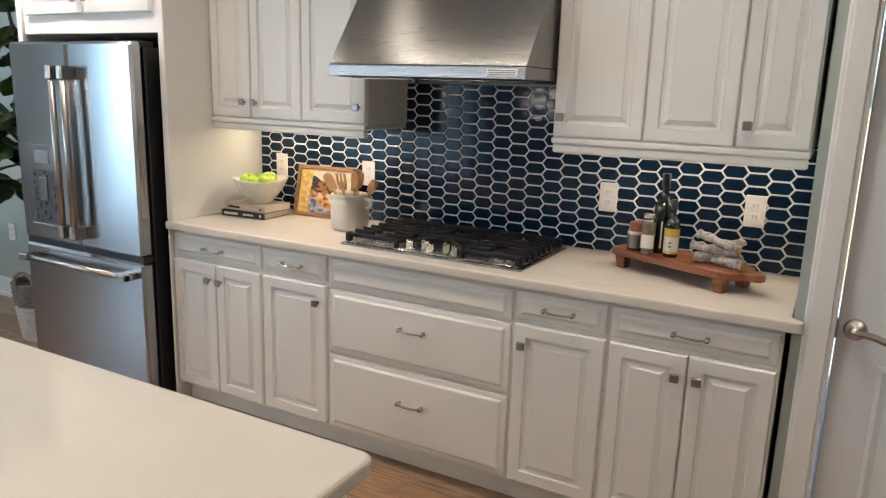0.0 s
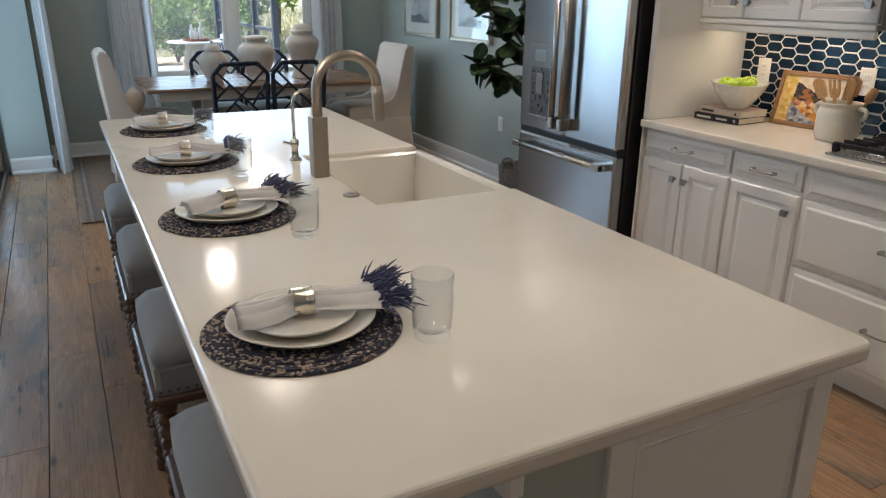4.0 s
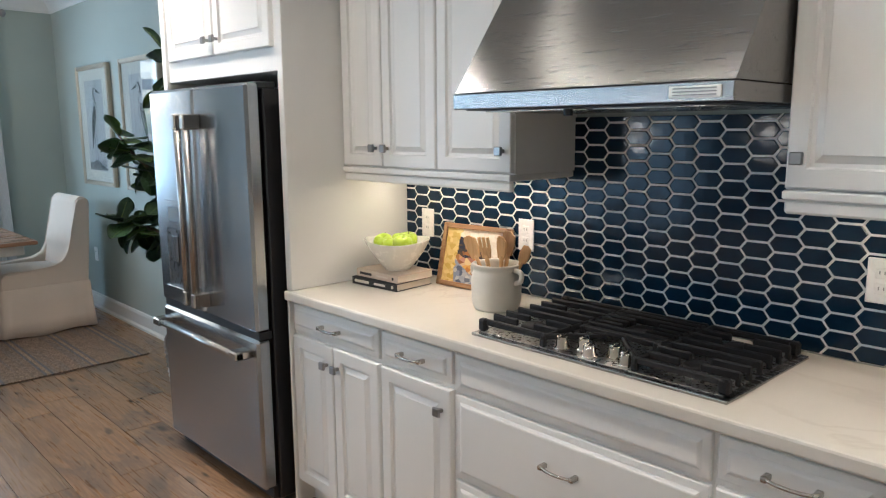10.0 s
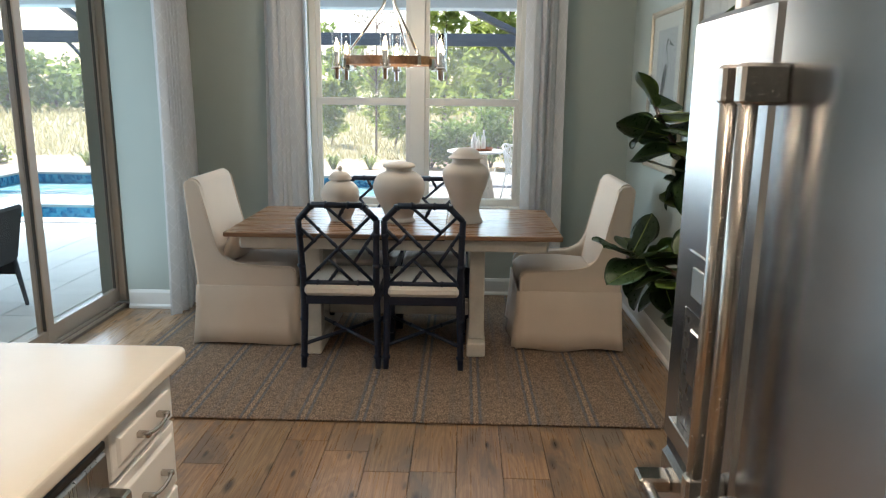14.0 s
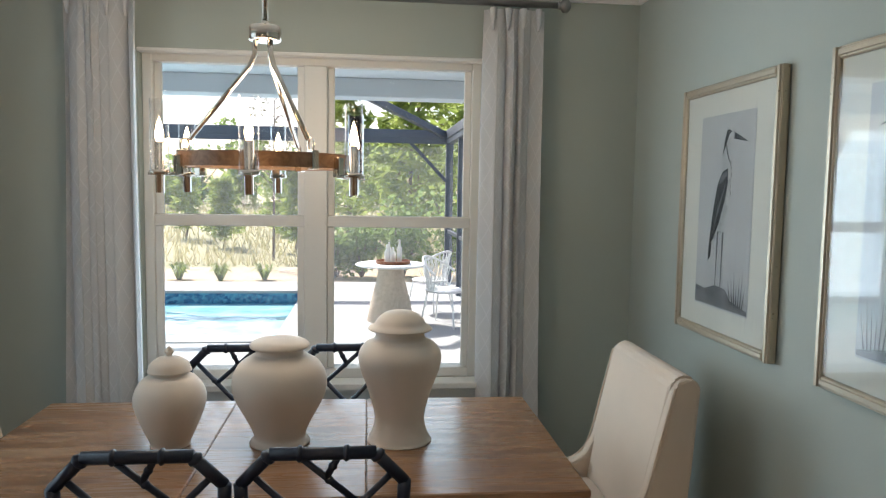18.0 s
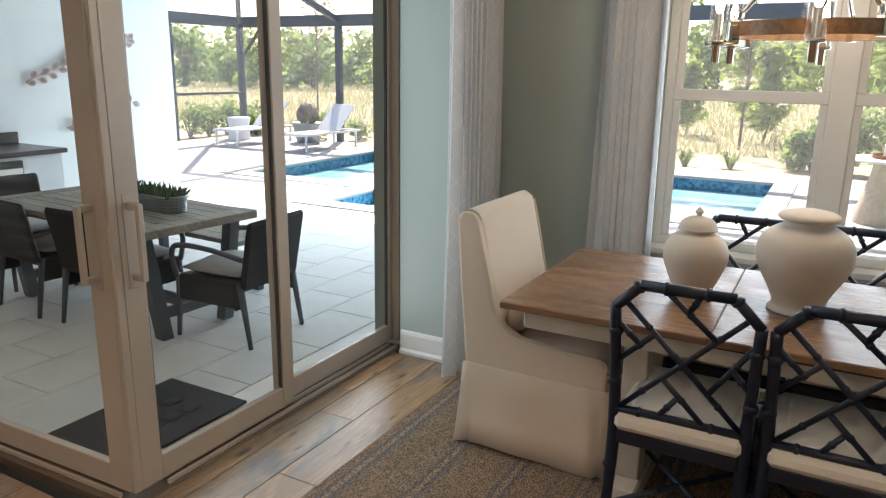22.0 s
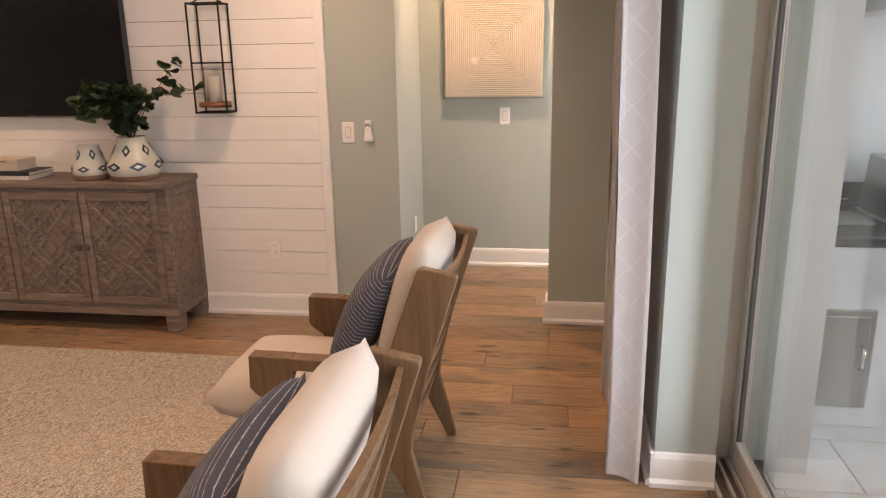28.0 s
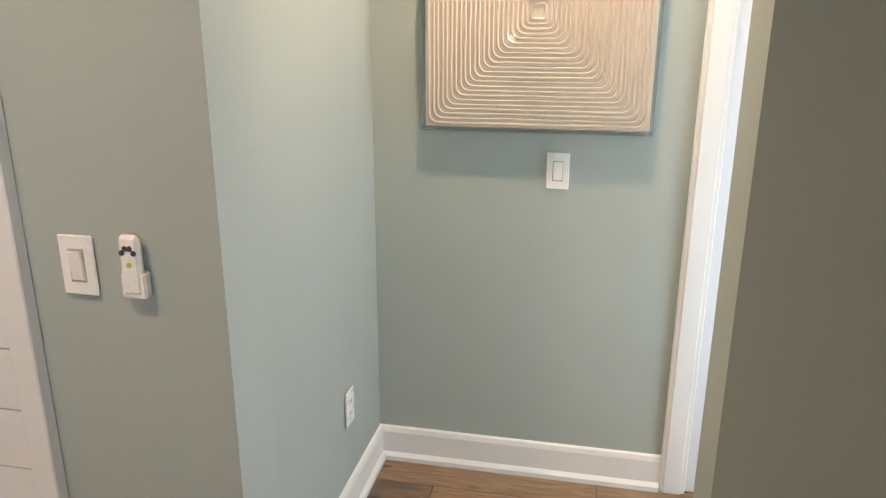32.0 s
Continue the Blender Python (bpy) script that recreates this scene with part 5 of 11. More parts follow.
def painting_mat():
    m, nt, b = nodes_of("impressionist_landscape")
    tc = nt.nodes.new("ShaderNodeTexCoord")
    sep = nt.nodes.new("ShaderNodeSeparateXYZ")
    link(nt, tc.outputs["Object"], sep.inputs[0])
    mp = nt.nodes.new("ShaderNodeMapping")
    mp.inputs["Scale"].default_value = (26, 1, 40)
    link(nt, tc.outputs["Object"], mp.inputs[0])
    v = nt.nodes.new("ShaderNodeTexVoronoi")
    v.inputs["Scale"].default_value = 1.6
    link(nt, mp.outputs[0], v.inputs["Vector"])
    hue = nt.nodes.new("ShaderNodeSeparateColor")
    link(nt, v.outputs["Color"], hue.inputs[0])
    ground = ramp(nt, hue.outputs[0], [(0.1, (0.55, 0.20, 0.03)), (0.35, (0.75, 0.42, 0.08)), (0.55, (0.30, 0.10, 0.03)), (0.75, (0.60, 0.30, 0.22)), (0.95, (0.80, 0.62, 0.30))])
    wat = ramp(nt, hue.outputs[1], [(0.2, (0.10, 0.12, 0.20)), (0.5, (0.62, 0.60, 0.60)), (0.8, (0.25, 0.28, 0.40))])
    trees = ramp(nt, hue.outputs[2], [(0.2, (0.02, 0.025, 0.05)), (0.6, (0.10, 0.06, 0.03)), (0.9, (0.40, 0.16, 0.04))])
    sky = ramp(nt, hue.outputs[1], [(0.2, (0.72, 0.62, 0.48)), (0.8, (0.80, 0.72, 0.60))])
    wob = noise_tex(nt, tc.outputs["Object"], 14, 4)

    def line(a, bx, c):
        """Where height exceeds a + bx * x, softened by a wobble."""
        m1 = node(nt, "ShaderNodeMath")
        m1.operation = "MULTIPLY_ADD"
        link(nt, sep.outputs[0], m1.inputs[0])
        m1.inputs[1].default_value = -bx
        link(nt, sep.outputs[2], m1.inputs[2])
        m2 = node(nt, "ShaderNodeMath")
        m2.operation = "MULTIPLY_ADD"
        link(nt, wob, m2.inputs[0])
        m2.inputs[1].default_value = c
        link(nt, m1.outputs[0], m2.inputs[2])
        m3 = node(nt, "ShaderNodeMath")
        m3.operation = "GREATER_THAN"
        link(nt, m2.outputs[0], m3.inputs[0])
        m3.inputs[1].default_value = a + c * 0.5
        return m3.outputs[0]

    col = mix(nt, line(0.055, -0.55, 0.05), wat, ground)
    col = mix(nt, line(0.115, -0.15, 0.06), col, trees)
    col = mix(nt, line(0.165, -0.45, 0.05), col, sky)
    left = node(nt, "ShaderNodeMath")
    left.operation = "MULTIPLY_ADD"
    link(nt, sep.outputs[0], left.inputs[0])
    left.inputs[1].default_value = -1.0
    m4 = node(nt, "ShaderNodeMath")
    m4.operation = "MULTIPLY"
    link(nt, wob, m4.inputs[0])
    m4.inputs[1].default_value = 0.10
    link(nt, m4.outputs[0], left.inputs[2])
    g = node(nt, "ShaderNodeMath")
    g.operation = "GREATER_THAN"
    link(nt, left.outputs[0], g.inputs[0])
    g.inputs[1].default_value = 0.130
    gold = ramp(nt, hue.outputs[0], [(0.2, (0.62, 0.42, 0.08)), (0.8, (0.80, 0.62, 0.24))])
    col = mix(nt, g.outputs[0], col, gold)
    link(nt, col, b.inputs["Base Color"])
    b.inputs["Roughness"].default_value = 0.6
    bump(nt, b, v.outputs["Distance"], 0.3, 0.002)
    return m


fp = thing("framed_painting", "small framed autumn river landscape leaning on the tiles", "painting", -2.33, 2.80, CT, 4)
tilt = pose(0, 0, 0, -13)
W2, HH = 0.170, 0.255
for nm, bx_ in (("frame_side", (-W2, -W2 + 0.02, -0.012, 0.010, 0, HH)), ("frame_side", (W2 - 0.02, W2, -0.012, 0.010, 0, HH)), ("frame_rail", (-W2 + 0.02, W2 - 0.02, -0.012, 0.010, 0, 0.02)), ("frame_rail", (-W2 + 0.02, W2 - 0.02, -0.012, 0.010, HH - 0.02, HH))):
    part(nm, moved(box(*bx_, 0.002), tilt), M["frame_wood"], fp)
part("canvas", moved(box(-W2 + 0.019, W2 - 0.019, -0.004, 0.004, 0.019, HH - 0.019, 0), tilt), painting_mat(), fp, "loose brushwork landscape canvas")

cr = thing("utensil_crock", "off-white stoneware crock holding wooden utensils", "crock", -2.055, 2.655, CT)
part("pot", lathe(smoothed([(0.0, 0.004), (0.068, 0.0), (0.082, 0.012), (0.088, 0.05), (0.088, 0.115), (0.080, 0.140), (0.084, 0.150), (0.088, 0.160), (0.080, 0.162), (0.074, 0.150), (0.072, 0.05), (0, 0.03)], 3), 40), M["crock"], cr, smooth=True)
for s in (-1, 1):
    part("handle", tube(curve3([(s * 0.083, 0, 0.145), (s * 0.112, 0, 0.140), (s * 0.112, 0, 0.112), (s * 0.087, 0, 0.100)], 4), 0.009, 8), M["crock"], cr, smooth=True)


def paddle(w, h, hole=False, fork=False):
    o = [(-w * 0.35, 0), (-w / 2, h * 0.45), (-w / 2, h * 0.85), (-w * 0.3, h), (w * 0.1, h), (w / 2, h * 0.8), (w / 2, h * 0.4), (w * 0.35, 0)]
    if fork:
        o = [(-w * 0.35, 0), (-w / 2, h * 0.4), (-w / 2, h), (-w * 0.32, h), (-w * 0.28, h * 0.5), (-w * 0.1, h * 0.5), (-w * 0.08, h), (w * 0.08, h), (w * 0.1, h * 0.5), (w * 0.28, h * 0.5), (w * 0.32, h), (w / 2, h), (w / 2, h * 0.4), (w * 0.35, 0)]
    return prism(o, 0.007, "y", -0.0035, 0.0)


for k, (ux, uy, rx, ry, kind) in enumerate(((-0.035, 0.0, 8, -22, "paddle"), (0.0, -0.01, 10, -5, "fork"), (0.035, 0.0, 6, 6, "flat"), (0.045, 0.02, -4, 24, "spoon"), (0.0, 0.035, -6, 2, "paddle"))):
    u = thing("wooden_utensil", "pale wooden cooking utensil standing in a crock", "utensil", -2.055 + ux * 0.6, 2.655 + uy, CT + 0.035, 0, "utensils")
    m = pose(0, 0, 0, rx, ry)
    part("stick", moved(tube([(0, 0, 0), (0, 0, 0.16)], [0.007, 0.008], 8), m), M["utensil"], u, smooth=True)
    head = {"paddle": paddle(0.055, 0.085), "fork": paddle(0.05, 0.075, fork=True), "flat": paddle(0.04, 0.08), "spoon": moved(lathe([(0, -0.035), (0.018, -0.028), (0.023, 0.0), (0.018, 0.028), (0, 0.035)], 16), Matrix.Diagonal((1, 0.4, 1, 1)) @ Matrix.Translation((0, 0, 0.03)))}[kind]
    part("head", moved(head, m @ pose(0, 0, 0.15)), M["utensil"], u, smooth=(kind == "spoon"))

sb = thing("serving_board", "footed cherry wood serving board on the counter", "serving board", -0.561, 2.637, CT, -24)
part("board", prism([(-0.265, -0.062), (-0.254, -0.088), (-0.230, -0.10), (0.20, -0.10), (0.235, -0.085), (0.255, -0.045), (0.265, -0.028), (0.30, -0.026), (0.312, -0.012), (0.312, 0.012), (0.30, 0.026), (0.265, 0.028), (0.255, 0.045), (0.235, 0.085), (0.20, 0.10), (-0.230, 0.10), (-0.254, 0.088), (-0.265, 0.062)], 0.026, "z", 0.048, 0.005), M["board_wood"], sb)
for fx in (-0.21, 0.20):
    for fy in (-0.07, 0.07):
        bm = box(fx - 0.024, fx + 0.024, fy - 0.024, fy + 0.024, 0, 0.049, 0.004)
        for v in bm.verts:
            k = 0.72 + 0.28 * v.co.z / 0.049
            v.co.x, v.co.y = fx + (v.co.x - fx) * k, fy + (v.co.y - fy) * k
        part("foot", bm, M["board_wood"], sb)
BZ = CT + 0.0745
M["dark_glass"] = surface("dark_green_bottle_glass", (0.010, 0.014, 0.008), 0.06, 0.1, 3, 0, 30, coat=0.5)
M["paper_white"] = surface("white_paper_label", (0.68, 0.66, 0.60), 0.7, 0.05, 8, 0, 40)
M["paper_yellow"] = surface("yellow_paper_label", (0.62, 0.42, 0.06), 0.6, 0.06, 8, 0, 40)
M["aloe_print"] = surface("printed_green", (0.10, 0.16, 0.05), 0.7, 0.1, 8, 0, 40)
M["herbs"] = surface("dried_herbs", (0.20, 0.17, 0.11), 0.9, 0.5, 60, 0.3, 120)


def bottle(x, y, r, h, label, mat="dark_glass", cap="black"):
    t = thing("oil_bottle", label, "bottle", x, y, BZ)
    part("glass", lathe(smoothed([(r * 0.9, 0), (r, 0.006), (r, h * 0.55), (r * 0.85, h * 0.63), (r * 0.42, h * 0.72), (r * 0.38, h * 0.86)], 3) + [(0, h * 0.86)], 28), M[mat], t, smooth=True)
    part("cap", lathe([(r * 0.45, h * 0.83), (r * 0.45, h), (0, h)], 20), M[cap], t, smooth=True)
    return t


def wrap(r, z0, z1, a0=0.0, a1=2 * math.pi, seg=28):
    bm = bmesh.new()
    lo = [bm.verts.new((r * math.cos(a0 + (a1 - a0) * k / seg), r * math.sin(a0 + (a1 - a0) * k / seg), z0)) for k in range(seg + 1)]
    hi = [bm.verts.new((v.co.x, v.co.y, z1)) for v in lo]
    for k in range(seg):
        bm.faces.new((lo[k], lo[k + 1], hi[k + 1], hi[k]))
    return bm


tb = bottle(-0.651, 2.672, 0.034, 0.292, "tall dark glass olive oil bottle on a wooden board")
part("side_lettering", moved(box(-0.003, 0.003, -0.0005, 0.0005, 0.02, 0.12, 0), pose(0.005, -0.0345, 0)), M["gold_ink"], tb)
yb = bottle(-0.604, 2.617, 0.026, 0.208, "small dark bottle with a yellow and white label")
part("label", wrap(0.0265, 0.015, 0.105), M["paper_white"], yb, "white and yellow paper label")
part("label_band", wrap(0.0268, 0.074, 0.105), M["paper_yellow"], yb)
part("label_band", wrap(0.0268, 0.013, 0.022), M["paper_yellow"], yb)
for z_, a_ in ((0.042, 0.3), (0.052, -0.2), (0.036, -0.5)):
    part("print_leaf", moved(prism([(0, 0), (0.006, 0.004), (0.013, 0), (0.006, -0.004)], 0.0004, "y", 0), pose(-0.005, -0.0272, z_, 0, math.degrees(a_), 0)), M["aloe_print"], yb)
hj = thing("herb_jar", "glass jar of dried herbs with a metal lid on a board", "jar", -0.684, 2.604, BZ)
part("herb_fill", lathe([(0.022, 0.002), (0.023, 0.115), (0, 0.117)], 20), M["herbs"], hj, "dried herb filling")
part("glass", lathe(smoothed([(0.023, 0), (0.0255, 0.004), (0.0255, 0.122), (0.021, 0.132), (0.021, 0.138)], 2), 24), M["thin_glass"], hj, smooth=True)
part("lid", lathe([(0.0215, 0.134), (0.0225, 0.150), (0, 0.151)], 20), M["nickel"], hj, smooth=True)
part("label", wrap(0.026, 0.025, 0.075, 3.6, 5.8), M["paper_white"], hj, "white paper label")
pm = thing("pepper_mill", "small pepper grinder with a grey label and wooden top", "pepper mill", -0.741, 2.644, BZ)
part("body", lathe([(0.026, 0), (0.027, 0.004), (0.027, 0.07), (0.024, 0.075)], 24), M["dark_glass"], pm, smooth=True)
part("label", wrap(0.0275, 0.012, 0.062), M["pewter"], pm, "grey wrap label")
part("head", lathe([(0.024, 0.075), (0.025, 0.10), (0.02, 0.108), (0, 0.109)], 24), M["board_wood"], pm, "wooden grinder head", True)
part("band", wrap(0.0275, 0.062, 0.075), M["paper_white"], pm)
M["drift"] = surface("bleached_birch_bark", (0.40, 0.37, 0.33), 0.85, 0.65, 55, 0.8, 90, dist=0.004)
for k, (dx, dy, dz, L, r, a, ry) in enumerate(((0.03, -0.005, 0.018, 0.15, 0.018, -22, 0), (-0.02, 0.035, 0.020, 0.13, 0.020, 34, 0), (-0.012, 0.012, 0.052, 0.165, 0.017, 12, 3), (0.045, 0.035, 0.017, 0.10, 0.017, 80, 0), (-0.005, 0.02, 0.082, 0.17, 0.0165, -18, 9), (0.045, 0.02, 0.080, 0.07, 0.013, 40, -6))):
    dw = thing("driftwood_log", "short bleached birch log stacked on a board", "log", -0.435 + dx, 2.568 + dy, BZ + dz, a - 14, "birch logs")
    rr_ = random.Random(k + 3)
    n_ = 10
    turn = pose(0, 0, 0, 0, ry)
    part("log", moved(tube([(-L / 2 + L * i / (n_ - 1), rr_.uniform(-0.004, 0.004), rr_.uniform(-0.003, 0.003)) for i in range(n_)], [r * rr_.uniform(0.8, 1.12) for _ in range(n_)], 11), turn), M["drift"], dw, smooth=True)
    for e in (-1, 1):
        part("cut_end", moved(lathe([(0, 0.001), (r * 0.86, 0.0)], 12), turn @ pose(e * (L / 2 + 0.001), 0, 0, 0, e * 90)), M["utensil"], dw)

# under-cabinet lights
for x0, x1, en in ((-2.75, -1.95, 0.95), (-1.0, -0.2, 0.6)):
    u = thing("under_cabinet_light", "slim under-cabinet light strip, lit warm", "light strip", (x0 + x1) / 2, 2.74, 1.390, group="under-cabinet lights")
    part("housing", box((x0 - x1) / 2, (x1 - x0) / 2, -0.03, 0.03, -0.016, 0.0, 0.002), M["trim"], u)
    l = new("under_cabinet_lamp", bpy.data.lights.new("under_cabinet_lamp", "AREA"))
    l.data.shape, l.data.size, l.data.size_y, l.data.energy, l.data.color = "RECTANGLE", x1 - x0 - 0.06, 0.03, en, (1.0, 0.74, 0.47)
    l.matrix_world = pose((x0 + x1) / 2, 2.74, 1.372)

# ---- place settings ----
def mat_mat():
    m, nt, b = nodes_of("braided_navy_placemat")
    tc = nt.nodes.new("ShaderNodeTexCoord")
    v = nt.nodes.new("ShaderNodeTexVoronoi")
    v.inputs["Scale"].default_value = 150
    link(nt, tc.outputs["Object"], v.inputs["Vector"])
    sc = nt.nodes.new("ShaderNodeSeparateColor")
    link(nt, v.outputs["Color"], sc.inputs[0])
    col = ramp(nt, sc.outputs[0], [(0.68, (0.022, 0.022, 0.038)), (0.76, (0.32, 0.25, 0.19))])
    link(nt, col, b.inputs["Base Color"])
    b.inputs["Roughness"].default_value = 0.9
    bump(nt, b, ramp(nt, v.outputs["Distance"], [(0, (1, 1, 1)), (0.6, (0, 0, 0))]), 0.7, 0.003)
    return m


M["mat"] = mat_mat()
M["napkin"] = surface("ivory_napkin_linen", (0.86, 0.84, 0.82), 0.9, 0.05, 6, 0.3, 300, sheen=0.2)
M["fringe"] = surface("navy_fringe", (0.045, 0.05, 0.105), 0.9, 0.3, 20, 0.2, 120)
M["silver"] = surface("hammered_silver_ring", (0.78, 0.72, 0.60), 0.2, 0.08, 20, 0.5, 90, metal=1.0, dist=0.002)


def napkin_bm(L, w0, w1, seed):
    """A gathered cloth: narrow at the ring, flared at the ends, in folds."""
    bm = bmesh.new()
    nu, nv = 26, 36
    g = {}
    for i in range(nu + 1):
        u = i / nu
        w = w0 + (0.021 - w0) * math.exp(-((u - 0.40) / 0.16) ** 2)
        if u > 0.4:
            w = 0.021 + (w1 - 0.021) * ((u - 0.4) / 0.6) ** 0.9
        else:
            w = 0.021 + (w0 - 0.021) * ((0.4 - u) / 0.4) ** 0.8 * (1 - 0.55 * max(0, 0.12 - u) / 0.12)
        for j in range(nv + 1):
            v = 2 * j / nv - 1
            fold = abs(math.cos(v * 5.6 + 0.7 * math.sin(5 * u + seed))) ** 0.55
            z = 0.004 + (0.016 + 0.010 * math.exp(-((u - 0.4) / 0.2) ** 2)) * fold * (1 - v * v * 0.55) + 0.012 * (1 - v * v)
            g[i, j] = bm.verts.new((L * (u - 0.4), v * w + 0.01 * (u - 0.4) * math.sin(seed), z))
    for i in range(nu):
        for j in range(nv):
            bm.faces.new((g[i, j], g[i + 1, j], g[i + 1, j + 1], g[i, j + 1]))
    bmesh.ops.solidify(bm, geom=bm.faces[:], thickness=0.003)
    return bm


def plate_bm(r, h, wob, seed):
    bm = lathe(smoothed([(0.0, 0.003), (r * 0.62, 0.002), (r * 0.72, 0.0), (r * 0.88, 0.006), (r * 0.985, h), (r, h + 0.002), (r * 0.975, h + 0.003), (r * 0.86, 0.011), (r * 0.7, 0.008), (0, 0.008)], 2), 44)
    for v in bm.verts:
        a = math.atan2(v.co.y, v.co.x)
        k = 1 + wob * math.sin(3 * a + seed) + wob * 0.6 * math.sin(5 * a + seed * 2)
        v.co.x *= k
        v.co.y *= k
    return bm


for i, (sx, sy, na) in enumerate(((-1.275, 0.06, 86), (-2.035, 0.085, 103), (-2.76, 0.09, 82), (-3.46, 0.105, 80))):
    z = 0.9145
    pmt = thing("placemat", "round braided navy and tan placemat on the island", "placemat", sx, sy, z, group="placemats")
    bm = lathe([(0.0, 0.0), (0.178, 0.0), (0.181, 0.003), (0.178, 0.006), (0, 0.006)], 56)
    part("braid", bm, M["mat"], pmt)
    for rr_ in (0.03, 0.06, 0.09, 0.12, 0.146, 0.168):
        part("braid_ring", tube([(rr_ * math.cos(a), rr_ * math.sin(a), 0.0055) for a in [2 * math.pi * q / 40 for q in range(40)]], 0.0045, 5, closed=True), M["mat"], pmt)
    dp = thing("dinner_plate", "large cream stoneware dinner plate on a placemat", "plate", sx - 0.005, sy, z + 0.0095, i * 40, "dinner plates")
    part("plate", plate_bm(0.135, 0.016, 0.012, i + 1.0), M["plate"], dp, smooth=True)
    sp = thing("salad_plate", "smaller cream stoneware plate stacked on a dinner plate", "plate", sx - 0.008, sy - 0.004, z + 0.0185, i * 70, "salad plates")
    part("plate", plate_bm(0.105, 0.014, 0.016, i + 2.3), M["plate"], sp, smooth=True)
    nk = thing("napkin", "ivory linen napkin with navy fringe in a metal ring", "napkin", sx + 0.0, sy + 0.0, z + 0.031, na, "napkins")
    part("cloth", napkin_bm(0.30, 0.066, 0.080, i + 1.0), M["napkin"], nk, smooth=True)
    rn = random.Random(i + 50)
    bm = bmesh.new()
    for q in range(240):
        v = rn.uniform(-1, 1)
        p = Vector((0.165 + rn.uniform(-0.035, 0.012), v * 0.066, 0.012 + rn.uniform(0, 0.024)))
        e = p + Vector((rn.uniform(0.012, 0.04), v * 0.02 + rn.gauss(0, 0.012), rn.uniform(-0.012, 0.018)))
        tube([p, (p + e) / 2 + Vector((0, 0, 0.004)), e], [0.0024, 0.0019, 0.0008], 4, bm)
    tagged(part("fringe", bm, M["fringe"], nk, "frayed navy fringe"), kind="stuff")
    bm = bmesh.new()
    for q in range(50):
        v = rn.uniform(-1, 1)
        p = Vector((0.160, v * 0.06, 0.014 + rn.uniform(0, 0.02)))
        e = p + Vector((rn.uniform(0.015, 0.03), v * 0.01 + rn.gauss(0, 0.006), rn.uniform(-0.004, 0.01)))
        tube([p, e], [0.002, 0.0006], 4, bm)
    tagged(part("white_fringe", bm, M["napkin"], nk, "frayed ivory threads"), kind="stuff")
    bm = moved(lathe([(0.024, -0.019), (0.0265, -0.019), (0.027, -0.017), (0.0262, 0.0), (0.027, 0.017), (0.0265, 0.019), (0.024, 0.019), (0.024, -0.019)], 32), pose(0, 0, 0.022, 0, 90, 0))
    part("ring", bm, M["silver"], nk, "hammered metal napkin ring", True)
    gl = thing("tumbler", "clear ribbed glass tumbler beside a place setting", "glass", sx + (0.135, 0.25, 0.265, 0.25)[i], sy + (0.195, 0.137, 0.135, 0.13)[i], z, group="tumblers")
    bm = lathe([(0.0, 0.001), (0.030, 0.0), (0.034, 0.002), (0.036, 0.006), (0.0345, 0.012), (0.035, 0.018), (0.037, 0.024), (0.0385, 0.05), (0.0395, 0.08), (0.040, 0.094), (0.0395, 0.099), (0.0405, 0.104), (0.0425, 0.1395), (0.042, 0.1405), (0.041, 0.1395), (0.038, 0.10), (0.0345, 0.026), (0.030, 0.019), (0.0, 0.017)], 96)
    for v in bm.verts:
        if 0.023 < v.co.z < 0.095 and v.co.xy.length > 0.0362 + 0.04 * (v.co.z - 0.024):
            v.co.xy *= 1 + 0.045 * math.cos(24 * math.atan2(v.co.y, v.co.x))
    bmesh.ops.scale(bm, vec=(0.9, 0.9, 0.87), verts=bm.verts)
    part("glass", bm, M["cut_glass"], gl, smooth=True).visible_shadow = False


# ---- counter stools ----
def spool(h, r, n):
    prof = [(r * 0.8, 0.0)]
    for k in range(n):
        z = h * k / n
        prof += [(r * 0.55, z + 0.002), (r * 0.95, z + h / n * 0.25), (r, z + h / n * 0.5), (r * 0.95, z + h / n * 0.75)]
    prof += [(r * 0.6, h)]
    return prof


stool = thing("counter_stool", "grey upholstered counter stool with dark bobbin legs and nailheads", "stool", -1.36, 0.02, 0, 0, "counter stools")
SW, SD = 0.24, 0.19
bm = cushion(-SW, SW, -SD, SD, 0.545, 0.66, 0.012, 10, 3, 0.35)
part("seat", bm, M["stool_fabric"], stool, "grey fabric seat", True)
part("seat_skirt", box(-SW + 0.004, SW - 0.004, -SD + 0.004, SD - 0.004, 0.505, 0.60, 0.012), M["stool_fabric"], stool)
for sx in (-1, 1):
    part("side_rail", box(sx * SW - 0.02, sx * SW + 0.004, -SD, SD, 0.485, 0.513, 0.006), M["spool"], stool)
for sy in (-1, 1):
    part("seat_rail", box(-SW, SW, sy * SD - 0.012, sy * SD + 0.012, 0.485, 0.513, 0.006), M["spool"], stool)
for sx in (-1, 1):
    for sy in (-1, 1):
        x, y = sx * (SW - 0.025), sy * (SD - 0.025)
        part("leg", lathe(spool(0.48, 0.026, 13), 14, x=x, y=y, z=0.01), M["spool"], stool, smooth=True)
        part("foot", lathe([(0.020, 0), (0.026, 0.006), (0.022, 0.012)], 14, x=x, y=y), M["spool"], stool, smooth=True)
for sx in (-1, 1):
    part("stretcher", moved(lathe(spool(2 * (SD - 0.045), 0.017, 11), 12), pose(sx * (SW - 0.025), -(SD - 0.045), 0.17, -90)), M["spool"], stool, smooth=True)
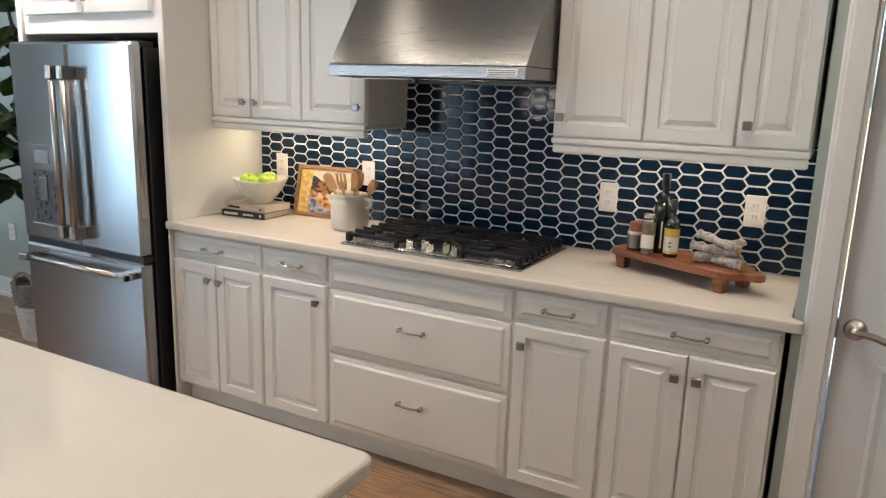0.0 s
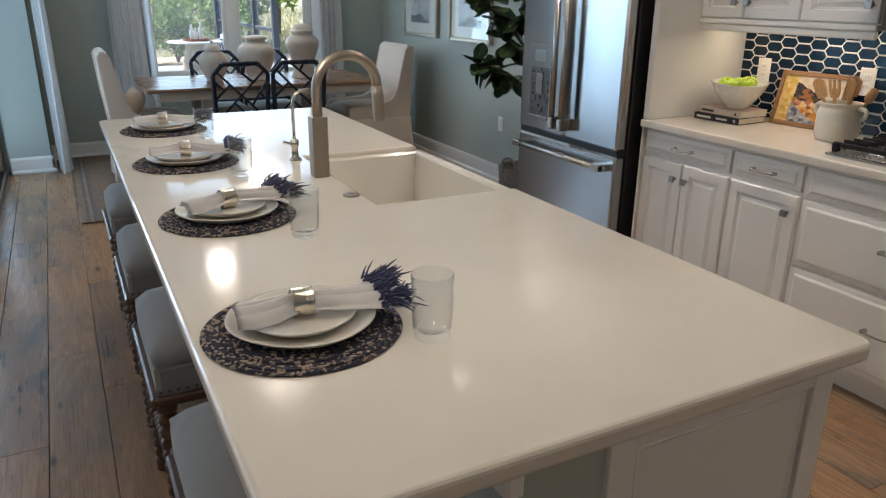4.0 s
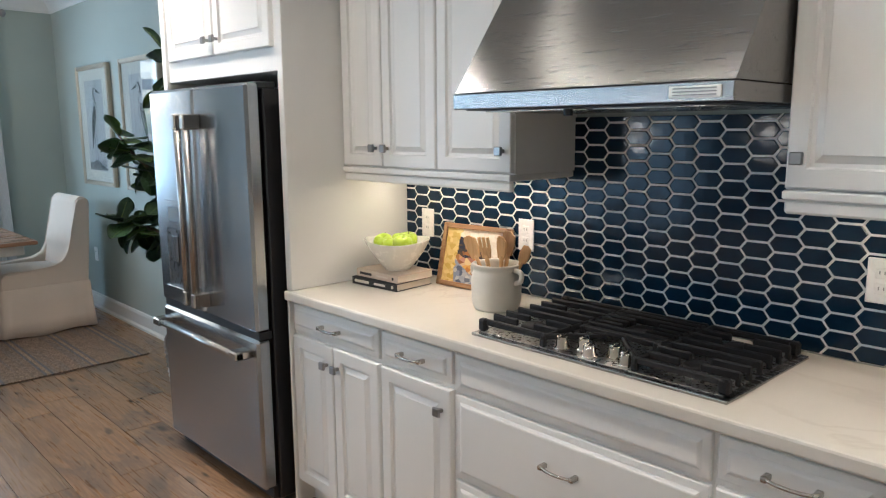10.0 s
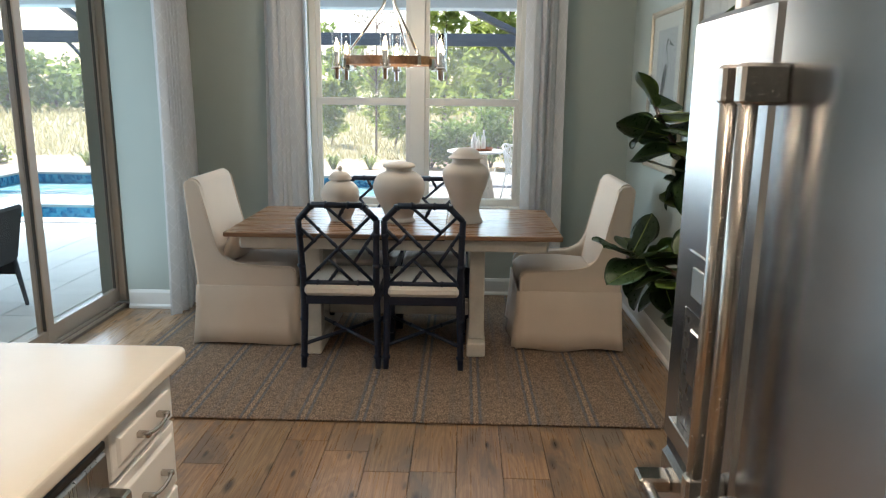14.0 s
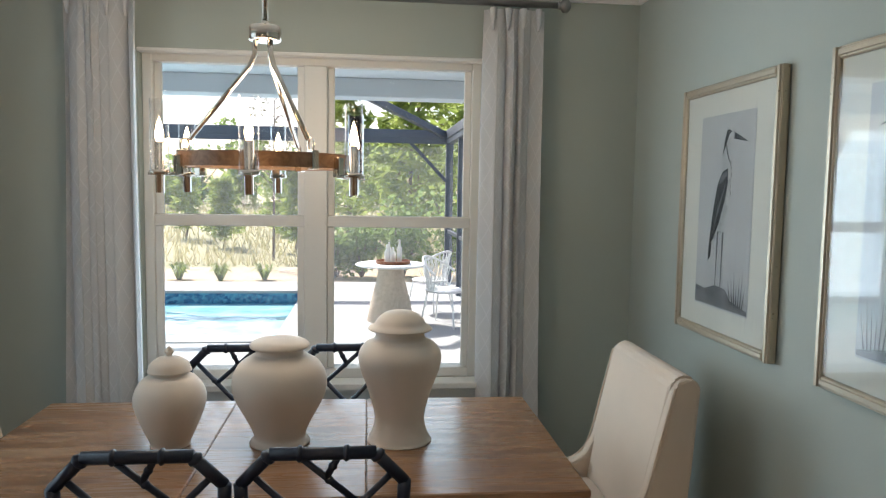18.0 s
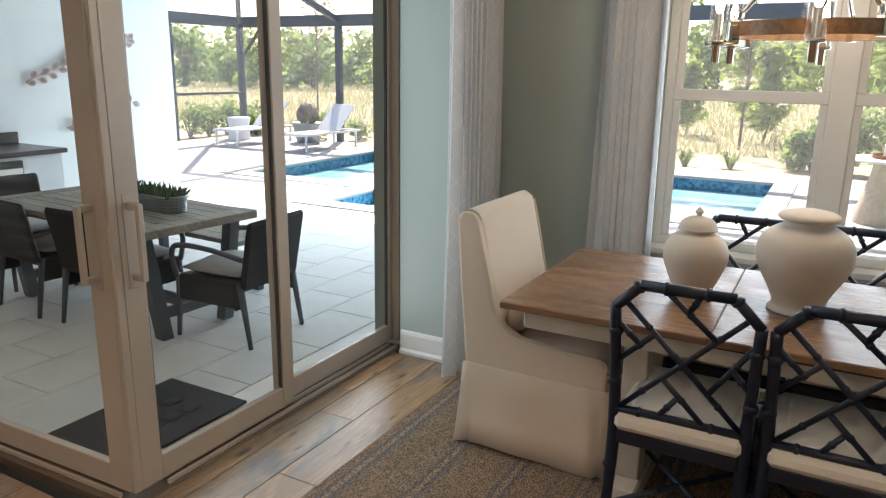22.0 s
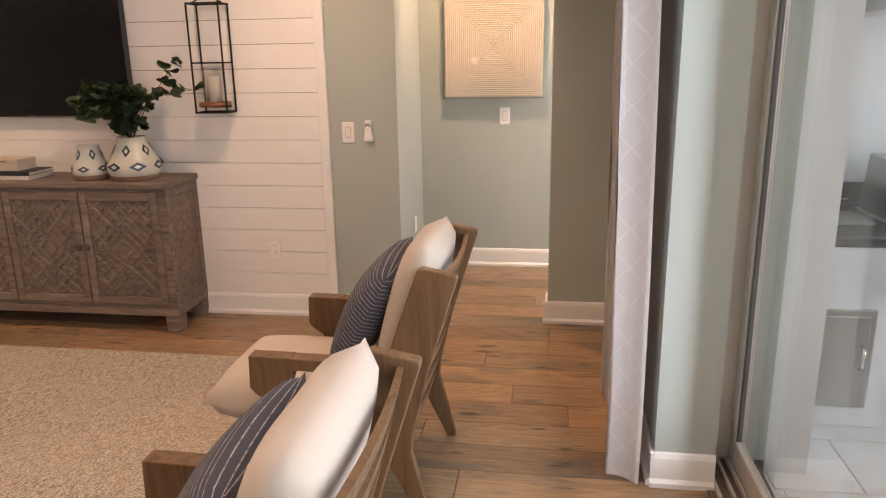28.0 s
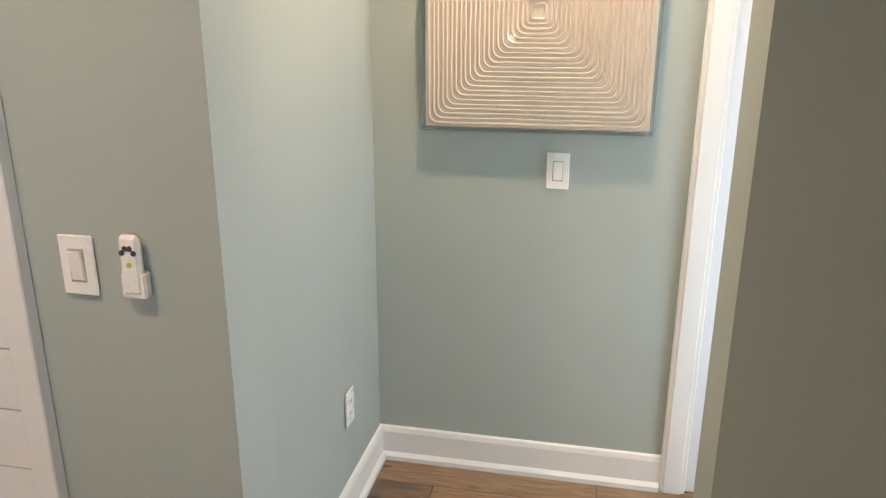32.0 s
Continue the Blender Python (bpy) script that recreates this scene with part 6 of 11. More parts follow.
part("stretcher", moved(lathe(spool(2 * (SW - 0.045), 0.017, 14), 12), pose(-(SW - 0.045), SD - 0.025, 0.22, 0, 90)), M["spool"], stool, smooth=True)
part("stretcher", moved(lathe(spool(2 * (SW - 0.045), 0.017, 14), 12), pose(-(SW - 0.045), -(SD - 0.025), 0.22, 0, 90)), M["spool"], stool, smooth=True)
bm = bmesh.new()
for k in range(17):
    u = -SD + 0.012 + (2 * SD - 0.024) * k / 16
    for sx in (-1, 1):
        lathe([(0.0, 0.0035), (0.0035, 0.0025), (0.005, 0.0)], 8, bm, 0, 0, 0)
        vs = list(bm.verts)[-17:]
        bmesh.ops.transform(bm, matrix=pose(sx * (SW - 0.003), u, 0.527, 0, sx * 90), verts=vs)
for k in range(21):
    u = -SW + 0.012 + (2 * SW - 0.024) * k / 20
    for sy in (-1, 1):
        lathe([(0.0, 0.0035), (0.0035, 0.0025), (0.005, 0.0)], 8, bm)
        vs = list(bm.verts)[-17:]
        bmesh.ops.transform(bm, matrix=pose(u, sy * (SD - 0.003), 0.527, -sy * 90), verts=vs)
tagged(part("nailhead_trim", bm, M["track"], stool, "dark bronze nailhead trim"), kind="stuff")
for x in (-2.09, -2.80, -3.50):
    copy_thing(stool, pose(x, 0.02, 0))

# ---- island pendants ----
mm, nt, b = nodes_of("lit_milk_glass")
b.inputs["Base Color"].default_value = (0.72, 0.64, 0.45, 1)
b.inputs["Roughness"].default_value = 0.25
b.inputs["Emission Color"].default_value = (1.0, 0.80, 0.46, 1)
b.inputs["Emission Strength"].default_value = 0.24
M["milk"] = mm
M["milk_lens"] = glow("lit_pendant_lens", (1.0, 0.93, 0.80), 0.6)
PZ = 1.578
pn = thing("pendant_light", "milk glass schoolhouse pendant with a polished nickel band, lit", "pendant light", -1.22, 0.258, PZ, group="island pendants")
part("shade", lathe(smoothed([(0.117, 0.026), (0.1147, 0.039), (0.106, 0.0695), (0.0965, 0.083), (0.0739, 0.104), (0.0515, 0.118), (0.0425, 0.130), (0.0355, 0.150), (0.034, 0.158)], 5), 48), M["milk"], pn, "glowing cream glass shade", True)
part("band", lathe([(0.104, 0.004), (0.138, 0.001), (0.1415, 0.005), (0.137, 0.008), (0.136, 0.019), (0.141, 0.022), (0.1425, 0.026), (0.138, 0.029), (0.114, 0.028)], 52), M["chrome"], pn, "polished nickel rim band", True)
for k in range(3):
    a = 2 * math.pi * k / 3 + 0.5
    part("band_screw", moved(lathe([(0.008, 0), (0.008, 0.008), (0.0055, 0.010), (0.0055, 0.016), (0, 0.017)], 14), pose(0.136 * math.cos(a), 0.136 * math.sin(a), 0.013, 0, 0, math.degrees(a)) @ pose(0, 0, 0, 0, 90)), M["chrome"], pn, smooth=True)
part("lens", lathe(smoothed([(0.0, -0.018), (0.035, -0.015), (0.075, -0.007), (0.106, 0.004)], 3), 72, ribs=1, rib=0.0015), M["milk_lens"], pn, "glowing ribbed glass lens", True)
part("fitter", lathe([(0.034, 0.152), (0.046, 0.155), (0.047, 0.163), (0.040, 0.167), (0.040, 0.200), (0.045, 0.204), (0.045, 0.213), (0.040, 0.217), (0.038, 0.230), (0.028, 0.237), (0.015, 0.256), (0.010, 0.27)], 30), M["pewter"], pn, "dark nickel fitter", True)
for s in (-1, 1):
    part("thumb_screw", moved(lathe([(0.005, 0), (0.005, 0.020), (0.010, 0.022), (0.010, 0.034), (0.006, 0.037), (0, 0.038)], 14), pose(s * 0.038, 0, 0.184, 0, s * 90)), M["pewter"], pn, smooth=True)
part("rod", tube([(0, 0, 0.26), (0, 0, H - PZ - 0.01)], 0.006, 10), M["pewter"], pn)
part("canopy", lathe([(0.0, H - PZ - 0.035), (0.02, H - PZ - 0.033), (0.06, H - PZ - 0.012), (0.062, H - PZ)], 28), M["chrome"], pn, smooth=True)
for x in (-2.25, -3.25):
    copy_thing(pn, pose(x, 0.25, PZ + 0.012))
for x in (-1.22, -2.25, -3.25):
    l = new("pendant_lamp", bpy.data.lights.new("pendant_lamp", "POINT"))
    l.data.energy, l.data.color, l.data.shadow_soft_size = 1.2, (1.0, 0.84, 0.64), 0.06
    l.location = (x, 0.255, 1.50)

# ---- fiddle-leaf fig in a basket ----
FX, FY = -4.24, 2.53
bs = thing("wicker_basket", "grey and white woven basket with loop handles holding a fig", "basket", FX, FY, 0)
M["wicker_grey"] = surface("grey_willow", (0.20, 0.17, 0.145), 0.8, 0.3, 30, 0.6, 90, dist=0.004)
M["wicker_white"] = surface("whitewashed_willow", (0.58, 0.55, 0.50), 0.8, 0.12, 30, 0.6, 90, dist=0.004)


def weave_band(r0, r1, z0, z1, rows, name, mat):
    bm = bmesh.new()
    for k in range(rows):
        z = z0 + (z1 - z0) * (k + 0.5) / rows
        r = r0 + (r1 - r0) * (k + 0.5) / rows
        tube([((r + 0.006 * (1 if (q + k) % 2 else -1)) * math.cos(2 * math.pi * q / 36), (r + 0.006 * (1 if (q + k) % 2 else -1)) * math.sin(2 * math.pi * q / 36), z) for q in range(36)], (z1 - z0) / rows * 0.55, 5, bm, closed=True)
    tagged(part(name, bm, M[mat], bs, "", True), kind="stuff")


weave_band(0.125, 0.155, 0.0, 0.22, 16, "lower_weave", "wicker_white")
weave_band(0.155, 0.165, 0.22, 0.36, 10, "upper_weave", "wicker_grey")
part("liner", lathe([(0.0, 0.005), (0.12, 0.005), (0.155, 0.33), (0, 0.33)], 28), M["spool"], bs)
for a in (20, 200):
    part("handle", moved(tube(curve3([(-0.055, 0, 0.33), (-0.05, 0.01, 0.41), (0, 0.012, 0.44), (0.05, 0.01, 0.41), (0.055, 0, 0.33)], 5), 0.009, 7), pose(0.16 * math.cos(radians(a + 90)), 0.16 * math.sin(radians(a + 90)), 0, 0, 0, a)), M["wicker_grey"], bs, smooth=True)
fg = thing("fiddle_leaf_fig", "tall fiddle-leaf fig with big dark glossy leaves", "plant", FX, FY, 0.33)
M["fig"] = surface("glossy_fig_leaf", (0.034, 0.066, 0.022), 0.32, 0.35, 7, 0.15, 18, dist=0.004, spec=0.6)
M["fig2"] = surface("young_fig_leaf", (0.07, 0.115, 0.022), 0.34, 0.25, 7, 0.15, 18, dist=0.004)
M["vein"] = surface("leaf_vein", (0.20, 0.26, 0.06), 0.5, 0.1, 7, 0, 18)


def fig_leaf(seed):
    """A broad fiddle-shaped blade along +x, curled, with a raised midrib."""
    r = random.Random(seed)
    bm = bmesh.new()
    nu, nv = 14, 8
    curl, cup = r.uniform(-0.5, 0.9), r.uniform(-0.12, 0.28)
    g = {}
    for i in range(nu + 1):
        u = i / nu
        w = 0.39 * (math.sin(math.pi * min(1, u * 1.0) ** 0.85) ** 0.7) * (0.62 + 0.52 * u) * (1 - 0.22 * math.exp(-((u - 0.36) / 0.11) ** 2)) + 0.012
        if u > 0.97:
            w *= 0.6
        for j in range(nv + 1):
            v = 2 * j / nv - 1
            wave = 0.018 * math.sin(9 * u + seed + (2 if v > 0 else 0)) * abs(v) ** 2
            z = -curl * 0.22 * u * u + cup * abs(v) * w + wave + 0.012 * math.cos(u * 26) * abs(v) * (1 - abs(v))
            g[i, j] = bm.verts.new((u * (1 - 0.12 * abs(curl) * u), v * w, z))
    for i in range(nu):
        for j in range(nv):
            bm.faces.new((g[i, j], g[i + 1, j], g[i + 1, j + 1], g[i, j + 1]))
    bmesh.ops.solidify(bm, geom=bm.faces[:], thickness=0.006)
    vb_ = bmesh.new()
    tube([g[i, nv // 2].co + Vector((0, 0, 0.004)) for i in range(nu + 1)], [0.012 * (1 - i / nu) + 0.002 for i in range(nu + 1)], 5, vb_)
    return bm, vb_


leaf_meshes = []
for s in range(6):
    a, v = fig_leaf(s)
    n0 = len(a.faces)
    a = joined(a, v)
    me = bpy.data.meshes.new("leaf")
    a.to_mesh(me)
    a.free()
    me.materials.append(M["fig2"] if s == 5 else M["fig"])
    me.materials.append(M["vein"])
    nv_ = 14 * 5 + 2
    for f in me.polygons[len(me.polygons) - nv_:]:
        f.material_index = 1
    me.shade_smooth()
    leaf_meshes.append(me)
rr = random.Random(11)
FIG_STEMS = [([(0, 0, 0), (0.03, -0.02, 0.4), (0.06, -0.04, 0.9), (0.05, -0.05, 1.3), (-0.02, -0.06, 1.66)], 0.55, 30),
             ([(0.05, -0.03, 0.80), (-0.07, -0.12, 0.96), (-0.18, -0.20, 1.08), (-0.27, -0.25, 1.20)], 0.32, 24),
             ([(0.04, -0.02, 0.50), (0.0, -0.13, 0.64), (-0.07, -0.25, 0.71), (-0.15, -0.33, 0.72)], 0.30, 28),
             ([(0.06, -0.04, 0.75), (-0.02, -0.10, 0.85), (-0.12, -0.13, 0.92)], 0.40, 12)]
for si, (st, f0, count) in enumerate(FIG_STEMS):
    path = curve3(st, 6)
    n_ = len(path)
    part("stem", tube(path, [0.018 * (1 - 0.5 * k / n_) if si == 0 else 0.012 * (1 - 0.5 * k / n_) for k in range(n_)], 7), M["spool"], fg, smooth=True)
    for k in range(count):
        f = f0 + (1 - f0) * (k + 0.5) / count
        p = path[min(int(f * (n_ - 1)), n_ - 1)]
        a = k * 2.4 + rr.uniform(-0.4, 0.4)
        lo = part("leaf", bmesh.new(), M["fig"], fg)
        lo.data = leaf_meshes[5 if rr.random() < 0.22 else rr.randrange(5)]
        s = rr.uniform(0.135, 0.20)
        lo.matrix_basis = Matrix.Translation(p) @ Euler((rr.uniform(-0.7, 0.7), rr.uniform(-0.35, 1.15) if f < 0.92 else rr.uniform(-1.1, 0.2), a)).to_matrix().to_4x4() @ Matrix.Scale(s, 4)

# ---- outside: lanai, pool, garden ----
GZ = -0.05
M["grass"] = surface("dry_field_grass", (0.36, 0.33, 0.18), 0.95, 0.30, 0.35, 0.6, 30, dist=0.03)
M["mulch"] = surface("straw_mulch", (0.52, 0.40, 0.27), 0.95, 0.25, 3, 0.6, 40, dist=0.01)
M["stone_counter"] = surface("dark_stone_counter", (0.055, 0.045, 0.045), 0.3, 0.15, 20, 0.03, 80)


def wicker_mat():
    """Flat strands woven over and under."""
    m, nt, b = nodes_of("black_wicker")
    tc = nt.nodes.new("ShaderNodeTexCoord")
    br = nt.nodes.new("ShaderNodeTexChecker")
    mp = nt.nodes.new("ShaderNodeMapping")
    mp.inputs["Scale"].default_value = (70, 70, 110)
    link(nt, tc.outputs["Object"], mp.inputs[0])
    br.inputs["Scale"].default_value = 1.0
    link(nt, mp.outputs[0], br.inputs["Vector"])
    n = noise_tex(nt, tc.outputs["Object"], 60, 3)
    link(nt, mix(nt, br.outputs[1], (0.010, 0.010, 0.012), ramp(nt, n, [(0.3, (0.018, 0.018, 0.021)), (0.7, (0.034, 0.034, 0.038))])), b.inputs["Base Color"])
    b.inputs["Roughness"].default_value = 0.6
    b.inputs["Specular IOR Level"].default_value = 0.2
    bump(nt, b, br.outputs[1], 0.6, 0.004)
    return m


M["wicker"] = wicker_mat()
M["pad"] = surface("grey_outdoor_cushion", (0.42, 0.41, 0.40), 0.9, 0.04, 4, 0.2, 300)
M["white_paint"] = surface("white_metal_paint", (0.78, 0.78, 0.77), 0.4, 0.02, 3, 0.02, 50)
M["sling"] = surface("white_sling_fabric", (0.75, 0.75, 0.74), 0.85, 0.03, 4, 0.2, 300)
M["zinc"] = surface("galvanised_zinc", (0.35, 0.37, 0.37), 0.45, 0.12, 10, 0.05, 60, metal=0.8)
M["bark_soil"] = surface("dark_potting_soil", (0.035, 0.026, 0.02), 0.95, 0.3, 40, 0.5, 120)
M["grill"] = surface("grill_stainless", (0.50, 0.49, 0.47), 0.34, 0.02, 3, 0.0, 240, metal=1.0, rvary=0.03)

PX0, PX1, PY0, PY1 = -16.05, -12.4, -7.0, 0.55
SPX0, SPX1, SPY0, SPY1 = -12.1, -11.0, -4.33, -2.2


def water():
    m, nt, b = nodes_of("pool_water")
    vec = coords(nt, (1, 1, 1), False)
    w = noise_tex(nt, vec, 3.2, 4, 0.5, 0.8)
    v = nt.nodes.new("ShaderNodeTexVoronoi")
    v.feature = "SMOOTH_F1"
    v.inputs["Scale"].default_value = 2.6
    link(nt, vec, v.inputs["Vector"])
    link(nt, ramp(nt, v.outputs[0], [(0.2, (0.26, 0.56, 0.62)), (0.7, (0.46, 0.74, 0.77))]), b.inputs["Base Color"])
    b.inputs["Roughness"].default_value = 0.06
    bump(nt, b, w, 0.35, 0.05)
    return m


def mosaic():
    m, nt, b = nodes_of("blue_pool_mosaic")
    vec = coords(nt, (1, 1, 1), False)
    v = nt.nodes.new("ShaderNodeTexVoronoi")
    v.inputs["Scale"].default_value = 22
    link(nt, vec, v.inputs["Vector"])
    link(nt, ramp(nt, v.outputs["Color"], [(0.2, (0.02, 0.10, 0.22)), (0.8, (0.10, 0.32, 0.45))]), b.inputs["Base Color"])
    b.inputs["Roughness"].default_value = 0.15
    return m


M["water"], M["mosaic"] = water(), mosaic()
gb = bmesh.new()
box(-400, 60, -300, -14.0, -0.6, GZ - 0.09, 0, gb)
box(-400, 60, 7.0, 300, -0.6, GZ - 0.09, 0, gb)
box(-400, -20.2, -14.0, 7.0, -0.6, GZ - 0.09, 0, gb)
box(6, 60, -14.0, 7.0, -0.6, GZ - 0.09, 0, gb)
structure("ground", gb, M["grass"], "dry yellow-green field of grass", "ground")
db = bmesh.new()
for p in ((-17.3, PX0, -11.7, 7), (PX0, PX1, -11.7, PY0), (PX0, PX1, PY1, 7), (PX1, SPX0, -11.7, 7), (SPX0, SPX1, -11.7, SPY0), (SPX0, SPX1, SPY1, 7), (SPX1, -5.46, -11.7, 7), (-5.46, 6, -11.7, -7.42), (-5.46, 6, 3.05, 7)):
    box(*p, -0.5, GZ - 0.02, 0, db)
structure("pool_deck", db, M["deck"], "pale sunlit pool deck", "deck")
wb = bmesh.new()
box(PX0, PX1, PY0, PY1, -1.2, GZ - 0.22, 0, wb)
box(SPX0, SPX1, SPY0, SPY1, -1.2, GZ - 0.22, 0, wb)
structure("pool_water", wb, M["water"], "clear turquoise pool water", "pool")
mb = bmesh.new()
for p in ((PX0 - 0.02, PX0 + 0.012, PY0, PY1), (PX0, PX1, PY0 - 0.02, PY0 + 0.012), (PX0, PX1, PY1 - 0.012, PY1 + 0.02), (PX1 - 0.012, PX1 + 0.02, PY0, PY1), (SPX0 - 0.02, SPX0 + 0.012, SPY0, SPY1), (SPX0, SPX1, SPY0 - 0.02, SPY0 + 0.012), (SPX0, SPX1, SPY1 - 0.012, SPY1 + 0.02), (SPX1 - 0.012, SPX1 + 0.02, SPY0, SPY1)):
    box(*p, -0.6, GZ - 0.045, 0, mb)
structure("pool_tile_band", mb, M["mosaic"], "blue mosaic waterline tile band", "pool tile")
cb = bmesh.new()
for p in ((PX0 - 0.3, PX0 + 0.03, PY0 - 0.3, PY1 + 0.3), (PX0 + 0.03, PX1 + 0.3, PY0 - 0.3, PY0 + 0.03), (PX0 + 0.03, PX1 + 0.3, PY1 - 0.03, PY1 + 0.3), (PX1 - 0.03, SPX0 + 0.03, PY0 + 0.03, PY1 - 0.03), (SPX0 + 0.03, SPX1 + 0.3, SPY0 - 0.3, SPY0 + 0.03), (SPX0 + 0.03, SPX1 + 0.3, SPY1 - 0.03, SPY1 + 0.3), (SPX1 - 0.03, SPX1 + 0.3, SPY0 + 0.03, SPY1 - 0.03)):
    box(*p, GZ - 0.05, GZ - 0.004, 0.01, cb)
structure("pool_coping", cb, M["deck"], "white pool coping", "coping")

# covered lanai
LX = -12.6
wall("wall_lanai_south", [(-9.95, -5.46, -5.95, -5.72, -0.1, 2.95)], "white stucco lanai wall", M["stucco"])
wall("wall_lanai_end", [(-9.95, -9.45, -6.30, -5.95, -0.1, 2.95)], "white stucco lanai pier", M["stucco"])
wall("wall_lanai_outer", [(-5.62, -5.46, -5.72, -4.60, -0.1, 2.95), (-7.62, -7.245, -0.98, -0.78, -0.1, 2.95), (-7.95, -7.75, -0.98, WY0, -0.1, 2.95), (-7.95, -7.75, WY1, 3.2, -0.1, 2.95), (-7.95, -7.75, WY0, WY1, -0.1, WZ0), (-7.95, -7.75, WY0, WY1, WZ1, 2.95), (-7.95, -7.62, -0.98, -0.78, -0.1, 2.95)], "white stucco outside wall", M["stucco"])
M["soffit"] = surface("pale_grey_soffit", (0.50, 0.54, 0.58), 0.8, 0.03, 2, 0.1, 60)
structure("lanai_roof", joined(box(LX, -5.10, -6.3, -0.43, 2.87, 3.15, 0), box(LX, -7.60, -0.43, 7.0, 2.87, 3.15, 0)), M["soffit"], "pale grey lanai soffit", "roof")
structure("lanai_beam", box(LX, LX + 0.35, -6.3, 7.0, 2.66, 2.87, 0.01), M["soffit"], "white lanai edge beam", "beam")
# southern eave is unseen, added to keep the sun out of the hall
structure("house_roof", joined(box(-7.75, 4.4, -7.5, 3.1, 2.90, 3.2, 0), box(-7.75, 4.4, -9.4, -7.5, 2.90, 3.2, 0)), M["soffit"], "plain roof slab with an added eave that blocks the sun", "roof")
for lx, ly in ((-9.2, 1.7), (-10.6, 1.7), (-9.2, 0.0), (-10.6, 0.0)):
    t = thing("soffit_light", "white recessed soffit light", "ceiling light", lx, ly, 2.868, group="soffit lights")
    part("trim_ring", lathe([(0.05, 0.0), (0.05, -0.01), (0.085, -0.006), (0.088, 0.001)], 20), M["trim"], t)
    part("lens", lathe([(0.0, -0.004), (0.05, -0.004)], 20), M["lens"], t)


# outdoor kitchen
ok = thing("outdoor_kitchen", "white stucco outdoor kitchen counter with a dark stone top", "outdoor kitchen", 0, 0, GZ)
part("base", box(-7.98, -5.63, -5.02, -5.72, 0, 0.83, 0.004), M["stucco"], ok)
part("countertop", box(-8.02, -5.63, -4.98, -5.718, 0.832, 0.875, 0.008), M["stone_counter"], ok, "dark stone countertop")
part("backsplash", box(-8.0, -5.63, -5.70, -5.718, 0.876, 0.985, 0.003), M["stone_counter"], ok)


def steel_door(x0, x1, z0, z1, hx):
    d = part("access_door", box(x0, x1, -5.02, -5.005, z0, z1, 0.003), M["grill"], ok, "stainless access door")
    part("door_panel", box(x0 + 0.025, x1 - 0.025, -5.006, -4.995, z0 + 0.025, z1 - 0.025, 0.003), M["grill"], d)
    for h in hx:
        part("handle", tube([(h, -4.993, z0 + 0.42 * (z1 - z0)), (h, -4.968, z0 + 0.46 * (z1 - z0)), (h, -4.968, z0 + 0.62 * (z1 - z0)), (h, -4.993, z0 + 0.66 * (z1 - z0))], 0.008, 8), M["chrome"], d, smooth=True)


steel_door(-5.98, -5.66, 0.10, 0.55, (-5.93,))
steel_door(-6.76, -6.10, 0.06, 0.58, (-6.40, -6.46))
bf = thing("beverage_fridge", "stainless outdoor beverage refrigerator under the counter", "refrigerator", -7.28, -5.0, GZ)
part("body", box(-0.30, 0.30, -0.03, 0.02, 0.03, 0.80, 0.003), M["black"], bf)
part("door", box(-0.275, 0.275, 0.02, 0.05, 0.06, 0.74, 0.004), M["grill"], bf)
part("glass", box(-0.22, 0.22, 0.05, 0.054, 0.12, 0.69, 0.002), surface("smoked_glass", (0.03, 0.03, 0.035), 0.08, 0.05, 3, 0, 30), bf)
part("handle", tube([(0.25, 0.05, 0.28), (0.25, 0.085, 0.30), (0.25, 0.085, 0.68), (0.25, 0.05, 0.70)], 0.009, 8), M["chrome"], bf, smooth=True)
gr = thing("built_in_grill", "stainless built-in gas grill with knobs", "grill", -6.43, -5.0, GZ)
part("control_panel", prism([(0.0, 0.60), (0.10, 0.62), (0.10, 0.80), (0.0, 0.83)], 0.72, "x", -0.36, 0.004), M["grill"], gr)
part("firebox", box(-0.36, 0.36, -0.62, 0.0, 0.60, 0.88, 0.004), M["grill"], gr)
bm = bmesh.new()
prof = [(0.03, 0.88), (0.035, 0.95), (0.0, 1.05), (-0.07, 1.12), (-0.18, 1.15), (-0.55, 1.15), (-0.60, 0.88)]
part("lid", prism(prof, 0.70, "x", -0.35, 0.006), M["grill"], gr, "domed stainless lid")
part("lid_handle", tube([(-0.29, 0.03, 0.955), (-0.29, 0.075, 0.955), (0.29, 0.075, 0.955), (0.29, 0.03, 0.955)], 0.013, 10), M["chrome"], gr, smooth=True)
for kx in (-0.26, -0.13, 0.13, 0.26):
    part("knob", moved(lathe([(0.032, 0), (0.032, 0.008), (0.024, 0.014), (0.022, 0.034), (0, 0.036)], 20), pose(kx, 0.098, 0.715, -90)), M["chrome"], gr, smooth=True)
part("thermometer", moved(lathe([(0.03, 0), (0.03, 0.012), (0, 0.014)], 20), pose(0, -0.035, 1.085, -45)), M["chrome"], gr)
vh = thing("vent_hood", "stainless outdoor vent hood on the wall", "range hood", -6.43, -5.70, 0)
part("canopy", prism([(0.0, 1.72), (0.68, 1.72), (0.68, 1.92), (0.35, 2.50), (0.0, 2.50)], 1.08, "x", -0.54, 0.006), M["grill"], vh)
part("chimney", box(-0.22, 0.22, 0.0, 0.34, 2.50, 2.87, 0.003), M["grill"], vh)
osk = thing("bar_sink", "small steel bar sink with a gooseneck tap in the counter", "sink", -5.85, -5.35, 0.826)
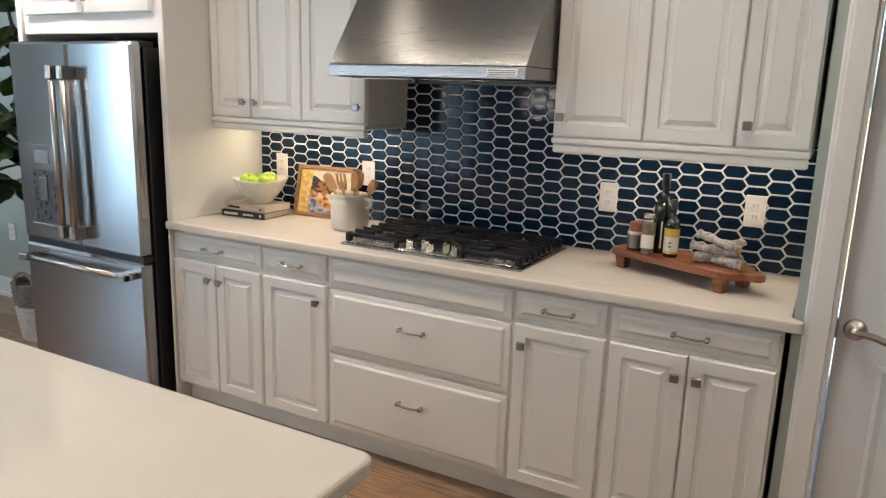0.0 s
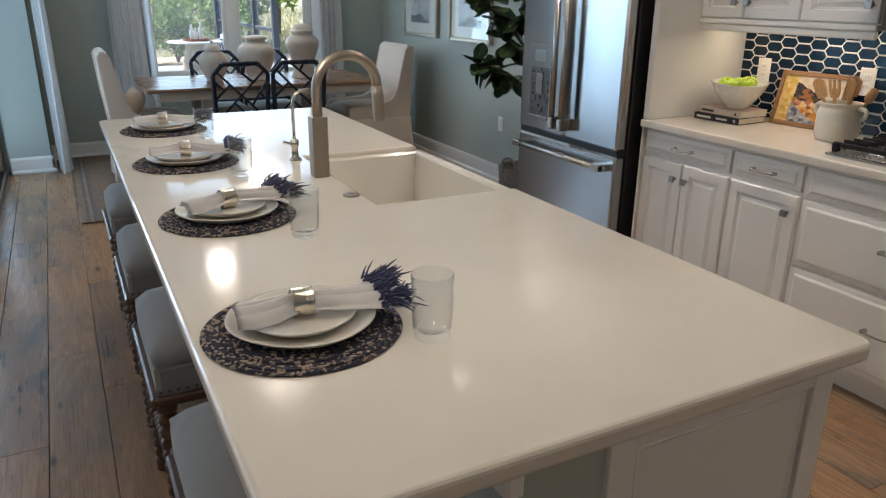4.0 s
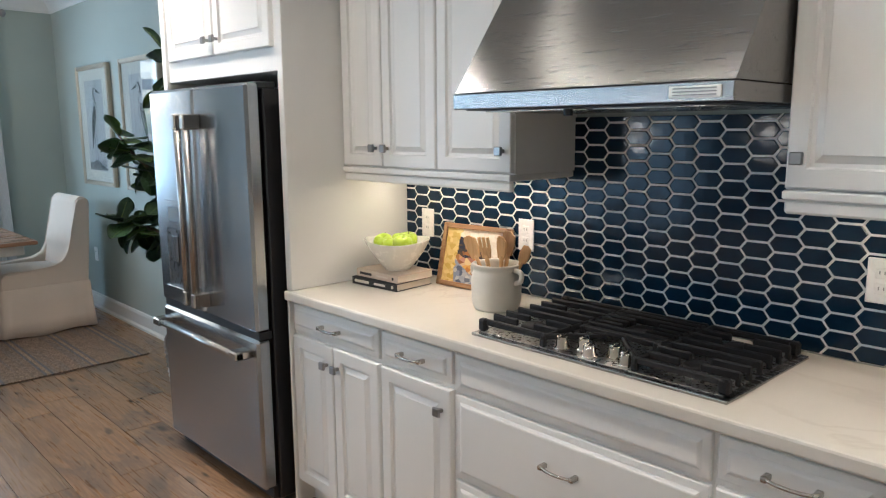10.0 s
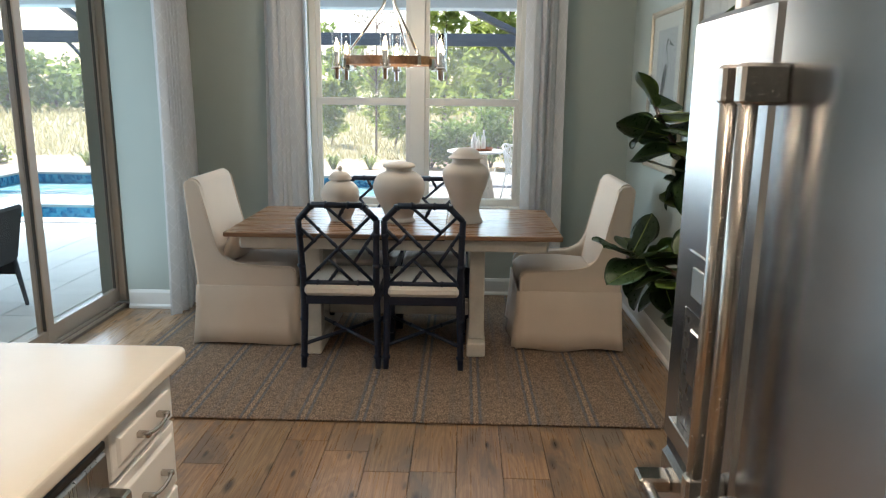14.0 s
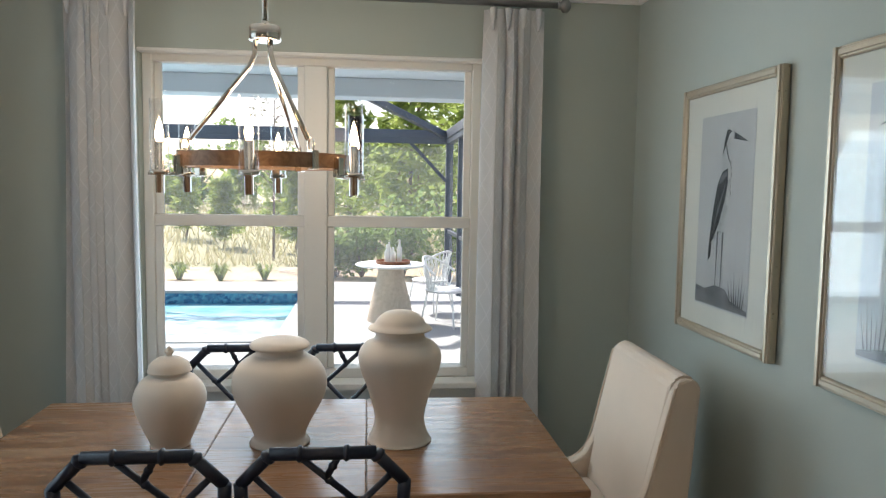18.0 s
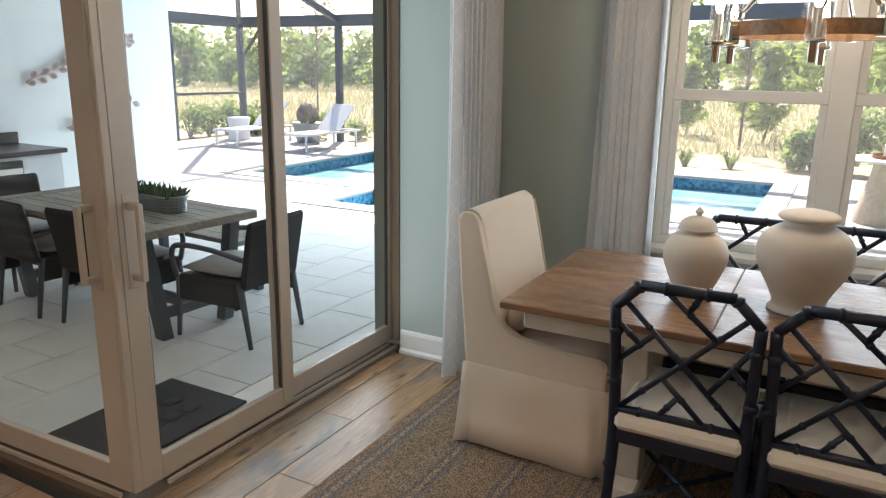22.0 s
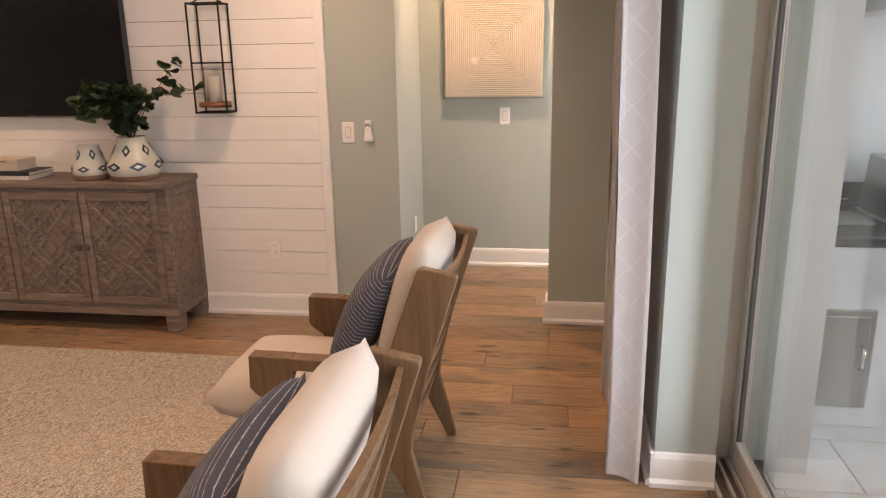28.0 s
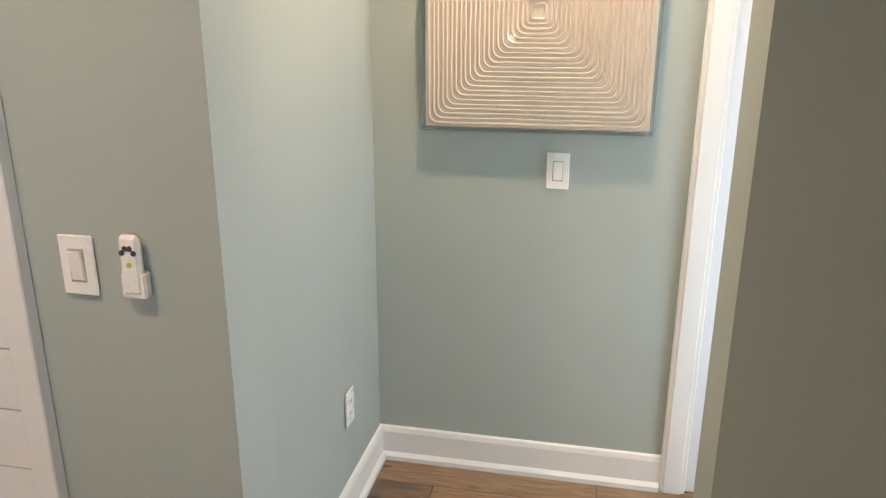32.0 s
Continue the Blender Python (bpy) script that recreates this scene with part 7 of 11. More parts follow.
part("basin", joined(box(-0.16, 0.16, -0.14, 0.14, -0.002, 0.008, 0.003), box(-0.13, 0.13, -0.11, 0.11, 0.004, 0.0095, 0.002)), M["grill"], osk)
part("tap", tube([(0, -0.18, 0.0), (0, -0.18, 0.20)] + [(0, -0.18 + 0.06 - 0.06 * math.cos(a), 0.20 + 0.06 * math.sin(a)) for a in [math.pi * k / 8 for k in range(1, 9)]] + [(0, -0.06, 0.16)], 0.009, 8), M["chrome"], osk, smooth=True)
for s in (-1, 1):
    part("tap_handle", joined(tube([(s * 0.09, -0.18, 0), (s * 0.09, -0.18, 0.05)], 0.012, 10), tube([(s * 0.09, -0.18, 0.05), (s * 0.15, -0.18, 0.055)], 0.007, 8)), M["chrome"], osk, smooth=True)
bx = thing("outdoor_outlet_box", "grey weatherproof outlet box on stucco", "outlet", -6.92, -5.718, 1.17)
part("box", box(-0.04, 0.04, 0.0, 0.045, -0.065, 0.065, 0.006), M["zinc"], bx)
part("cover", box(-0.033, 0.033, 0.045, 0.055, -0.055, 0.055, 0.006), M["zinc"], bx)
sw2 = thing("outdoor_switch", "white weatherproof switch plate on stucco", "switch", -5.90, -5.718, 1.72)
part("plate", box(-0.036, 0.036, 0.0, 0.008, -0.059, 0.059, 0.003), M["plastic"], sw2)

# aloe in a patterned pot and a vine ball
M["aloe"] = surface("aloe_green", (0.05, 0.10, 0.05), 0.45, 0.2, 10, 0.1, 60)
M["vine"] = surface("grey_vine", (0.30, 0.26, 0.23), 0.8, 0.2, 12, 0.3, 80)
po = thing("potted_aloe", "spiky green aloe in a blue and white pot", "potted plant", -7.42, -5.38, 0.826)
pot = part("pot", lathe([(0.062, 0), (0.07, 0.01), (0.082, 0.13), (0.085, 0.135), (0.075, 0.135), (0.07, 0.10), (0, 0.10)], 24), M["white_ceramic"], po, smooth=True)
for k in range(8):
    a = 2 * math.pi * k / 8
    part("pattern", moved(box(-0.016, 0.016, -0.002, 0.002, 0.03, 0.11, 0.001), pose(0.077 * math.cos(a), 0.077 * math.sin(a), 0, 4, 0, math.degrees(a) + 90)), M["mosaic"], pot)
rnd = random.Random(5)
for k in range(17):
    a, t_ = k * 2.4, 0.25 + 0.65 * k / 17
    d = Vector((math.cos(a) * t_, math.sin(a) * t_, 1.0 - 0.4 * t_)).normalized()
    L = 0.22 + 0.05 * rnd.random()
    pts = [Vector((0, 0, 0.10)) + d * L * s + Vector((0, 0, -0.05 * s * s * t_)) for s in (0, 0.3, 0.6, 0.85, 1.0)]
    part("leaf", tube(pts, [0.014, 0.020, 0.016, 0.008, 0.001], 6), M["aloe"], po, smooth=True)
vb = thing("vine_ball", "grey woven vine ball on the stone counter", "decoration", -7.16, -5.36, 0.826 + 0.105)
bm = bmesh.new()
for k in range(18):
    ax = Vector((rnd.gauss(0, 1), rnd.gauss(0, 1), rnd.gauss(0, 1))).normalized()
    u = ax.orthogonal().normalized()
    w = ax.cross(u)
    tube([(u * math.cos(q) + w * math.sin(q)) * (0.1 + 0.004 * math.sin(3 * q + k)) for q in [2 * math.pi * i / 20 for i in range(20)]], 0.0035, 5, bm, closed=True)
part("strands", bm, M["vine"], vb)

# metal branch art on the lanai wall
M["leafmetal"] = surface("rose_bronze_leaf", (0.30, 0.20, 0.165), 0.4, 0.15, 6, 0.05, 60, metal=0.5)
LEAF_OUT = [(0.0, 0.0), (0.022, 0.012), (0.045, 0.030), (0.072, 0.034), (0.095, 0.022), (0.112, 0.0), (0.095, -0.022), (0.072, -0.034), (0.045, -0.030), (0.022, -0.012)]
for wx, wz, half, rise, count in ((-8.72, 1.62, 0.60, 0.22, 22), (-8.90, 1.06, 0.40, 0.12, 15), (-8.93, 1.74, 0.38, 0.10, 13)):
    wa = thing("wall_art_branch", "rose bronze metal leaf branch on the stucco wall", "wall art", wx, -5.70, wz, group="metal branches")
    part("stem", tube(curve3([(half, 0.02, -rise), (half * 0.3, 0.035, -0.03), (-half * 0.4, 0.035, rise * 0.35), (-half, 0.02, rise)]), 0.005, 6), M["leafmetal"], wa)
    for k in range(count):
        u = k / (count - 1) * 2 - 1
        s = 1 if k % 2 else -1
        tilt = math.degrees(math.atan2(rise, half)) - 180 + s * (38 if k % 3 else 22)
        lf = part("leaf", moved(prism(LEAF_OUT, 0.004, "y", 0.0), pose(-u * half, 0.026 + 0.005 * (k % 3), u * rise, 0, tilt, 0)), M["leafmetal"], wa)
        part("vein", moved(prism([(q[0] * 0.62 + 0.026, q[1] * 0.45) for q in LEAF_OUT], 0.003, "y", 0.003), pose(-u * half, 0.026 + 0.005 * (k % 3), u * rise, 0, tilt, 0)), M["bronze"], lf)

# patio table, bench, chairs
ot = thing("outdoor_dining_table", "weathered plank-top outdoor table with a dark metal base", "table", -6.92, -2.90, GZ, -4)
for k in range(8):
    w = 0.86 / 8
    part("top_plank", box(-0.43 + w * k + 0.003, -0.43 + w * (k + 1) - 0.003, -0.755, 0.755, 0.685, 0.72, 0.004), M["weathered"], ot)
for s in (-1, 1):
    part("breadboard", box(-0.43, 0.43, s * 0.761, s * 0.895, 0.672, 0.723, 0.004), M["weathered"], ot)
part("apron", joined(box(-0.43, -0.40, -0.755, 0.755, 0.672, 0.684, 0.003), box(0.40, 0.43, -0.755, 0.755, 0.672, 0.684, 0.003)), M["bronze"], ot)
for sx in (-1, 1):
    for sy in (-1, 1):
        part("leg", moved(box(-0.04, 0.04, -0.04, 0.04, 0, 0.672, 0.004), Matrix(((1, 0, sx * 0.15, sx * 0.235), (0, 1, 0, sy * 0.75), (0, 0, 1, 0), (0, 0, 0, 1)))), M["bronze"], ot)
for sy in (-1, 1):
    part("stretcher", box(-0.21, 0.21, sy * 0.75 - 0.025, sy * 0.75 + 0.025, 0.13, 0.19, 0.003), M["bronze"], ot)
part("stretcher", box(-0.03, 0.03, -0.725, 0.725, 0.13, 0.19, 0.003), M["bronze"], ot)
bn = thing("outdoor_bench", "weathered plank bench with dark metal legs", "bench", -7.60, -2.95, GZ, -4)
for k in range(3):
    part("plank", box(-0.19 + 0.128 * k, -0.066 + 0.128 * k, -0.72, 0.72, 0.42, 0.455, 0.003), M["weathered"], bn)
for sy in (-1, 1):
    for sx in (-1, 1):
        part("leg", moved(box(-0.03, 0.03, -0.03, 0.03, 0, 0.42, 0.003), pose(sx * 0.14, sy * 0.55, 0, 0, -sx * 6 * 0, 0)), M["bronze"], bn)


def patio_chair(x, y, rz):
    t = thing("wicker_armchair", "black woven wicker patio armchair with a grey seat cushion", "chair", x, y, GZ, rz, "patio chairs")
    part("seat", box(-0.26, 0.26, -0.25, 0.26, 0.34, 0.40, 0.02), M["wicker"], t)
    part("front_apron", prism([(-0.26, 0.34), (-0.20, 0.22), (0.0, 0.27), (0.20, 0.22), (0.26, 0.34)], 0.02, "y", -0.26), M["wicker"], t)
    part("back", moved(box(-0.26, 0.26, -0.02, 0.02, 0.0, 0.42, 0.018), pose(0, 0.25, 0.36, -11)), M["wicker"], t)
    part("cushion", cushion(-0.24, 0.24, -0.25, 0.22, 0.40, 0.47, 0.01), M["pad"], t, "grey seat cushion", True)
    for sx in (-1, 1):
        part("leg", tube([(sx * 0.245, -0.235, 0.40), (sx * 0.26, -0.26, 0.0)], [0.022, 0.014], 8), M["bronze"], t, smooth=True)
        part("leg", tube([(sx * 0.245, 0.235, 0.40), (sx * 0.25, 0.30, 0.0)], [0.022, 0.014], 8), M["bronze"], t, smooth=True)
        part("side_panel", box(sx * 0.25 - 0.012, sx * 0.25 + 0.012, -0.24, 0.25, 0.24, 0.40, 0.008), M["wicker"], t)
        part("arm", tube(curve3([(sx * 0.26, -0.24, 0.38), (sx * 0.275, -0.26, 0.52), (sx * 0.28, -0.20, 0.59), (sx * 0.28, 0.05, 0.59), (sx * 0.265, 0.28, 0.55)], 5), 0.017, 8), M["bronze"], t, smooth=True)
    return t


c1 = patio_chair(-7.00, -1.90, 3)
for x, y, rz in ((-6.79, -2.70, -90), (-6.78, -3.39, -94), (-7.02, -4.08, 173)):
    copy_thing(c1, pose(x, y, GZ, 0, 0, rz))
pl = thing("planter_trough", "galvanised trough planter of green succulents on the table", "planter", -6.98, -2.66, GZ + 0.7205, -4)
def stadium(hw, hl, z, n=10):
    """An oval outline at height z: straight sides, round ends."""
    e = hl - hw
    return [(hw * math.cos(q), e + hw * math.sin(q), z) for q in [math.pi * i / n for i in range(n + 1)]] + [(-hw * math.cos(q), -e - hw * math.sin(q), z) for q in [math.pi * i / n for i in range(n + 1)]]


bm = bmesh.new()
rings = []
for k in range(15):
    z = 0.105 * k / 14
    w = 0.085 + 0.012 * k / 14 + (0.0018 if k % 2 else -0.0018)
    rings.append([bm.verts.new(p) for p in stadium(w, 0.35 + w - 0.085, z)])
for a, b in zip(rings, rings[1:]):
    for q in range(len(a)):
        bm.faces.new((a[q], a[(q + 1) % len(a)], b[(q + 1) % len(a)], b[q]))
bm.faces.new(rings[0][::-1])
bmesh.ops.solidify(bm, geom=bm.faces[:], thickness=0.002)
part("trough", bm, M["zinc"], pl, "ribbed oval galvanised trough")
part("rim", tube(stadium(0.099, 0.363, 0.106), 0.005, 6, closed=True), M["zinc"], pl)
part("soil", prism([(p[0], p[1]) for p in stadium(0.09, 0.352, 0)], 0.012, "z", 0.085), M["bark_soil"], pl)
M["succ"] = surface("grey_green_succulent", (0.07, 0.12, 0.05), 0.6, 0.35, 18, 0.1, 60)
bm = bmesh.new()
for k in range(420):
    x, y = rnd.uniform(-0.09, 0.09), rnd.uniform(-0.34, 0.34)
    d = Vector((rnd.gauss(0, 0.5), rnd.gauss(0, 0.5), 1)).normalized()
    L = rnd.uniform(0.03, 0.085)
    p = Vector((x, y, 0.095))
    tube([p, p + d * L * 0.6, p + d * L], [0.005, 0.006, 0.001], 4, bm)
tagged(part("succulents", bm, M["succ"], pl, "green succulent leaves"), kind="stuff")
mt = thing("door_mat", "dark rubber door mat with worn raised lettering", "door mat", -5.87, -1.38, GZ)
part("mat", box(-0.36, 0.36, -0.27, 0.27, 0, 0.014, 0.004), surface("dark_rubber_mat", (0.035, 0.035, 0.037), 0.85, 0.15, 20, 0.5, 120), mt)
for r, n in ((0.09, 4), (-0.04, 3)):
    for k in range(n):
        part("text_bar", box(-0.2 + 0.11 * k, -0.12 + 0.11 * k, r - 0.035, r + 0.035, 0.014, 0.017, 0.002), M["black"], mt)


# loungers, side tables, white cafe set by the pool
def lounger(x, y, rz, up=42):
    t = thing("sun_lounger", "white metal sun lounger with a raised sling back", "sun lounger", x, y, GZ - 0.02, rz, "sun loungers")
    part("frame", joined(box(-0.32, -0.28, -0.98, 0.95, 0.30, 0.34, 0.004), box(0.28, 0.32, -0.98, 0.95, 0.30, 0.34, 0.004), box(-0.28, 0.28, -0.98, -0.94, 0.30, 0.34, 0.004), box(-0.28, 0.28, 0.91, 0.95, 0.30, 0.34, 0.004)), M["white_paint"], t)
    part("sling", box(-0.28, 0.28, -0.94, 0.22, 0.322, 0.335, 0.003), M["sling"], t)
    b = part("backrest", moved(box(-0.30, 0.30, 0.0, 0.78, -0.012, 0.012, 0.006), pose(0, 0.22, 0.345, up)), M["sling"], t, "raised white sling backrest")
    for sx in (-1, 1):
        for sy in (-0.90, 0.80):
            part("leg", box(sx * 0.30 - 0.02, sx * 0.30 + 0.02, sy - 0.02, sy + 0.02, 0, 0.30, 0.004), M["white_paint"], t)
    return t


lg = lounger(-16.05, -8.3, 90)
copy_thing(lg, pose(-16.05, -10.15, GZ - 0.02, 0, 0, 90))
for x, y in ((-16.35, -10.95),):
    st = thing("drum_side_table", "white drum side table by the loungers", "side table", x, y, GZ - 0.02)
    part("drum", lathe([(0.26, 0), (0.22, 0.25), (0.26, 0.48), (0.25, 0.50), (0, 0.50)], 28), M["white_paint"], st, smooth=True)
pt = thing("patio_planter", "grey planter with a woven vine sphere", "planter", -16.75, -9.25, GZ - 0.02)
part("pot", lathe([(0.24, 0), (0.34, 0.40), (0.35, 0.44), (0.30, 0.44), (0, 0.40)], 28), M["zinc"], pt, smooth=True)
bm = bmesh.new()
for k in range(26):
    ax = Vector((rnd.gauss(0, 1), rnd.gauss(0, 1), rnd.gauss(0, 1))).normalized()
    u = ax.orthogonal().normalized()
    w = ax.cross(u)
    tube([Vector((0, 0, 0.62)) + (u * math.cos(q) + w * math.sin(q)) * 0.24 for q in [2 * math.pi * i / 18 for i in range(18)]], 0.012, 4, bm, closed=True)
part("sphere", bm, M["vine"], pt)
cf = thing("cafe_table", "round white cafe table with a pale woven cone base", "table", -13.4, 1.87, GZ - 0.02)
part("tabletop", lathe([(0.0, 0.72), (0.44, 0.72), (0.46, 0.735), (0.44, 0.75), (0, 0.75)], 36), M["white_paint"], cf, smooth=True)
part("pedestal", lathe([(0.30, 0), (0.30, 0.03), (0.26, 0.25), (0.18, 0.55), (0.16, 0.72)], 28), surface("sand_wicker", (0.50, 0.42, 0.33), 0.8, 0.15, 20, 0.4, 60), cf, smooth=True)
ty = thing("serving_tray", "round wooden serving tray with bottles", "tray", -13.4, 1.9, GZ + 0.73)
part("tray", lathe([(0, 0), (0.22, 0), (0.23, 0.04), (0.22, 0.04), (0.21, 0.012), (0, 0.012)], 28), M["board_wood"], ty)
for k, (x, y, h) in enumerate(((-0.08, -0.05, 0.26), (0.02, 0.08, 0.30), (0.06, -0.08, 0.24), (-0.02, 0.0, 0.20))):
    bt = thing("bottle", "pale glass bottle standing on a tray", "bottle", -13.4 + x, 1.9 + y, GZ + 0.743)
    part("glass", lathe([(0.035, 0), (0.036, h * 0.6), (0.014, h * 0.78), (0.013, h), (0, h)], 14), M["white_ceramic"], bt, smooth=True)


def cafe_chair(x, y, rz):
    t = thing("wire_chair", "white open-weave wire patio chair", "chair", x, y, GZ - 0.02, rz, "cafe chairs")
    part("seat", lathe([(0, 0.43), (0.24, 0.43), (0.26, 0.45), (0.24, 0.46), (0, 0.46)], 24), M["white_paint"], t)
    arc = [(0.30 * math.cos(a), 0.28 * math.sin(a) + 0.0, 0.66 + 0.20 * math.sin(a)) for a in [math.pi * k / 14 for k in range(15)]]
    part("back_rail", tube(arc, 0.016, 8), M["white_paint"], t, smooth=True)
    for k in range(1, 14):
        a = math.pi * k / 14
        p0 = (0.24 * math.cos(a), 0.22 * math.sin(a), 0.45)
        for dk in (-1, 1):
            q = math.pi * min(max(k + dk, 0), 14) / 14
            part("wire", tube([p0, (0.30 * math.cos(q), 0.28 * math.sin(q), 0.66 + 0.20 * math.sin(q))], 0.006, 5), M["white_paint"], t)
    for sx in (-1, 1):
        for sy in (-1, 1):
            part("leg", tube([(sx * 0.17, sy * 0.17, 0.43), (sx * 0.23, sy * 0.23, 0)], 0.011, 6), M["white_paint"], t)
    return t


cc = cafe_chair(-13.1, 2.55, 150)
copy_thing(cc, pose(-14.15, 2.45, GZ - 0.02, 0, 0, -40))

# screen cage
cg = thing("pool_cage", "dark bronze aluminium pool screen cage", "pool cage")
CX, CY0, CY1, CZ = -17.3, -11.7, 3.05, 2.59
M["cage"] = surface("slate_bronze_aluminium", (0.09, 0.10, 0.12), 0.45, 0.05, 4, 0.03, 80)


def bar(x0, y0, z0, x1, y1, z1, w=0.045):
    p, q = Vector((x0, y0, z0)), Vector((x1, y1, z1))
    d = q - p
    bm = box(-w, w, -w, w, 0, d.length, 0.004)
    bm.transform(Matrix.Translation(p) @ d.to_track_quat("Z", "Y").to_matrix().to_4x4())
    part("beam" if abs(d.z) < d.length * 0.8 else "post", bm, M["cage"], cg)


for y in (-11.7, -8.75, -5.8, -2.85, 3.05):
    bar(CX, y, -0.1, CX, y, CZ - 0.1, 0.065)
    e = max(-9.4, min(0.8, y))
    bar(CX, y, CZ, -14.9, e, 3.35, 0.055)
    if y not in (-11.7, 3.05):
        bar(-14.9, y, 3.35, LX + 0.1, y, 3.55, 0.05)
for y, s in ((3.05, -1), (-11.7, 1), (-2.85, 1), (-5.8, -1)):
    bar(CX, y, 1.74, CX, y + s * 0.72, CZ - 0.1, 0.03)
for x in (-15.6, -13.9, -12.55):
    bar(x, CY1, -0.1, x, CY1, CZ, 0.05)
for x in (-15.2, -13.1):
    bar(x, CY0, -0.1, x, CY0, CZ, 0.035)
for x0, y0, x1, y1 in ((CX, CY0, CX, CY1), (CX, CY0, LX, CY0), (CX, CY1, LX, CY1)):
    bar(x0, y0, CZ + 0.05, x1, y1, CZ + 0.05, 0.075)
    bar(x0, y0, CZ - 0.06, x1, y1, CZ - 0.06, 0.06)
bar(CX, CY0, 0.95, LX, CY0, 0.95, 0.03)
bar(CX, CY1, 0.88, LX, CY1, 0.88, 0.03)
bar(-14.9, -9.4, 3.35, -14.9, 0.8, 3.35, 0.055)
bar(LX + 0.1, CY0, 3.55, LX + 0.1, CY1, 3.55, 0.06)


def screen_mat():
    """Insect screen: mostly see-through, its colour made pale to stand in for sun glare and haze."""
    m, nt, b = nodes_of("insect_screen")
    b.inputs["Base Color"].default_value = (0.50, 0.53, 0.56, 1)
    b.inputs["Roughness"].default_value = 0.9
    tl = nt.nodes.new("ShaderNodeBsdfTranslucent")
    tl.inputs[0].default_value = (0.50, 0.53, 0.56, 1)
    th = nt.nodes.new("ShaderNodeMixShader")
    link(nt, b.outputs[0], th.inputs[1])
    link(nt, tl.outputs[0], th.inputs[2])
    tr = nt.nodes.new("ShaderNodeBsdfTransparent")
    mx = nt.nodes.new("ShaderNodeMixShader")
    mx.inputs[0].default_value = 0.085
    link(nt, tr.outputs[0], mx.inputs[1])
    link(nt, th.outputs[0], mx.inputs[2])
    link(nt, mx.outputs[0], nt.nodes["Material Output"].inputs[0])
    return m


M["screen"] = screen_mat()
ys = (-11.7, -8.75, -5.8, -2.85, 3.05)
for y0, y1 in zip(ys, ys[1:]):
    part("screen", box(CX - 0.001, CX, y0 + 0.07, y1 - 0.07, -0.05, CZ - 0.13, 0), M["screen"], cg, "fine insect screen").visible_shadow = False
for y, xs in ((CY1, (CX, -15.6, -13.9, -12.55)), (CY0, (CX, -15.2, -13.1, LX))):
    for x0, x1 in zip(xs, xs[1:]):
        part("screen", box(x0 + 0.07, x1 - 0.06, y - 0.001, y, -0.05, CZ - 0.13, 0), M["screen"], cg, "fine insect screen").visible_shadow = False


# ---- planting ----
def leaf_mat(name, c1, c2, trans=0.25):
    m, nt, b = nodes_of(name)
    rnd_ = nt.nodes.new("ShaderNodeNewGeometry").outputs["Random Per Island"]
    col = ramp(nt, rnd_, [(0.0, c1), (1.0, c2)])
    link(nt, col, b.inputs["Base Color"])
    b.inputs["Roughness"].default_value = 0.55
    out = nt.nodes["Material Output"]
    tl = nt.nodes.new("ShaderNodeBsdfTranslucent")
    link(nt, col, tl.inputs[0])
    mx = nt.nodes.new("ShaderNodeMixShader")
    mx.inputs[0].default_value = trans
    link(nt, b.outputs[0], mx.inputs[1])
    link(nt, tl.outputs[0], mx.inputs[2])
    link(nt, mx.outputs[0], out.inputs[0])
    return m


M["bark"] = surface("grey_bark", (0.16, 0.12, 0.095), 0.9, 0.25, 8, 0.6, 40, dist=0.01)
M["leaf_a"] = leaf_mat("bright_leaves", (0.14, 0.21, 0.035), (0.28, 0.36, 0.09), 0.65)
M["leaf_b"] = leaf_mat("dark_leaves", (0.15, 0.23, 0.07), (0.28, 0.37, 0.13), 0.65)
M["leaf_c"] = leaf_mat("pine_needles", (0.20, 0.27, 0.06), (0.37, 0.43, 0.13), 0.65)
M["buds"] = leaf_mat("pale_buds", (0.30, 0.28, 0.20), (0.45, 0.43, 0.32))
M["leaf_d"] = leaf_mat("dry_grass_blades", (0.34, 0.32, 0.15), (0.55, 0.48, 0.28), 0.4)


def leaf_cloud(bm, rr, c, r, n, size, squash=1.0, long=1.6):
    """Leaves as small bent blades scattered in a lumpy volume."""
    for _ in range(n):
        d = Vector((rr.gauss(0, 1), rr.gauss(0, 1), rr.gauss(0, 1))).normalized() * (rr.random() ** 0.45)
        p = Vector(c) + Vector((d.x * r, d.y * r, d.z * r * squash))
        a = Vector((rr.gauss(0, 1), rr.gauss(0, 1), rr.gauss(0, 0.7) - 0.1)).normalized()
        b = a.orthogonal().normalized()
        q = rr.uniform(0, 6.28)
        b = b * math.cos(q) + a.cross(b) * math.sin(q)
        s = size * rr.uniform(0.6, 1.3)
        v = [bm.verts.new(p + a * (s * long * t_) + b * (s * w)) for t_, w in ((-0.5, 0), (0.0, 0.5), (0.5, 0), (0.0, -0.5))]
        bm.faces.new(v)


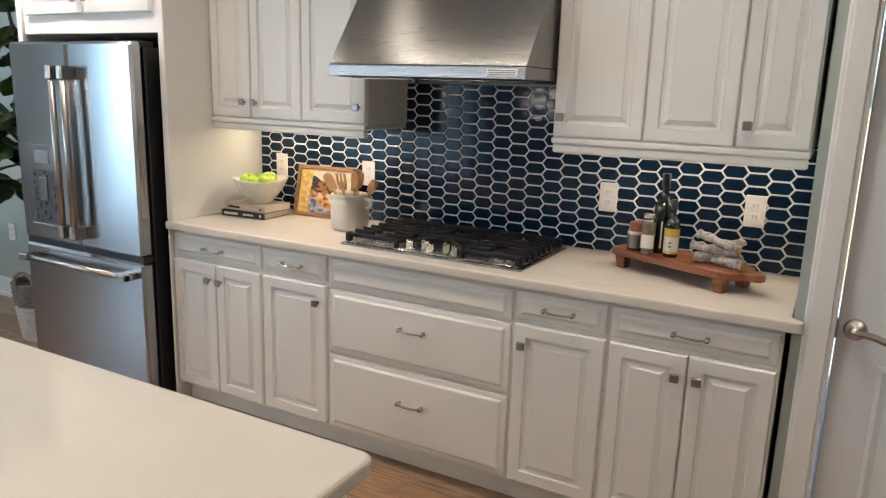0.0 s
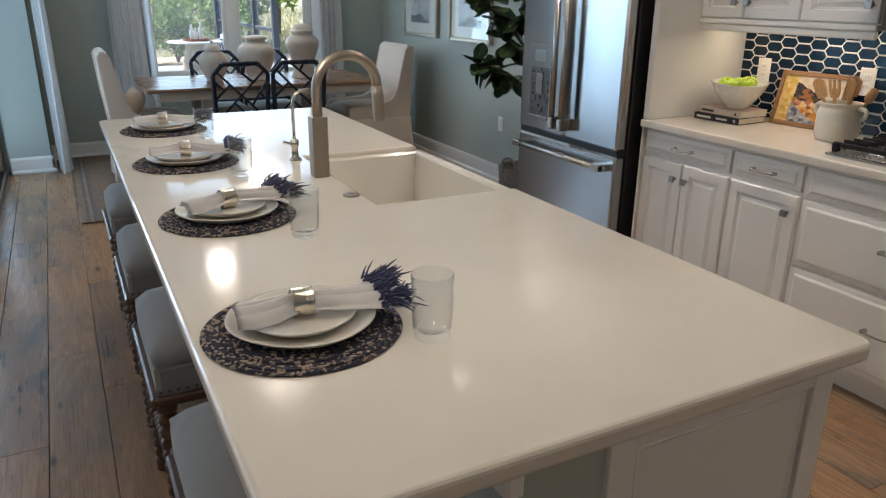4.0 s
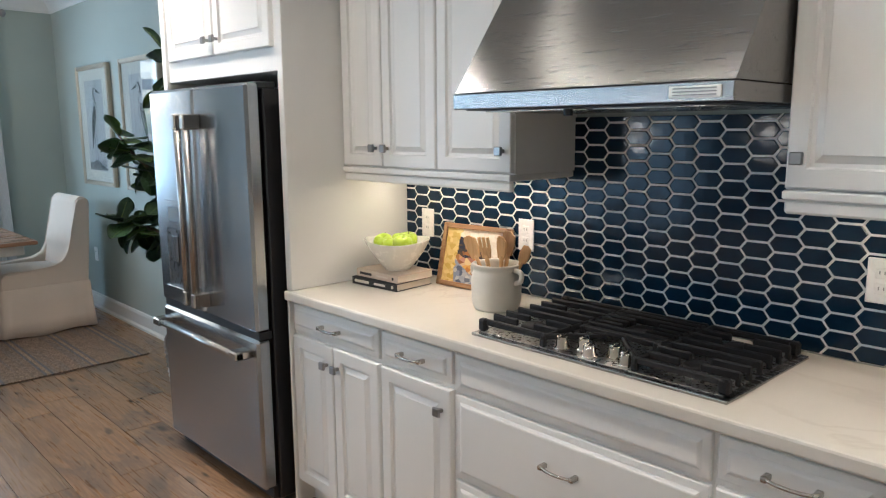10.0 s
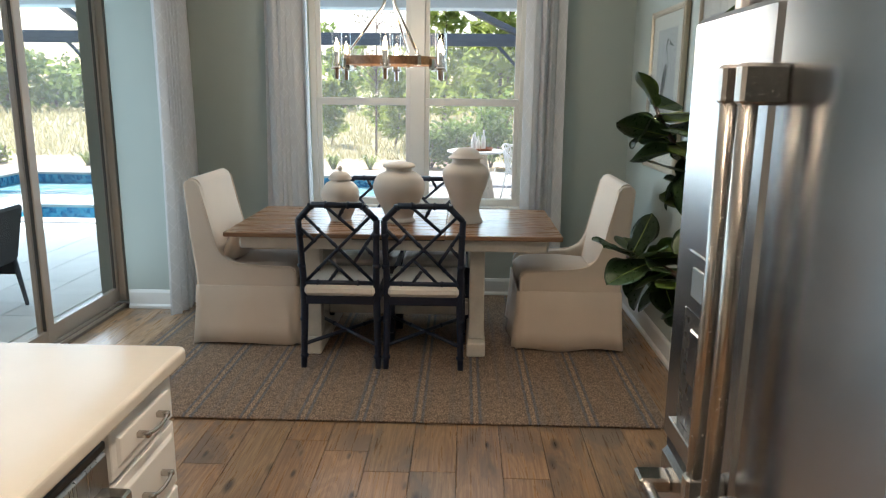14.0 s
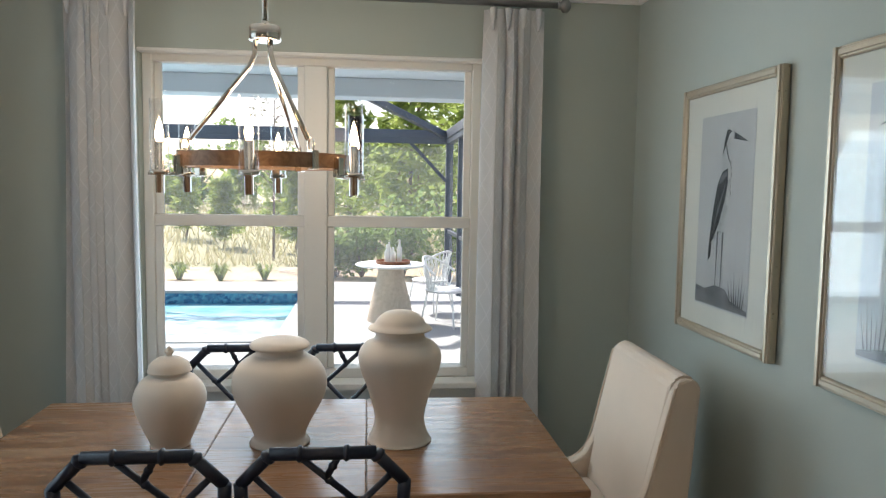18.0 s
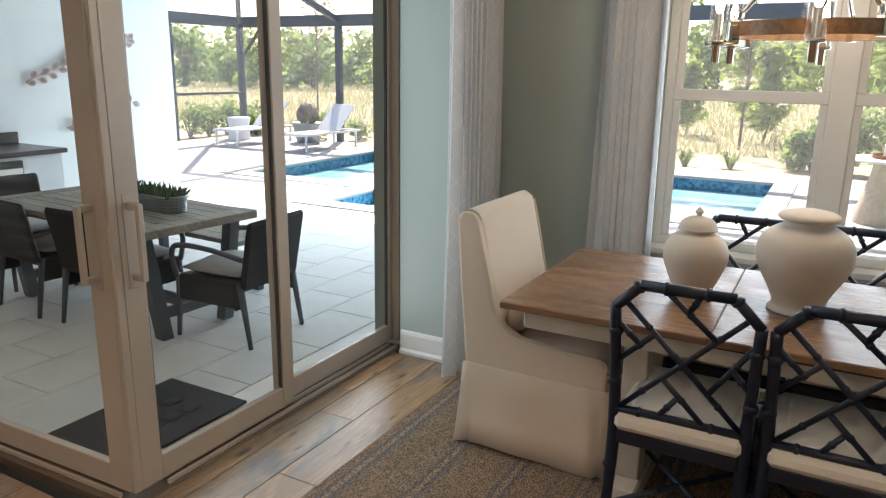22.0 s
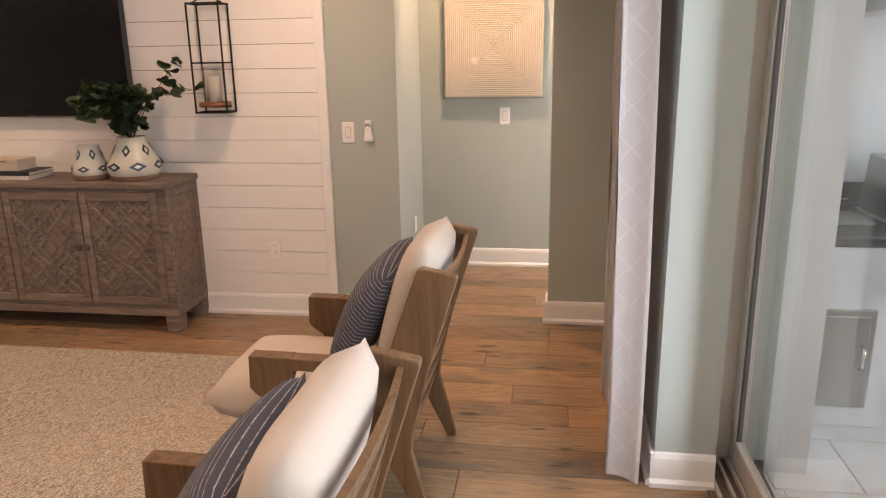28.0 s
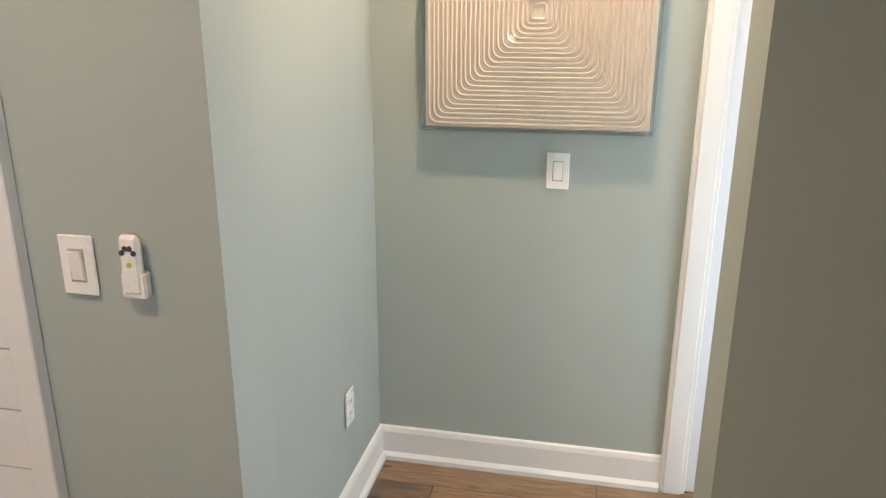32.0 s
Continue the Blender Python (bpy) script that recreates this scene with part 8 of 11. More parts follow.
def shrub(x, y, r, h, mat, n=700, size=0.07, seed=1):
    rr = random.Random(seed)
    t = thing("shrub", "leafy green garden shrub", "shrub", x, y, GZ - 0.1, group="shrubs")
    bm = bmesh.new()
    for k in range(5):
        a = rr.uniform(0, 6.28)
        tube([(0, 0, 0), (math.cos(a) * r * 0.3, math.sin(a) * r * 0.3, h * 0.4), (math.cos(a) * r * 0.6, math.sin(a) * r * 0.6, h * 0.75)], [0.025, 0.018, 0.006], 5, bm)
    part("stems", bm, M["bark"], t)
    bm = bmesh.new()
    for k in range(9):
        a, q = rr.uniform(0, 6.28), rr.uniform(0, 0.7)
        leaf_cloud(bm, rr, (math.cos(a) * r * q, math.sin(a) * r * q, h * rr.uniform(0.3, 0.75)), r * 0.5, n // 9, size, h / (2 * r) + 0.2)
    part("foliage", bm, M[mat], t)
    return t


def pine(x, y, h, seed, mat="leaf_c", spread=0.22, n=26, size=0.16):
    rr = random.Random(seed)
    t = thing("pine_tree", "young green pine with open tufted branches", "tree", x, y, GZ - 0.1, group="pines")
    lean = rr.uniform(-0.3, 0.3)
    tr_ = [Vector((lean * s * s * 0.4, 0.15 * math.sin(3 * s), h * s)) for s in (0, 0.25, 0.5, 0.75, 1.0)]
    bm = tube(tr_, [0.045 * h / 3, 0.036 * h / 3, 0.026 * h / 3, 0.016 * h / 3, 0.005], 7)
    lb = bmesh.new()
    for k in range(n):
        s = 0.15 + 0.85 * k / n
        p = Vector((lean * s * s * 0.4, 0, h * s))
        a = k * 2.4 + rr.uniform(-0.3, 0.3)
        L = h * spread * (1.15 - s) * rr.uniform(0.7, 1.25) + 0.15
        e = p + Vector((math.cos(a) * L, math.sin(a) * L, L * 0.35))
        tube([p, (p + e) / 2 + Vector((0, 0, -0.03)), e], [0.014, 0.010, 0.004], 5, bm)
        for f in (0.45, 0.75, 1.0):
            c = p + (e - p) * f
            leaf_cloud(lb, rr, c, 0.16 + 0.22 * L, 16, size * 0.8, 0.7, 3.6)
    part("trunk", bm, M["bark"], t)
    part("crown", lb, M[mat], t)
    return t


def broad_tree(x, y, h, r, seed, mat="leaf_b", n=1500, size=0.26):
    rr = random.Random(seed)
    t = thing("tree", "rounded green broadleaf tree at the field edge", "tree", x, y, GZ - 0.1, group="field trees")
    bm = tube([(0, 0, 0), (0.1, 0.05, h * 0.3), (0.0, 0.1, h * 0.6)], [0.16, 0.12, 0.06], 7)
    lb = bmesh.new()
    for k in range(14):
        a, q, z = rr.uniform(0, 6.28), rr.uniform(0.15, 0.75), rr.uniform(0.25, 0.9)
        c = Vector((math.cos(a) * r * q, math.sin(a) * r * q, h * z * z + 0.3))
        tube([(0, 0, h * 0.28), c * 0.6 + Vector((0, 0, h * 0.1)), c], [0.06, 0.04, 0.015], 5, bm)
        leaf_cloud(lb, rr, c, r * 0.42, n // 14, size, 0.8)
    part("trunk", bm, M["bark"], t)
    part("crown", lb, M[mat], t)
    return t


def bare_tree(x, y, h, seed):
    rr = random.Random(seed)
    t = thing("young_tree", "slim young tree with thin pale twigs", "tree", x, y, GZ - 0.1, group="young trees")
    bm = tube([(0, 0, 0), (0.02, 0.02, h * 0.5), (0, 0.04, h)], [0.035, 0.025, 0.006], 7)
    lb = bmesh.new()
    for k in range(42):
        s = 0.38 + 0.6 * rr.random()
        a = rr.uniform(0, 6.28)
        L = h * 0.26 * (1.15 - s) + 0.1
        p = Vector((0.01, 0.02, h * s))
        e = p + Vector((math.cos(a) * L, math.sin(a) * L, L * 0.9))
        tube([p, (p + e) / 2, e], [0.009, 0.006, 0.003], 4, bm)
        leaf_cloud(lb, rr, e, 0.22, 16, 0.05)
    part("trunk", bm, M["bark"], t)
    part("crown", lb, M["buds"], t)


# beyond the window
for k, (x, y, h) in enumerate(((-24, 2.6, 5.2), (-26, 4.4, 6.5), (-23, 5.0, 4.6), (-28, 0.9, 5.4), (-27, 7.0, 7.5), (-30, 3.2, 8.0), (-24, -0.4, 2.4), (-31, -1.8, 2.8), (-33, 6.5, 9.0), (-25.5, -2.6, 2.0), (-29, -4.5, 2.5), (-36, 11, 9.5), (-27, 9.5, 6.5), (-40, 5, 9.5))):
    pine(x, y, h, 20 + k, spread=0.22 if h > 3 else 0.13, n=26 if h > 3 else 17, size=0.16 if h > 3 else 0.11)
bare_tree(-21.8, -0.7, 3.9, 3)
bare_tree(-22.5, -13.5, 4.2, 4)
for k, (x, y, r, h) in enumerate(((-18.5, 1.45, 0.75, 1.15), (-18.7, 2.3, 0.85, 1.75), (-18.5, 0.95, 0.5, 0.85), (-18.8, 3.5, 1.0, 2.1))):
    shrub(x, y, r, h, "leaf_b", 1100, 0.085, 40 + k)
for k in range(7):
    shrub(-18.2 + 0.4 * (k % 3) - (1.5 if k % 4 == 3 else 0), -12.6 + 0.62 * k, 0.4, 0.55 + 0.2 * (k % 2), "leaf_a", 420, 0.07, 60 + k)
for k in range(12):
    shrub(-18.6 + 0.6 * k, -12.4, 0.5, 0.92, "leaf_a", 420, 0.07, 90 + k)


def tuft(x, y, r, seed, mat="leaf_a"):
    rr = random.Random(seed)
    t = thing("ornamental_grass", "green strappy grass clump in straw mulch", "grass clump", x, y, GZ - 0.09, group="grass clumps")
    bm = bmesh.new()
    for k in range(60):
        a, L = rr.uniform(0, 6.28), r * rr.uniform(0.7, 1.3)
        d = Vector((math.cos(a), math.sin(a), 0))
        n_ = Vector((-d.y, d.x, 0)) * 0.014
        p = [d * 0.03, d * L * 0.45 + Vector((0, 0, L * 0.8)), d * L + Vector((0, 0, L * 0.55))]
        v = [bm.verts.new(q + n_ * s) for q in p[:2] for s in (-1, 1)] + [bm.verts.new(p[2])]
        bm.faces.new((v[0], v[1], v[3], v[2]))
        bm.faces.new((v[2], v[3], v[4]))
    part("blades", bm, M[mat], t)


for k in range(9):
    tuft(-18.0 + 0.15 * (k % 2), -6.7 + 0.79 * k, 0.32, 120 + k)
structure("mulch_bed", joined(box(-20.2, -17.3, -14, 7, -0.6, GZ - 0.075, 0.0), box(-17.3, 6, -14, -11.7, -0.6, GZ - 0.075, 0.0)), M["mulch"], "straw-coloured mulch bed", "ground")
# far field grass and tree line
rr = random.Random(77)
bm = bmesh.new()
for k in range(15000):
    u = rr.random() ** 1.6
    x = -20.4 - 46 * u
    y = rr.uniform(-1, 1) * (16 + 30 * u) - 6 - 10 * u
    hgt = rr.uniform(0.15, 0.42) * (1 + 0.5 * u)
    w = 0.02 + 0.05 * u
    a = rr.uniform(0, 3.14)
    p = Vector((x, y, GZ - 0.1))
    d = Vector((math.cos(a) * w, math.sin(a) * w, 0))
    tip = p + Vector((rr.gauss(0, 0.12), rr.gauss(0, 0.12), hgt))
    bm.faces.new([bm.verts.new(q) for q in (p - d, p + d, tip)])
gfo = tagged(obj("field_grass", bm, M["leaf_d"]), "tall dry field grass", "grass", kind="stuff")
k = 0
for ang in range(-8, 78, 3):
    a = radians(180 + ang)
    for row in (0, 1):
        R = 62 + 14 * row + rr.uniform(-5, 5)
        if row == 0 and ang < 14 and ang % 2:
            continue
        broad_tree(-5 + R * math.cos(a), R * math.sin(a) + 2, rr.uniform(3.6, 5.5) * (1.2 if row else 1.0) * (1.5 if ang < 12 else 1.0), rr.uniform(2.6, 3.8), 300 + k, "leaf_b" if k % 3 else "leaf_a", 620, 0.42)
        k += 1

# ---- dining room ----
structure("rug_underlay", box(-7.50, -5.34, -0.24, 2.62, 0.0005, 0.004, 0), M["subfloor"], "thin rug pad", "rug pad")
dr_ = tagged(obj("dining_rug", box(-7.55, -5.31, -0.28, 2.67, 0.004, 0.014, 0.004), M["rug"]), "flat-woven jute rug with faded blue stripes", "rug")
RZ = 0.014
tb_ = thing("dining_table", "brown wood extending dining table with a whitewashed trestle base", "table", -6.58, 1.272, RZ)
for y0, y1 in ((-0.965, -0.232), (-0.230, 0.298), (0.300, 0.965)):
    part("top_board", box(-0.485, 0.485, y0, y1, 0.728, 0.755, 0.004), M["table_wood"], tb_)
part("leaf_joint", box(-0.48, 0.48, -0.2315, 0.2995, 0.722, 0.729, 0), M["black"], tb_)
for sx in (-1, 1):
    part("apron", box(sx * 0.43 - 0.012, sx * 0.43 + 0.012, -0.88, 0.88, 0.655, 0.727, 0.003), M["table_paint"], tb_)
for sy in (-1, 1):
    part("apron", box(-0.418, 0.418, sy * 0.88 - 0.012, sy * 0.88 + 0.012, 0.655, 0.727, 0.003), M["table_paint"], tb_)
for sy in (-1, 1):
    y = sy * 0.49
    part("foot_beam", box(-0.40, 0.40, y - 0.055, y + 0.055, 0.0, 0.085, 0.008), M["table_paint"], tb_)
    for sx in (-1, 1):
        part("leg", box(sx * 0.27 - 0.045, sx * 0.27 + 0.045, y - 0.045, y + 0.045, 0.085, 0.655, 0.005), M["table_paint"], tb_)
        part("brace", moved(box(-0.02, 0.02, -0.03, 0.03, 0, 0.22, 0.003), pose(sx * 0.27, y, 0.50, 0, -sx * 30, 0)), M["table_paint"], tb_)
part("stretcher", box(-0.045, 0.045, -0.445, 0.445, 0.15, 0.24, 0.005), M["table_paint"], tb_)

# bamboo-style dining chair; it faces -x, its back stands at x = 0
dc = thing("dining_chair", "black-navy faux bamboo chair with a cream seat and fretwork back", "chair", -5.99, 0.99, RZ, 0, "dining chairs")


def bamboo(p, q, r, nodes=(0.5,), name="rod", parent=None):
    p, q = Vector(p), Vector(q)
    bm = tube([p, q], r, 10)
    for f in nodes:
        c = p + (q - p) * f
        d = (q - p).normalized()
        tube([c - d * 0.008, c - d * 0.003, c + d * 0.003, c + d * 0.008], [r * 1.0, r * 1.28, r * 1.28, r * 1.0], 10, bm, caps=False)
    return part(name, bm, M["navy"], parent or dc, smooth=True)


zb0, zb1 = 0.50, 0.945


def bp(y, z):
    """A point of the leaning back at width y and height z."""
    return (0.055 * max(0, z - 0.45) / 0.5, y, z)


for s in (-1, 1):
    bm = tube(curve3([(0.015, s * 0.213, 0.0), (-0.01, s * 0.207, 0.25), (-0.005, s * 0.203, 0.45), bp(s * 0.208, 0.68), bp(s * 0.214, 0.865)], 4), [0.017, 0.018, 0.019, 0.019, 0.020, 0.021, 0.021, 0.021, 0.021, 0.020, 0.019, 0.018, 0.018, 0.018, 0.018, 0.018, 0.018], 12)
    for z in (0.07, 0.28, 0.60, 0.78):
        c = Vector((0.015 - 0.1 * min(z, 0.25) if z < 0.45 else bp(0, z)[0], s * 0.209, z))
        tube([c - Vector((0, 0, 0.012)), c - Vector((0, 0, 0.004)), c + Vector((0, 0, 0.004)), c + Vector((0, 0, 0.012))], [0.019, 0.0235, 0.0235, 0.019], 12, bm, caps=False)
    part("rear_leg", bm, M["navy"], dc, smooth=True)
    bamboo(bp(s * 0.214, 0.862), bp(s * 0.135, zb1), 0.017, (0.9,), "corner_rail")
    bamboo((-0.43, s * 0.215, 0.42), (-0.44, s * 0.222, 0.0), 0.018, (0.25, 0.85), "front_leg")
bamboo(bp(-0.138, zb1), bp(0.138, zb1), 0.0175, (0.28, 0.72), "top_rail")
bamboo(bp(-0.205, zb0), bp(0.205, zb0), 0.0135, (0.2, 0.75), "lower_rail")
R = 0.0095
for a, c, nd in (((-0.18, 0.885), (0.19, 0.505), (0.2, 0.42, 0.8)), ((0.18, 0.885), (-0.19, 0.505), (0.2, 0.5, 0.8)), ((-0.07, 0.945), (0.10, 0.795), (0.5,)), ((0.045, 0.945), (0.005, 0.872), (0.5,)),
                 ((-0.205, 0.815), (-0.125, 0.735), (0.5,)), ((-0.085, 0.79), (-0.195, 0.68), (0.4,)), ((0.205, 0.805), (0.085, 0.62), (0.4,)), ((0.145, 0.715), (0.205, 0.645), (0.5,)),
                 ((-0.06, 0.645), (0.075, 0.505), (0.5,)), ((-0.01, 0.575), (-0.06, 0.505), (0.5,))):
    bamboo(bp(*a), bp(*c), R, nd, "fret_rod")
for s in (-1, 1):
    part("seat_rail", box(-0.44, 0.0, s * 0.205 - 0.013, s * 0.205 + 0.013, 0.375, 0.425, 0.004), M["navy"], dc)
part("seat_rail", box(-0.452, -0.428, -0.20, 0.20, 0.375, 0.425, 0.004), M["navy"], dc)
part("seat_rail", box(-0.012, 0.012, -0.19, 0.19, 0.375, 0.425, 0.004), M["navy"], dc)
part("seat", joined(box(-0.455, 0.030, -0.205, 0.205, 0.424, 0.492, 0.022), cushion(-0.44, 0.01, -0.19, 0.19, 0.45, 0.502, 0.012, 10, 2, 0.4)), M["seat"], dc, "cream upholstered seat")
bamboo((0.005, -0.20, 0.14), (-0.43, 0.215, 0.17), 0.011, (0.3, 0.7), "stretcher")
bamboo((0.005, 0.20, 0.14), (-0.43, -0.215, 0.17), 0.011, (0.3, 0.7), "stretcher")
copy_thing(dc, pose(-5.99, 1.458, RZ))
copy_thing(dc, pose(-7.14, 1.03, RZ, 0, 0, 180))
copy_thing(dc, pose(-7.14, 1.49, RZ, 0, 0, 180))


# slipcovered host chairs; built facing +y, the seat front at y = 0.3
def slip_chair(x, y, rz, pillow):
    t = thing("slipcovered_chair", "cream linen slipcovered dining armchair with a pleated skirt", "chair", x, y, RZ, rz, "host chairs")
    side = [(-0.30, 0.20), (0.30, 0.20), (0.30, 0.46), (0.27, 0.495), (0.10, 0.50), (-0.07, 0.515), (-0.145, 0.555), (-0.185, 0.63), (-0.22, 0.78), (-0.268, 0.985), (-0.283, 1.01), (-0.315, 1.02), (-0.345, 1.015), (-0.365, 0.99), (-0.345, 0.70), (-0.32, 0.45)]
    for s in (-1, 1):
        bm = prism(side, 0.055, "x", 0, 0.014)
        bm.transform(Matrix.Translation((-0.305 if s < 0 else 0.25, 0, 0)))
        part("side_wing", bm, M["linen"], t)
    bk_ = [(-0.30, 0.42), (-0.15, 0.44), (-0.195, 0.68), (-0.238, 0.86), (-0.266, 1.00), (-0.29, 1.025), (-0.325, 1.03), (-0.35, 1.01), (-0.34, 0.70)]
    part("backrest", moved(prism(bk_, 0.56, "x", -0.28, 0.018), Matrix.Identity(4)), M["linen"], t)
    part("seat", cushion(-0.265, 0.265, -0.20, 0.315, 0.36, 0.50, 0.012, 10, 4, 0.35), M["linen"], t, smooth=True)
    # skirt in soft folds
    bm = bmesh.new()
    path = []
    for (x0, y0), (x1, y1), n in (((-0.31, -0.315), (-0.31, 0.31), 22), ((-0.31, 0.31), (0.31, 0.31), 22), ((0.31, 0.31), (0.31, -0.315), 22), ((0.31, -0.315), (-0.31, -0.315), 22)):
        for k in range(n):
            f = k / n
            path.append((x0 + (x1 - x0) * f, y0 + (y1 - y0) * f, min(f, 1 - f)))
    rings = []
    for z, flare, amp in ((0.375, 0.0, 0.0), (0.37, 0.004, 0.001), (0.25, 0.008, 0.003), (0.12, 0.018, 0.006), (0.012, 0.028, 0.009)):
        ring = []
        for k, (px, py, e) in enumerate(path):
            pleat = (0.022 if e < 0.08 else 0.0) * math.sin(k * 2.2) * (0.40 - z) / 0.4
            w = amp * math.sin(k * 0.55 + 1.3) + pleat
            d = Vector((px, py, 0)).normalized()
            ring.append(bm.verts.new((px + d.x * (flare + w), py + d.y * (flare + w), z + 0.008 * math.sin(k * 0.35) * (z < 0.05))))
        rings.append(ring)
    n = len(path)
    for a, b in zip(rings, rings[1:]):
        for k in range(n):
            bm.faces.new((a[k], a[(k + 1) % n], b[(k + 1) % n], b[k]))
    bmesh.ops.recalc_face_normals(bm, faces=bm.faces[:])
    bmesh.ops.solidify(bm, geom=bm.faces[:], thickness=0.004)
    part("skirt", bm, M["linen"], t, smooth=True)
    part("inner_frame", box(-0.27, 0.27, -0.27, 0.27, 0.10, 0.40, 0.01), M["linen"], t)
    for sx in (-1, 1):
        for sy in (-1, 1):
            part("foot", box(sx * 0.25 - 0.02, sx * 0.25 + 0.02, sy * 0.25 - 0.02, sy * 0.25 + 0.02, 0, 0.11, 0.004), M["spool"], t)
        part("piping", tube(curve3([(sx * 0.305, 0.30, 0.46), (sx * 0.305, 0.27, 0.497), (sx * 0.305, 0.10, 0.502), (sx * 0.305, -0.07, 0.517), (sx * 0.305, -0.145, 0.557), (sx * 0.305, -0.185, 0.632), (sx * 0.305, -0.22, 0.78), (sx * 0.305, -0.270, 0.99)], 5), 0.0045, 6), M["linen"], t, smooth=True)
    return t


slip_chair(-6.64, 2.32, 180, False)
slip_chair(-6.65, 0.36, 0, True)
pw = thing("lumbar_pillow", "cream linen lumbar pillow on the host chair", "pillow", -6.65, 0.25, RZ + 0.60)
part("pillow", moved(cushion(-0.24, 0.24, -0.12, 0.12, -0.05, 0.05, 0.03, 12, 7, 0.6), pose(0, 0, 0, 62)), M["linen"], pw, smooth=True)

# ginger jars
VZ = RZ + 0.7552
jar1 = thing("ginger_jar", "small unglazed lidded ginger jar on the table", "vase", -6.56, 0.905, VZ)
part("jar", lathe(smoothed([(0.0, 0.0), (0.062, 0.0), (0.066, 0.012), (0.092, 0.07), (0.118, 0.145), (0.112, 0.195), (0.085, 0.232), (0.062, 0.245), (0.060, 0.255)], 4), 44), M["ceramic"], jar1, smooth=True)
part("lid", lathe(smoothed([(0.060, 0.255), (0.072, 0.256), (0.070, 0.264), (0.060, 0.285), (0.035, 0.302), (0.012, 0.306), (0.010, 0.312), (0.016, 0.322), (0.010, 0.332), (0.0, 0.342)], 3), 36), M["ceramic"], jar1, "domed lid with finial", True)
jar2 = thing("ginger_jar", "wide round unglazed jar with a flat lid on the table", "vase", -6.56, 1.272, VZ)
part("jar", lathe(smoothed([(0.0, 0.0), (0.095, 0.0), (0.098, 0.014), (0.088, 0.03), (0.105, 0.075), (0.152, 0.165), (0.160, 0.225), (0.140, 0.275), (0.100, 0.305), (0.082, 0.313), (0.080, 0.330)], 4), 48), M["ceramic"], jar2, smooth=True)
part("lid", lathe(smoothed([(0.080, 0.330), (0.098, 0.336), (0.100, 0.346), (0.085, 0.358), (0.04, 0.368), (0.0, 0.370)], 3), 40), M["ceramic"], jar2, "flat rounded lid", True)
jar3 = thing("ginger_jar", "tall unglazed temple jar with a domed lid on the table", "vase", -6.56, 1.685, VZ)
part("jar", lathe(smoothed([(0.0, 0.0), (0.104, 0.0), (0.106, 0.014), (0.092, 0.05), (0.088, 0.095), (0.108, 0.175), (0.140, 0.265), (0.143, 0.315), (0.118, 0.350), (0.088, 0.365), (0.086, 0.395)], 4), 48), M["ceramic"], jar3, smooth=True)
part("lid", lathe(smoothed([(0.086, 0.392), (0.110, 0.396), (0.108, 0.404), (0.090, 0.415), (0.078, 0.435), (0.050, 0.455), (0.018, 0.461), (0.0, 0.460)], 3), 40), M["ceramic"], jar3, "domed lid", True)

# chandelier
ch = thing("chandelier", "wood-toned ring chandelier with nickel arms and glass candle shades, lit", "chandelier", -6.58, 1.225, 0)
M["bulb"] = glow("candle_bulb", (1.0, 0.70, 0.36), 14.0)
M["shade_glass"] = glass("clear_shade_glass", (0.97, 0.975, 0.98), 1.3)
M["ring_wood"] = wood("honey_ring_wood", [(0.16, 0.085, 0.042), (0.27, 0.15, 0.08), (0.36, 0.22, 0.12)], 1.0, 0, 0.4, 0.05, spread=0.05, knots=0.2)
part("ring", lathe([(0.252, 1.715), (0.280, 1.715), (0.280, 1.757), (0.252, 1.757), (0.252, 1.715)], 64), M["ring_wood"], ch, "honey wood ring")
for z in (1.713, 1.757):
    part("ring_band", lathe([(0.279, z), (0.2825, z), (0.2825, z + 0.003), (0.279, z + 0.003), (0.279, z)], 64), M["ring_wood"], ch)
part("hub", lathe([(0.0, 2.135), (0.05, 2.135), (0.053, 2.140), (0.053, 2.178), (0.048, 2.184), (0.015, 2.186), (0.012, 2.20)], 30), M["chrome"], ch, smooth=True)
part("stem", tube([(0, 0, 2.19), (0, 0, H - 0.01)], 0.010, 12), M["chrome"], ch, smooth=True)
part("ceiling_canopy", lathe([(0.0, H - 0.04), (0.03, H - 0.037), (0.065, H - 0.015), (0.067, H)], 28), M["chrome"], ch, smooth=True)
for k in range(3):
    a = radians(-80 + 120 * k)
    d = Vector((math.cos(a), math.sin(a), 0))
    part("arm_rod", tube([d * 0.032 + Vector((0, 0, 2.14)), d * 0.034 + Vector((0, 0, 2.09)), d * 0.05 + Vector((0, 0, 2.05)), d * 0.245 + Vector((0, 0, 1.80))], 0.0085, 10), M["chrome"], ch, smooth=True)
    part("arm_loop", tube([d * (0.258 + 0.014 * math.cos(q)) + Vector((0, 0, 1.785 + 0.02 * math.sin(q))) for q in [2 * math.pi * i / 14 for i in range(14)]], 0.004, 6, closed=True), M["chrome"], ch, smooth=True)
    part("arm_clip", moved(box(-0.017, 0.017, -0.012, 0.012, 1.708, 1.768, 0.002), pose(*(d * 0.268), 0, 0, math.degrees(a))), M["chrome"], ch)
